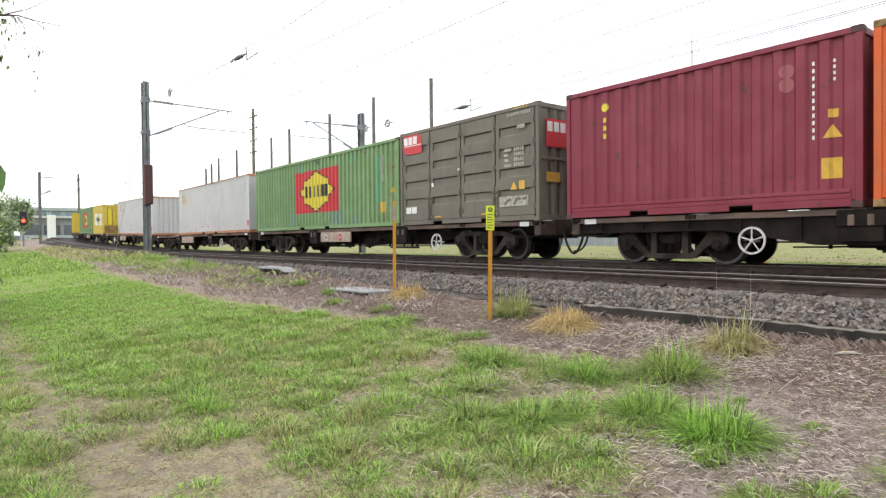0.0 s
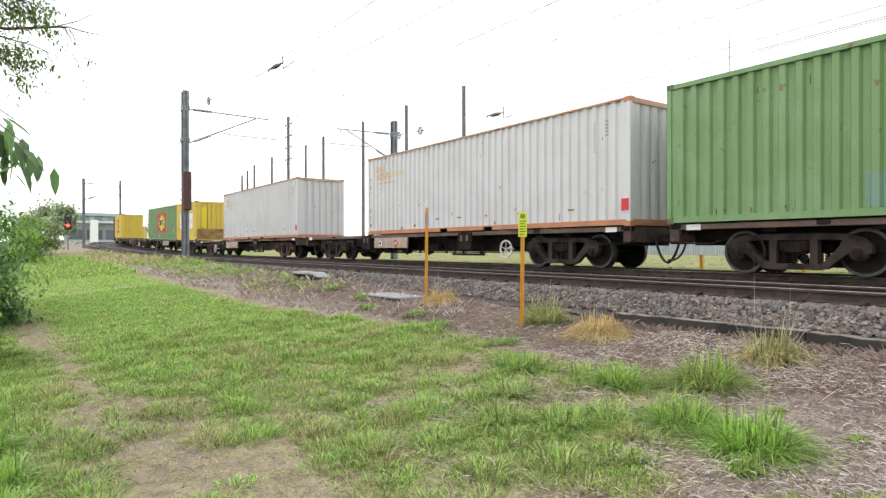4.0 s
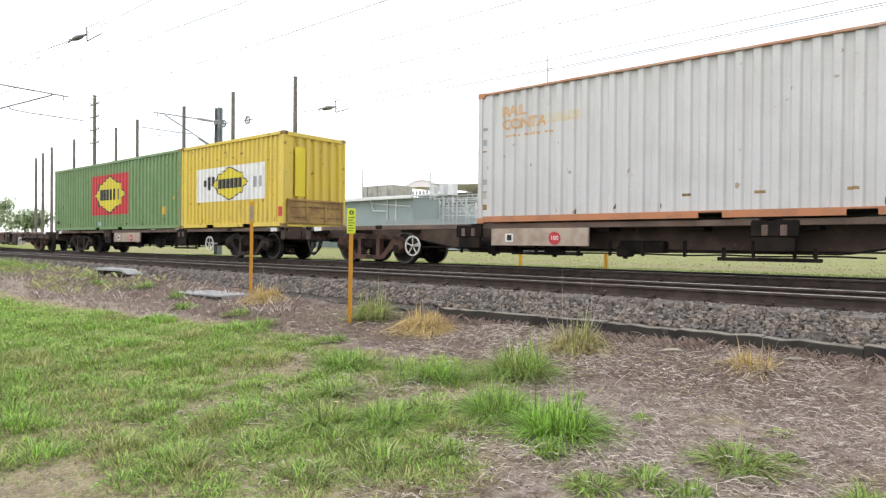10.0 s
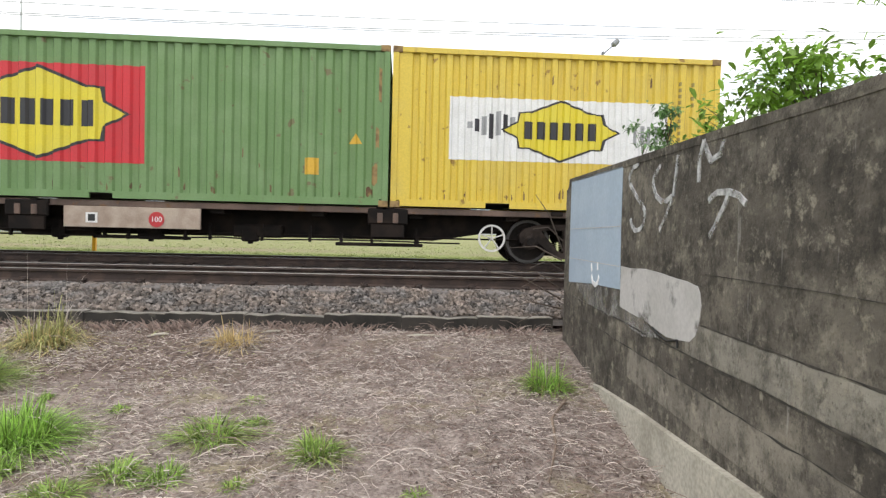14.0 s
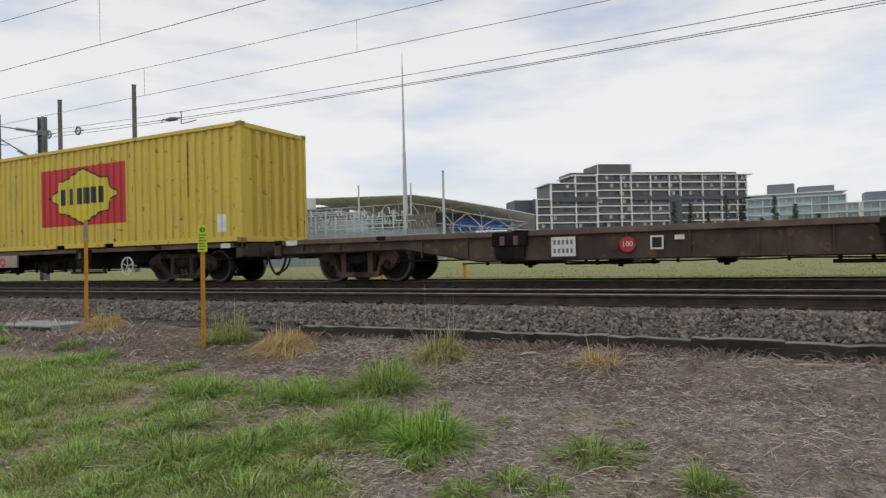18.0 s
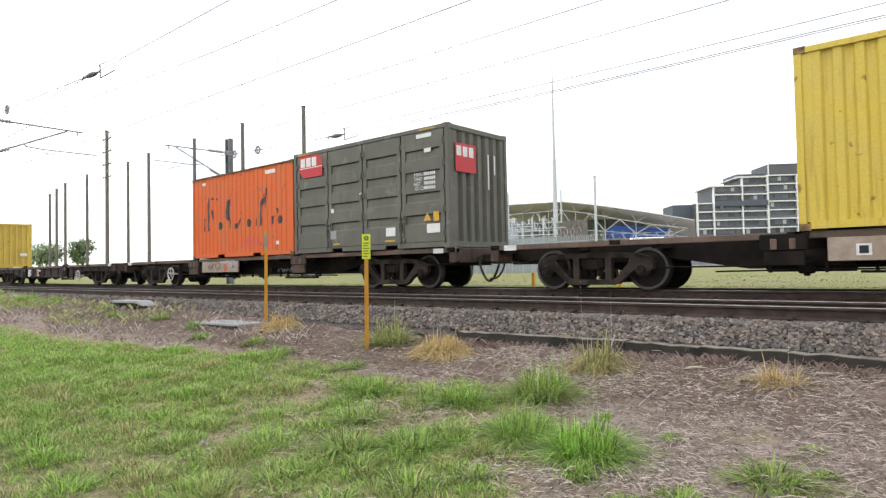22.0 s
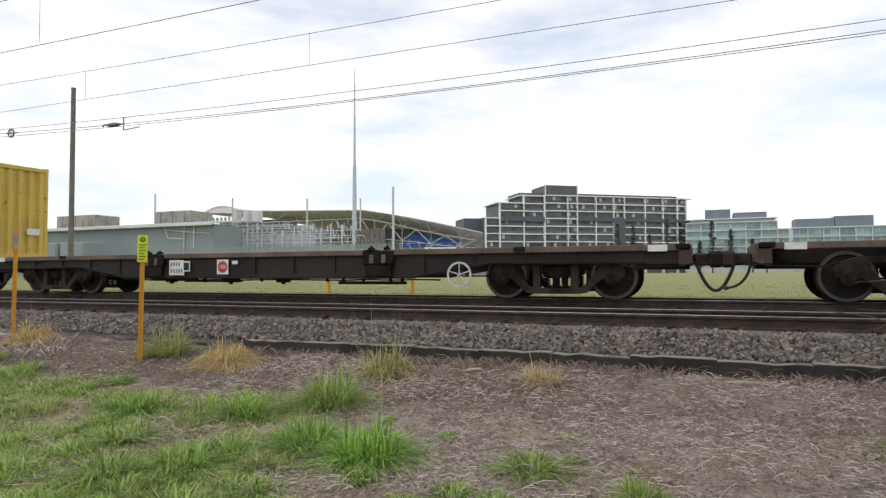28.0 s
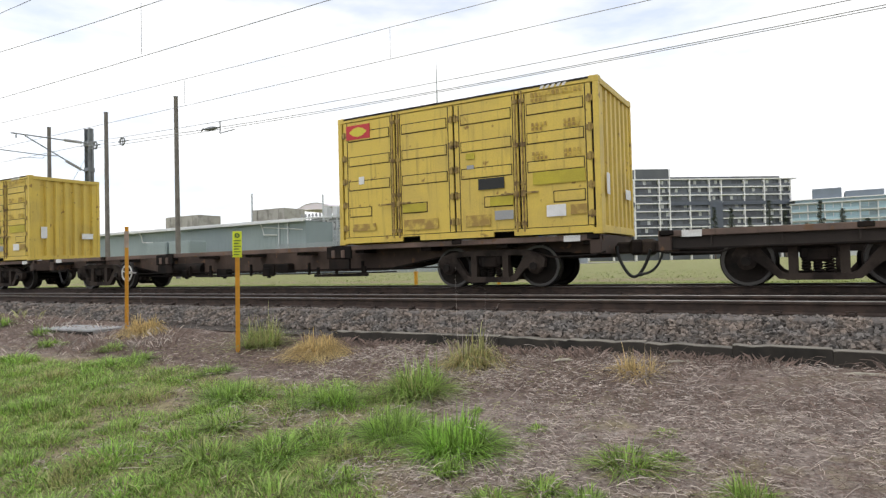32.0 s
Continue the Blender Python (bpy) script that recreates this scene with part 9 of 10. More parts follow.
for k, (x, y, h) in enumerate(((-21.6, 190, 14.5), (-17.3, 190, 14), (-12.7, 190, 11), (-7.9, 190, 15.5), (-4.2, 190, 12), (4.0, 190, 14.5), (8.8, 190, 12), (14.5, 195, 9.5), (0.8, 195, 9), (-40, 190, 6.5), (-62, 190, 7), (18, 195, 8))):
    rng_p = random.Random(90 + k)
    t = thing("pine_tree", "dark conical pine before the apartment blocks", "tree", "pines before the apartments", pose(x, y, ground(x, y)))
    part("trunk", Shape().tube((0, 0, -0.2), (0, 0, h), 0.22, 0.04, seg=8), M_BARK, t)
    pts = []
    for j in range(13):
        z = h * (0.22 + 0.76 * j / 12)
        rr = 1.9 * (1 - 0.86 * j / 12)
        for b in range(6):
            a = rng_p.uniform(0, 6.283)
            for q in range(9):
                f_ = rng_p.random()
                pts.append((rr * f_ * math.cos(a), rr * f_ * math.sin(a), z + 0.25 * f_ + rng_p.gauss(0, 0.12)))
    part("crown", leaf_cloud(pts, rng_p, 0.75, 0.0, 2.5), M_PINE, t)

# ---- buildings beyond the line ----
sd = thing("shed", "long pale blue-grey sheet-clad shed with white gutter", "shed", m=pose(0, 45, 0))
fold = []
for k in range(70):
    x = -79.5 + 0.55 * k
    fold += [(x, 0.0), (x + 0.39, 0.0), (x + 0.41, 0.018), (x + 0.53, 0.018)]
nf = len(fold)
part("front_wall", Shape().add([(x, y, z) for z in (-0.4, 5.0) for x, y in fold], [(k, k + 1, nf + k + 1, nf + k) for k in range(nf - 1)]), M_SHED, sd)
for x in (-41.2, -79.5):
    part("end_wall", Shape().box(x, x + 0.1, 0.1, 4, -0.4, 5.0), M_SHED, sd)
part("roof", Shape().add([(-80, -0.5, 5.05), (-40.7, -0.5, 5.05), (-40.7, 4.4, 5.6), (-80, 4.4, 5.6), (-80, -0.5, 5.2), (-40.7, -0.5, 5.2), (-40.7, 4.4, 5.75), (-80, 4.4, 5.75)], [(3, 2, 1, 0), (4, 5, 6, 7), (0, 1, 5, 4), (1, 2, 6, 5), (2, 3, 7, 6), (3, 0, 4, 7)]), M_ROOFW, sd)
part("gutter", Shape().box(-80, -40.7, -0.62, -0.5, 4.9, 5.1, 0.02), M_ROOFW, sd)
part("wall_pipe", Shape().tube((-46.5, -0.12, 4.6), (-41.3, -0.12, 4.15), 0.05, seg=8), M_ROOFW, sd)
for x in (-46.6, -66.0):
    part("downpipe", Shape().path([(x, -0.4, 4.9), (x, -0.2, 4.62), (x + 0.2, -0.15, 3.85), (x + 2.0, -0.15, 3.75)], 0.06, 8), M_ROOFW, sd)
for x in (-44.5, -43.3):
    part("wall_post", Shape().box(x, x + 0.12, -0.12, -0.02, -0.4, 4.9), M_GALV, sd)
for x, z, w_ in ((-64.3, 6.9, 5.8), (-82.6, 7.0, 7.4)):
    pb = thing("roof_plant_box", "grey concrete plant box above the shed roof", "plant box", "roof plant boxes", pose(x, 60, 0))
    part("wall_body", Shape().box(0, w_, 0, 4, -0.4, z + 1.5, 0.05), M_PLANT, pb)
    for k in range(3):
        part("wall_rib", Shape().box(w_ * (k + 0.5) / 3 - 0.08, w_ * (k + 0.5) / 3 + 0.08, -0.1, 0, 4.0, z + 1.45), M_PLANT, pb)
for k, x in enumerate((-58.0, -54.5)):
    cb = thing("equipment_cabinet", "pale green equipment cabinet behind the track", "cabinet", "equipment cabinets", pose(x, 40, -0.2))
    part("body", Shape().box(0, 3.1, 0, 2, 0, 3.6, 0.05), M_SHED, cb)
    for j in (0, 1):
        part("door", Shape().box(0.15 + 1.45 * j, 1.5 + 1.45 * j, -0.04, 0, 0.2, 3.4, 0.01), M_SHED, cb)

# substation: lattice gantries, fence and insulators
ss = thing("substation", "grey electrical substation of gantries and busbars", "substation", m=pose(0, 50, 0))
rng_s = random.Random(77)
for x in (-45.5, -44.4, -43.0, -41.9, -40.6, -39.5, -38.3, -37.1, -35.7, -34.8, -33.9, -32.7, -31.6, -30.4, -29.2):
    top = 5.5 if x < -42 else rng_s.uniform(4.6, 5.3)
    r = 0.09 if x < -44 else 0.06
    part("gantry_post", Shape().box(x - r, x + r, -r, r, -0.3, top), M_GALV, ss)
for z, x0, x1, y in ((5.5, -46.2, -42.6, 0.2), (5.25, -42.6, -36.0, 0.2), (4.95, -45.5, -34.0, 0.9), (4.3, -44.4, -31.6, 0.2), (3.85, -44.0, -30.0, 0.6), (5.0, -41.0, -33.0, -0.5), (4.6, -43.5, -29.0, 1.2), (3.4, -44.0, -28.5, -0.6), (4.1, -40.0, -28.8, 1.4)):
    part("busbar", Shape().tube((x0, y, z), (x1, y, z - 0.1), 0.045, seg=8), M_GALV, ss)
for k in range(6):
    x = -45.9 + 0.5 * k
    part("post_insulator", Shape().tube((x, -0.2, 5.5), (x, -0.2, 5.85), 0.06, 0.05, seg=8).tube((x, -0.2, 5.85), (x, -0.2, 6.15), 0.15, 0.10, seg=10), M_WIRE, ss, "grey domed insulator")
for k in range(84):
    x, z = rng_s.uniform(-45.0, -28.8), rng_s.uniform(3.3, 4.9)
    y = rng_s.uniform(-0.8, 1.5)
    dz = rng_s.uniform(0.25, 0.8)
    dx = rng_s.choice((0.0, 0.0, 0.35, -0.35))
    part("switch_arm", Shape().tube((x, y, z), (x + dx, y, z + dz), rng_s.uniform(0.04, 0.085), 0.035, seg=8), rng_s.choice((M_GALV, M_ROOFW, M_WIRE)), ss)
for x, w_ in ((-44.8, 0.5), (-43.6, 0.62), (-42.4, 0.8)):
    tank = part("transformer_tank", Shape().box(x, x + w_, 2, 2.8, 5.75, 6.95, 0.04), M_ROOFW, ss, "white box on the gantry")
    part("tank_leg", Shape().box(x + w_ / 2 - 0.08, x + w_ / 2 + 0.08, 2.3, 2.46, -0.3, 5.75), M_GALV, ss)
sr = thing("switch_house", "low blue-grey switch house behind the gantries", "building", m=pose(0, 54, 0))
part("wall_body", Shape().box(-47.5, -38.5, 0, 4, -0.4, 4.6, 0.05), M_HAZE, sr)
part("wall_body", Shape().box(-38.4, -32.5, 0.5, 4, -0.4, 3.2, 0.05), M_HAZE, sr)
for k in range(5):
    part("wall_joint", Shape().box(-46.2 + 1.7 * k, -46.15 + 1.7 * k, -0.02, 0.0, -0.3, 4.5), M_GALV, sr)
hd_ = thing("hoarding", "brown timber hoarding with faint pale scribbles", "hoarding", m=pose(0, 55, 0))
for k in range(6):
    part("board", Shape().box(-31.9 + 0.57 * k, -31.36 + 0.57 * k, 0, 0.06, -0.3, 4.9 - 0.05 * (k % 2), 0.01), M_TIMBER, hd_)
for k in range(4):
    part("scribble", Shape().path([(-31.6 + 0.75 * k + 0.22 * math.cos(0.8 * j), -0.02, 3.6 + 0.5 * math.sin(0.8 * j) + 0.04 * j) for j in range(8)], 0.03, 5), M_GREYP, hd_)
sf = thing("palisade_fence", "grey palisade fence before the substation", "fence", m=pose(0, 43, 0))
PALE = Shape().box(0, 0.075, -0.015, 0.015, -0.3, 2.75).mesh("pale", M_FENCE)
for k in range(150):
    part("pale", PALE, None, sf, at=pose(-43.0 + 0.14 * k, 0, 0))
part("fence_rail", Shape().box(-43.1, -22, 0.015, 0.06, 0.3, 0.36).box(-43.1, -22, 0.015, 0.06, 2.3, 2.36), M_GALV, sf)

# stadium with a lattice roof
st = thing("stadium", "large stadium with a pale roof on white lattice trusses", "stadium", m=pose(0, 110, 0.5))
edge = [(-94.9, 13.9), (-84.4, 13.35), (-73.0, 12.95), (-62.2, 12.6), (-57.5, 11.8), (-52.8, 10.9), (-45.3, 9.3), (-36.7, 7.3)]
ne = len(edge)


def rear(x, y):
    """The stand's short end runs back at an angle."""
    return x - 12.0 * smooth(-75.0, -36.7, x) * y / 36.0


ring = [(0, -0.16), (0, 0.0), (36, 0.4), (36, 0.15)]
part("roof", Shape().add([(rear(x, y), y, z + dz) for y, dz in ring for x, z in edge], [(j * ne + k, ((j + 1) % 4) * ne + k, ((j + 1) % 4) * ne + k + 1, j * ne + k + 1) for j in range(4) for k in range(ne - 1)]), M_SROOF, st)
rim = [(-0.12, -0.10), (-0.12, 0.06), (0.0, 0.06), (0.0, -0.10)]
part("roof_edge", Shape().add([(x, y, z + dz) for y, dz in rim for x, z in edge], [(j * ne + k, ((j + 1) % 4) * ne + k, ((j + 1) % 4) * ne + k + 1, j * ne + k + 1) for j in range(4) for k in range(ne - 1)]), M_ROOFW, st, "thin white roof edge")
und = [(0.3, -0.20), (34, -1.7)]
part("roof_underside", Shape().add([(rear(x, y), y, z + dz) for y, dz in und for x, z in edge], [(k, k + 1, ne + k + 1, ne + k) for k in range(ne - 1)]), M_UNDER, st)
part("dome_roof", Shape().slab([(-105.2, 13.7), (-104.7, 14.1), (-102.5, 14.9), (-100.5, 15.15), (-98.5, 15.1), (-96.5, 14.6), (-94.9, 14.0), (-94.9, 13.3), (-100, 13.7)][::-1], 2, 14), M_UNDER, st, "curved brown end canopy")
part("dome_edge", Shape().path([(-105.2, 1.9, 13.8), (-104.7, 1.9, 14.15), (-102.5, 1.9, 14.95), (-100.5, 1.9, 15.2), (-98.5, 1.9, 15.15), (-96.5, 1.9, 14.65), (-94.9, 1.9, 14.05)], 0.07, 6), M_ROOFW, st)


def roof_z(x):
    return float(np.interp(x, [p[0] for p in edge], [p[1] for p in edge]))


def chord(x):
    return float(np.interp(x, [-90, -62, -55.4, -50.3, -41.9, -38], [11.0, 11.0, 9.5, 8.2, 6.5, 5.9])), float(np.interp(x, [-90, -69.8, -61.9, -55.5, -43.9, -38], [7.4, 7.3, 6.9, 6.5, 5.0, 4.5]))


for k in range(8):
    xa = -88.0 + 6.2 * k
    xm, xb = xa + 3.1, xa + 6.2
    (ta, _), (tb, _) = chord(xa), chord(xb)
    bay = part("truss_bay", Shape().tube((xa, 1, ta), (xb, 1, tb), 0.12, seg=6), M_TRUSS, st)
    _, lo = chord(xm)
    part("diagonal", Shape().tube((xa, 1, ta), (xm, 1, lo), 0.10, seg=6), M_TRUSS, bay)
    part("diagonal", Shape().tube((xm, 1, lo), (xb, 1, tb), 0.10, seg=6), M_TRUSS, bay)
    part("lower_chord", Shape().tube((xm - 3.1, 1, chord(xm - 3.1)[1]), (xm + 3.1, 1, chord(xm + 3.1)[1]), 0.09, seg=6), M_TRUSS, bay)
    part("hanger", Shape().tube((xm, 1, lo), (xm, 1, chord(xm)[0]), 0.07, seg=6), M_TRUSS, bay)
    part("column", Shape().tube((xm, 1, lo), (xm, 1, -0.9), 0.13, seg=8), M_TRUSS, st)
    part("roof_strut", Shape().tube((xm, 1, chord(xm)[0]), (xm - 2.0, 3, roof_z(xm - 2.0) - 0.3), 0.08, seg=6), M_TRUSS, st)
    part("roof_strut", Shape().tube((xm, 1, chord(xm)[0]), (xm + 2.0, 3, roof_z(xm + 2.0) - 0.3), 0.08, seg=6), M_TRUSS, st)
for k in range(18):
    xa = -80.0 + 2.2 * k
    za = 6.0 - 0.02 * k
    part("small_truss_bay", Shape().path([(xa, 3, za), (xa + 1.1, 3, za - 1.5), (xa + 2.2, 3, za), (xa, 3, za)], 0.055, 5), M_FRAMEW, st)
screen = [(-110, 8.2), (-72, 7.6), (-56, 6.4)] + [(x, roof_z(x + 11) - 0.1) for x in (-56, -64, -74, -84, -94)] + [(-110, 13.4)]
part("rear_screen", Shape().box(-100, -62, 30, 30.4, 3.5, 7.9), M_HAZE, st, "pale grey rear concourse")
part("end_stand", Shape().box(-106, -84, 8, 8.6, 3.5, 12.3), M_STAND, st, "shaded end stand")
part("rear_screen", Shape().slab(screen, 36.5, 37), M_STAND, st, "shaded grey upper stand")
for k in range(6):
    part("seating_step", Shape().slab([(-57.5, 5.2 + 0.50 * k), (-45.5, 5.0 + 0.30 * k), (-45.5, 5.26 + 0.30 * k), (-57.5, 5.62 + 0.50 * k)], 8 + 0.6 * k, 8.5 + 0.6 * k), M_BLUE, st, "blue plastic seating")
for k in range(26):
    xa = -92.0 + 2.1 * k
    part("stand_post", Shape().tube((xa, 5, -1.0), (xa, 5, chord(xa)[1] + 0.4), 0.07, seg=6), M_TRUSS, st)
for k in range(3):
    part("stand_rail", Shape().tube((-92, 5.2, 3.9 + 0.9 * k), (-38, 5.2, 3.3 + 0.6 * k), 0.07, seg=6), M_ROOFW, st)
# added slab, unseen, throws neutral light up at the roof underside
part("concourse_floor", Shape().box(-112, -34, -8, 40, -1.1, -0.5), M_PLANT, st, "unseen grey slab that bounces light to the roof")
part("concourse_wall", Shape().box(-92, -36, 7.4, 7.8, -1.0, 4.6), M_HAZE, st)
part("light_tower_box", Shape().box(-40.5, -37.5, 3, 6, -1.0, 4.2, 0.05), M_STAND, st)


def facade(t, x0, x1, z0, levels, storey, cols, glass, y=0.0, blind=None, frame_mat=None, seed=0, frame_r=0.42, stops=None):
    """Storeys of recessed windows behind a projecting white frame."""
    rng = random.Random(seed)
    w_ = (x1 - x0) / cols
    top = z0 + levels * storey
    part("wall", Shape().box(x0, x1, y, y + 14, -0.5, top + 0.3), M_APT if frame_mat is None else M_CREAM, t)
    fm = frame_mat or M_FRAMEW
    for k in range(levels + 1):
        part("floor_band", Shape().box(x0 - 0.3, x1 + 0.3, y - 1.1, y, z0 + k * storey - frame_r / 2, z0 + k * storey + frame_r / 2), fm, t)
    xs = stops or tuple(x0 + c * w_ for c in range(cols + 1))
    for x in xs:
        part("column", Shape().box(x - frame_r / 2, x + frame_r / 2, y - 1.15, y - 0.02, -0.5, top), fm, t)
    for xa, xb in zip(xs, xs[1:]):
        w_ = xb - xa
        n = max(2, round(w_ / 2.2))
        pane = Shape().box(0, w_ / n - 0.18, -0.08, 0.0, 0.30 if frame_mat is None else 0.75, storey - (0.35 if frame_mat is None else 0.5)).mesh("window", glass)
        rail_ = Shape().box(0.2, w_ - 0.2, -1.05, -1.0, 0.1, 0.95).mesh("balustrade", M_GLASS if frame_mat is None else M_GLASSB)
        for k in range(levels):
            for j in range(n):
                part("window", pane, None, t, at=pose(xa + 0.09 + w_ * j / n, y, z0 + k * storey))
            if blind and rng.random() < 0.55:
                part("curtain", blind, None, t, at=pose(xa + w_ * rng.uniform(0.1, 0.75), y - 0.1, z0 + k * storey + 0.3))
            part("balustrade", rail_, None, t, at=pose(xa, y, z0 + k * storey))


BLIND = Shape().box(0, 1.0, -0.03, 0, 0, 2.0).mesh("curtain", M_CREAM)
ap = thing("apartment_block", "dark stepped apartment block with a white grid facade", "apartment building", m=pose(-48.1, 210.8, 0, 0, 0, 36.5))
facade(ap, -0.4, 54.9, 2.8, 9, 2.65, 9, M_GLASS, 0, BLIND, None, 1, 0.34, (-0.4, 8.1, 11.7, 18.8, 25.7, 29.9, 38.1, 45.3, 51.2, 54.9))
facade(ap, -8.2, -0.8, 2.8, 9, 2.60, 1, M_GLASS, -0.4, BLIND, None, 2, 0.34)
facade(ap, -16.9, -8.4, 2.8, 8, 2.60, 1, M_GLASS, -0.8, BLIND, None, 3, 0.34)
facade(ap, -22.0, -17.2, 2.8, 6, 2.60, 1, M_GLASS, -1.2, BLIND, None, 4, 0.34)
box_ = part("roof_box", Shape().box(0.1, 11.8, -0.6, 12, 26.9, 30.2, 0.1), M_APT, ap, "dark plant room on the roof")
part("white_frame", Shape().box(-0.2, 0.1, -0.9, -0.62, 26.6, 30.3).box(11.8, 12.1, -0.9, -0.62, 26.6, 30.3), M_FRAMEW, box_)
part("roof_slab", Shape().box(12.1, 57.2, -1.3, 13, 26.5, 26.85, 0.05), M_FRAMEW, ap)
part("roof_slab", Shape().box(-9.6, -0.9, -1.6, 13, 26.15, 26.5), M_FRAMEW, ap)
part("roof_slab", Shape().box(-18.0, -9.0, -2.0, 13, 23.5, 23.8), M_FRAMEW, ap)
part("penthouse", Shape().box(12.2, 52.4, 1, 12, 26.86, 27.7), M_APT, ap)
part("penthouse", Shape().box(-9.0, -0.6, 1, 12, 26.5, 27.5), M_APT, ap)
part("slate_panel", Shape().box(12.0, 25.5, -1.34, -1.2, 17.9, 19.1), M_SLATE, ap, "slate-blue cladding band")
part("slate_panel", Shape().box(25.6, 30.0, -1.34, -1.2, 3.0, 19.1), M_SLATE, ap, "slate-blue cladding panel")
part("slate_panel", Shape().box(30.2, 57.0, -1.34, -1.2, 17.9, 19.1), M_SLATE, ap, "slate-blue cladding band")
part("slate_panel", Shape().box(-16.6, -0.9, -2.1, -1.97, 17.4, 19.0), M_SLATE, ap, "slate-blue cladding band")
part("slate_wing", Shape().box(-28.0, -16.0, 3, 14, -0.5, 18.6, 0.1), M_SLATE, ap, "slate-blue side wing")
wing = part("slate_wing", Shape().box(55.4, 65.5, 0.6, 12, -0.5, 18.4, 0.1), M_SLATE, ap)
part("white_frame", Shape().box(57.2, 57.55, 0.2, 0.6, -0.5, 18.2).box(60.4, 60.75, 0.2, 0.6, -0.5, 18.2), M_FRAMEW, wing)
M_SLATE2 = material("pale_slate_cladding", (0.17, 0.205, 0.25), 0.6, second=(0.21, 0.25, 0.30), amount=0.5, scale=0.2)
a2 = thing("apartment_block", "pale apartment block with blue glass balconies", "apartment building", m=pose(0, 240, 0))
facade(a2, -3.4, 25.4, 3.2, 5, 2.85, 6, M_GLASSB, 0, None, M_CREAM, 5, 0.3)
facade(a2, 25.6, 28.9, 3.2, 4, 2.85, 1, M_GLASSB, 0, None, M_CREAM, 7, 0.3)
part("roof_box", Shape().box(2.9, 11.1, 1, 10, 17.4, 22.2, 0.1), M_SLATE2, a2, "slate-grey roof box")
part("roof_box", Shape().box(12.1, 22.5, 1, 10, 17.4, 20.9, 0.1), M_SLATE2, a2, "slate-grey roof box")
part("upper_storey", Shape().box(-2.2, 24.5, 0.5, 11, 17.46, 18.6, 0.05), M_GLASSB, a2)
part("roof_edge", Shape().box(-3.8, 25.8, -0.6, 11.5, 18.6, 18.85), M_FRAMEW, a2)
a3 = thing("apartment_block", "pale apartment block with slate-grey roof boxes", "apartment building", m=pose(0, 260, 0))
facade(a3, 32.4, 62.0, 2.8, 4, 3.3, 6, M_GLASSB, 0, None, M_CREAM, 6, 0.3)
part("roof_box", Shape().box(33.5, 46.0, 1, 10, 16.2, 19.4, 0.1), M_SLATE2, a3, "slate-grey roof box")
part("roof_box", Shape().box(46.2, 58.0, 1, 10, 16.2, 20.1, 0.1), M_SLATE2, a3, "slate-grey roof box")

# low white building far along the line, with a bridge beside it
wb = thing("office_building", "pale office building with glazed upper deck far along the line", "building", m=pose(-240, 24, 0, 0, 0, 90))
part("wall_body", Shape().box(-7.5, 9.0, 0.6, 12, 0.5, 11.2, 0.1), M_STAND, wb)
part("roof", Shape().box(-8.2, 10.0, -1.2, 12.4, 11.2, 12.3, 0.15), M_HAZE, wb, "pale blue-grey overhanging roof")
part("deck_edge", Shape().box(-8.0, 9.6, -0.6, 0.6, 8.9, 9.6, 0.05), M_ROOFW, wb)
for k in range(8):
    part("window", Shape().box(-7.2 + 2.05 * k, -5.5 + 2.05 * k, 0.5, 0.62, 9.7, 11.1), M_GLASSB, wb)
part("stair_block", Shape().box(-0.8, 1.6, -0.8, 4, 0.5, 9.9, 0.1), M_FRAMEW, wb, "white rendered stair block")
for k in range(3):
    part("shopfront", Shape().box(-7.2 + 5.6 * k, -2.6 + 5.6 * k, 0.5, 0.62, 3.4, 6.6), M_GLASS, wb)
part("ground_wall", Shape().box(-7.4, 8.8, -0.2, 0.5, 0.5, 3.2, 0.05), M_HAZE, wb)
P_CAR = material("silver_car_paint", (0.62, 0.64, 0.66), 0.3, 0.3, grain=0.04, bump=0)


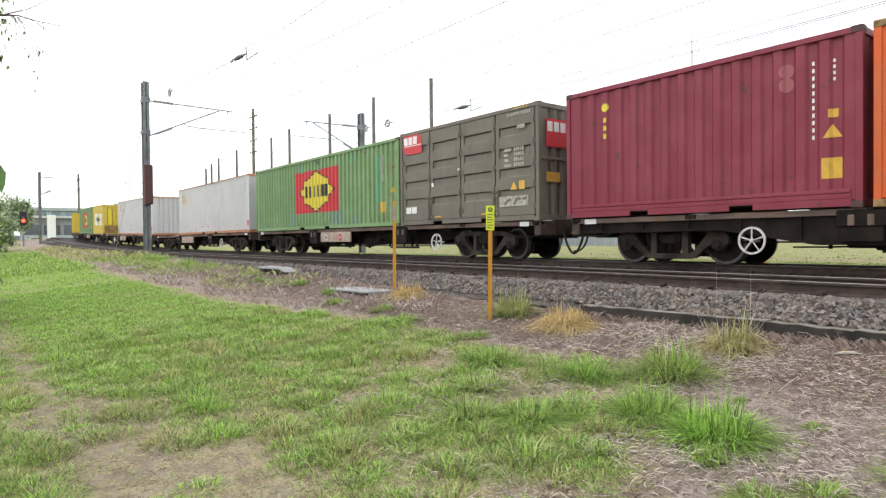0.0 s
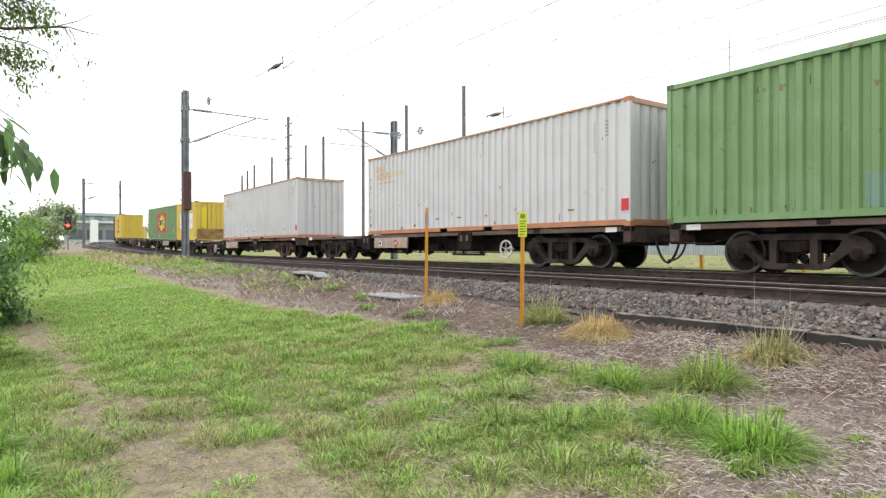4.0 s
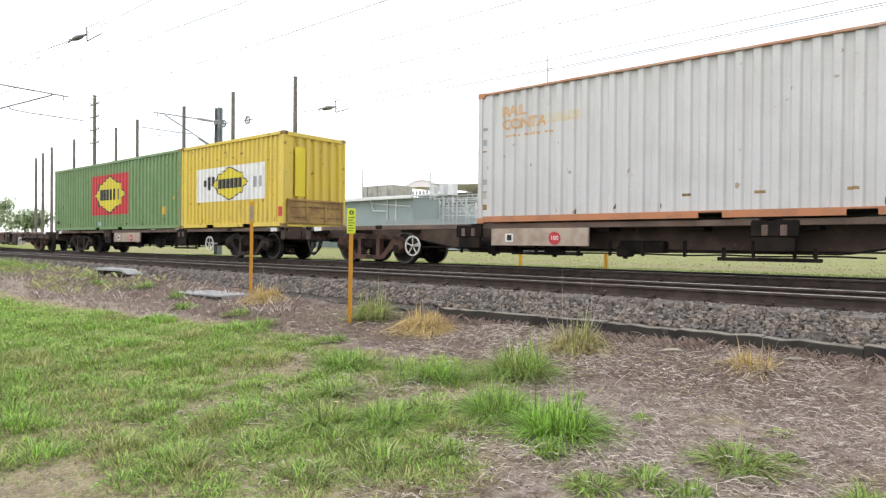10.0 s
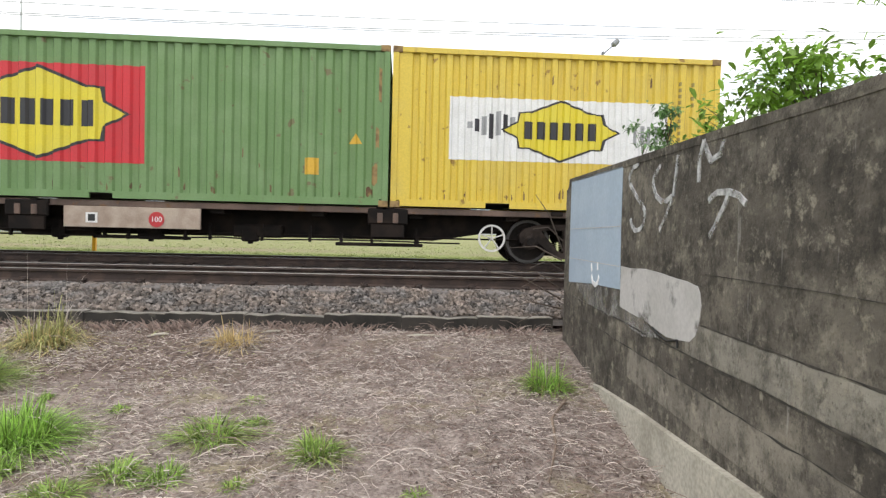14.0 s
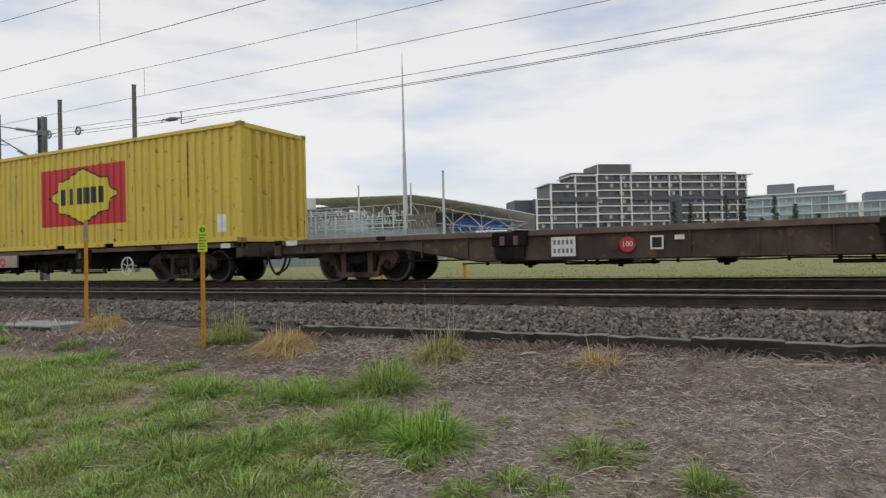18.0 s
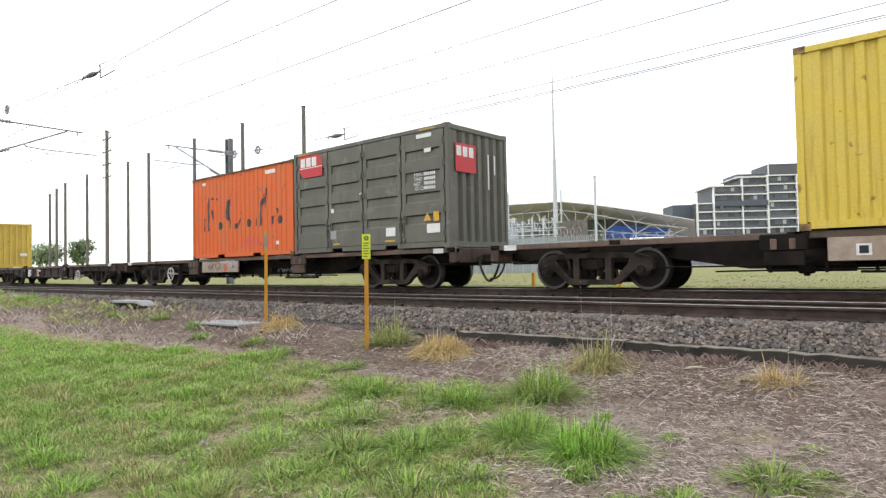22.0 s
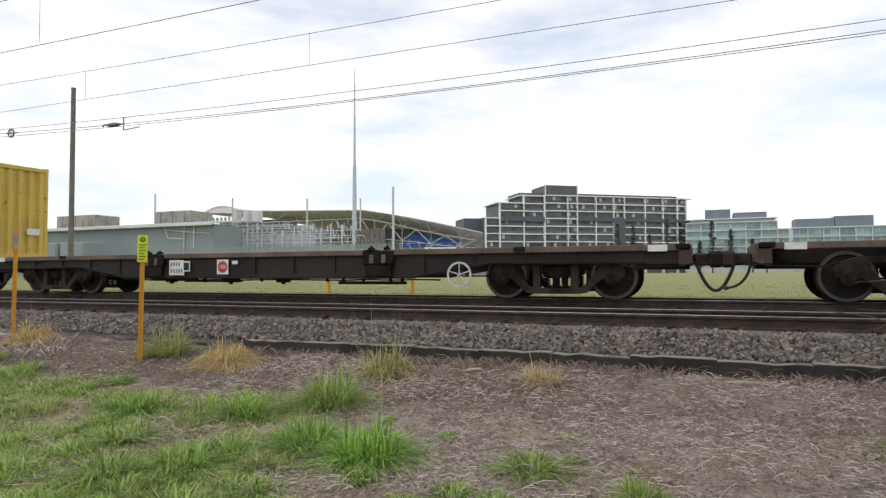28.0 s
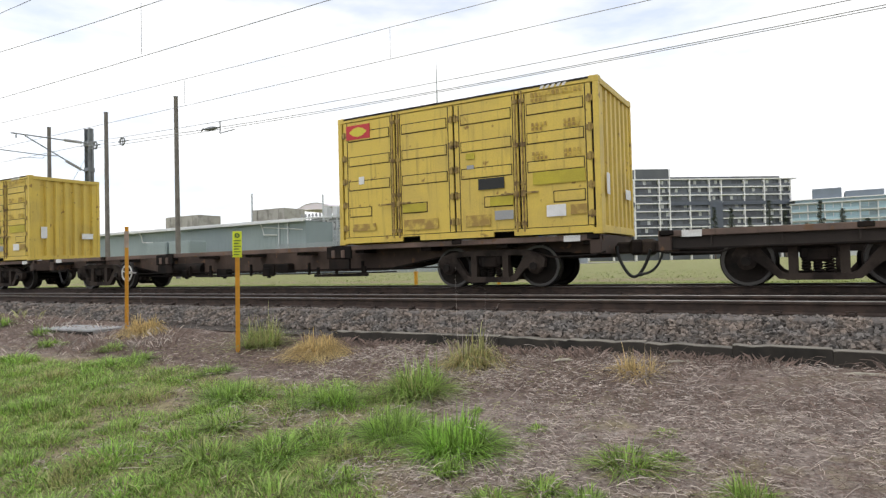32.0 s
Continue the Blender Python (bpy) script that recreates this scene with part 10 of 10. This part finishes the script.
def car(x, y, turn, paint, label):
    z = ground(x, y)
    c = thing("car", label, "car", "parked cars", pose(x, y, z, 0, 0, turn))
    part("body", Shape().slab([(-2.1, 0.35), (2.1, 0.35), (2.2, 0.7), (1.9, 0.95), (1.0, 1.02), (0.45, 1.45), (-1.1, 1.48), (-1.9, 1.05), (-2.2, 0.9)], -0.86, 0.86), paint, c)
    part("side_glass", Shape().slab([(0.85, 1.02), (0.40, 1.39), (-1.02, 1.41), (-1.55, 1.05)], -0.875, 0.875), M_GLASS, c)
    part("windscreen", Shape().add([(1.0, -0.7, 1.03), (1.0, 0.7, 1.03), (0.47, 0.66, 1.45), (0.47, -0.66, 1.45)], [(0, 1, 2, 3)]), M_GLASS, c)
    for wx in (-1.35, 1.35):
        for wy in (-0.8, 0.8):
            part("wheel", Shape().lathe_y(wx, 0.33, [(wy - 0.1, 0.0), (wy - 0.1, 0.33), (wy + 0.1, 0.33), (wy + 0.1, 0.0)], 14), M_HOSE, c)
    return c


car(-196, 16.8, 75, M_FRAMEW, "white car parked far along the line")
car(-200, 21.4, 70, P_CAR, "silver car parked far along the line")

# hills closing the distance
hl = Shape()
hn = 90
hp_ = []
for k in range(hn + 1):
    a = math.radians(-20 + 220 * k / hn)
    h = 18 + 16 * noise.noise(Vector((k * 0.21, 0, 0))) + 6 * noise.noise(Vector((k * 0.9, 4, 0)))
    hp_ += [(1900 * math.cos(a), 1900 * math.sin(a), -5), (1900 * math.cos(a), 1900 * math.sin(a), max(4, h))]
hl.add(hp_, [(2 * k, 2 * k + 2, 2 * k + 3, 2 * k + 1) for k in range(hn)])
structure("backdrop", hl, material("hazy_far_hills", (0.16, 0.19, 0.20), 0.9, bump=0), "hazy low hills on the horizon", "hills")


# ---- what moves ----
def motions():
    """The train runs along the line; its wheels roll."""
    for ob, u, lift in RUNNING:
        rows = []
        for k in range(65):
            t = k / 2
            rows.append((t, on_line(u + gone(t)) @ pose(0, 0, lift)))
        walk(ob, rows)
    for key, (_, users) in AXLES.items():
        rows = []
        for k in range(321):
            t = k / 10
            rows.append((t, pose(key, 0, 0.42) @ Matrix.Rotation(gone(t) / 0.42, 4, "Y")))
        walk(users[0], rows)
        first = users[0].animation_data
        for ob in users[1:]:
            ob.rotation_mode = "QUATERNION"
            ob.animation_data_create()
            ob.animation_data.action = first.action
            ob.animation_data.action_slot = first.action_slot


motions()
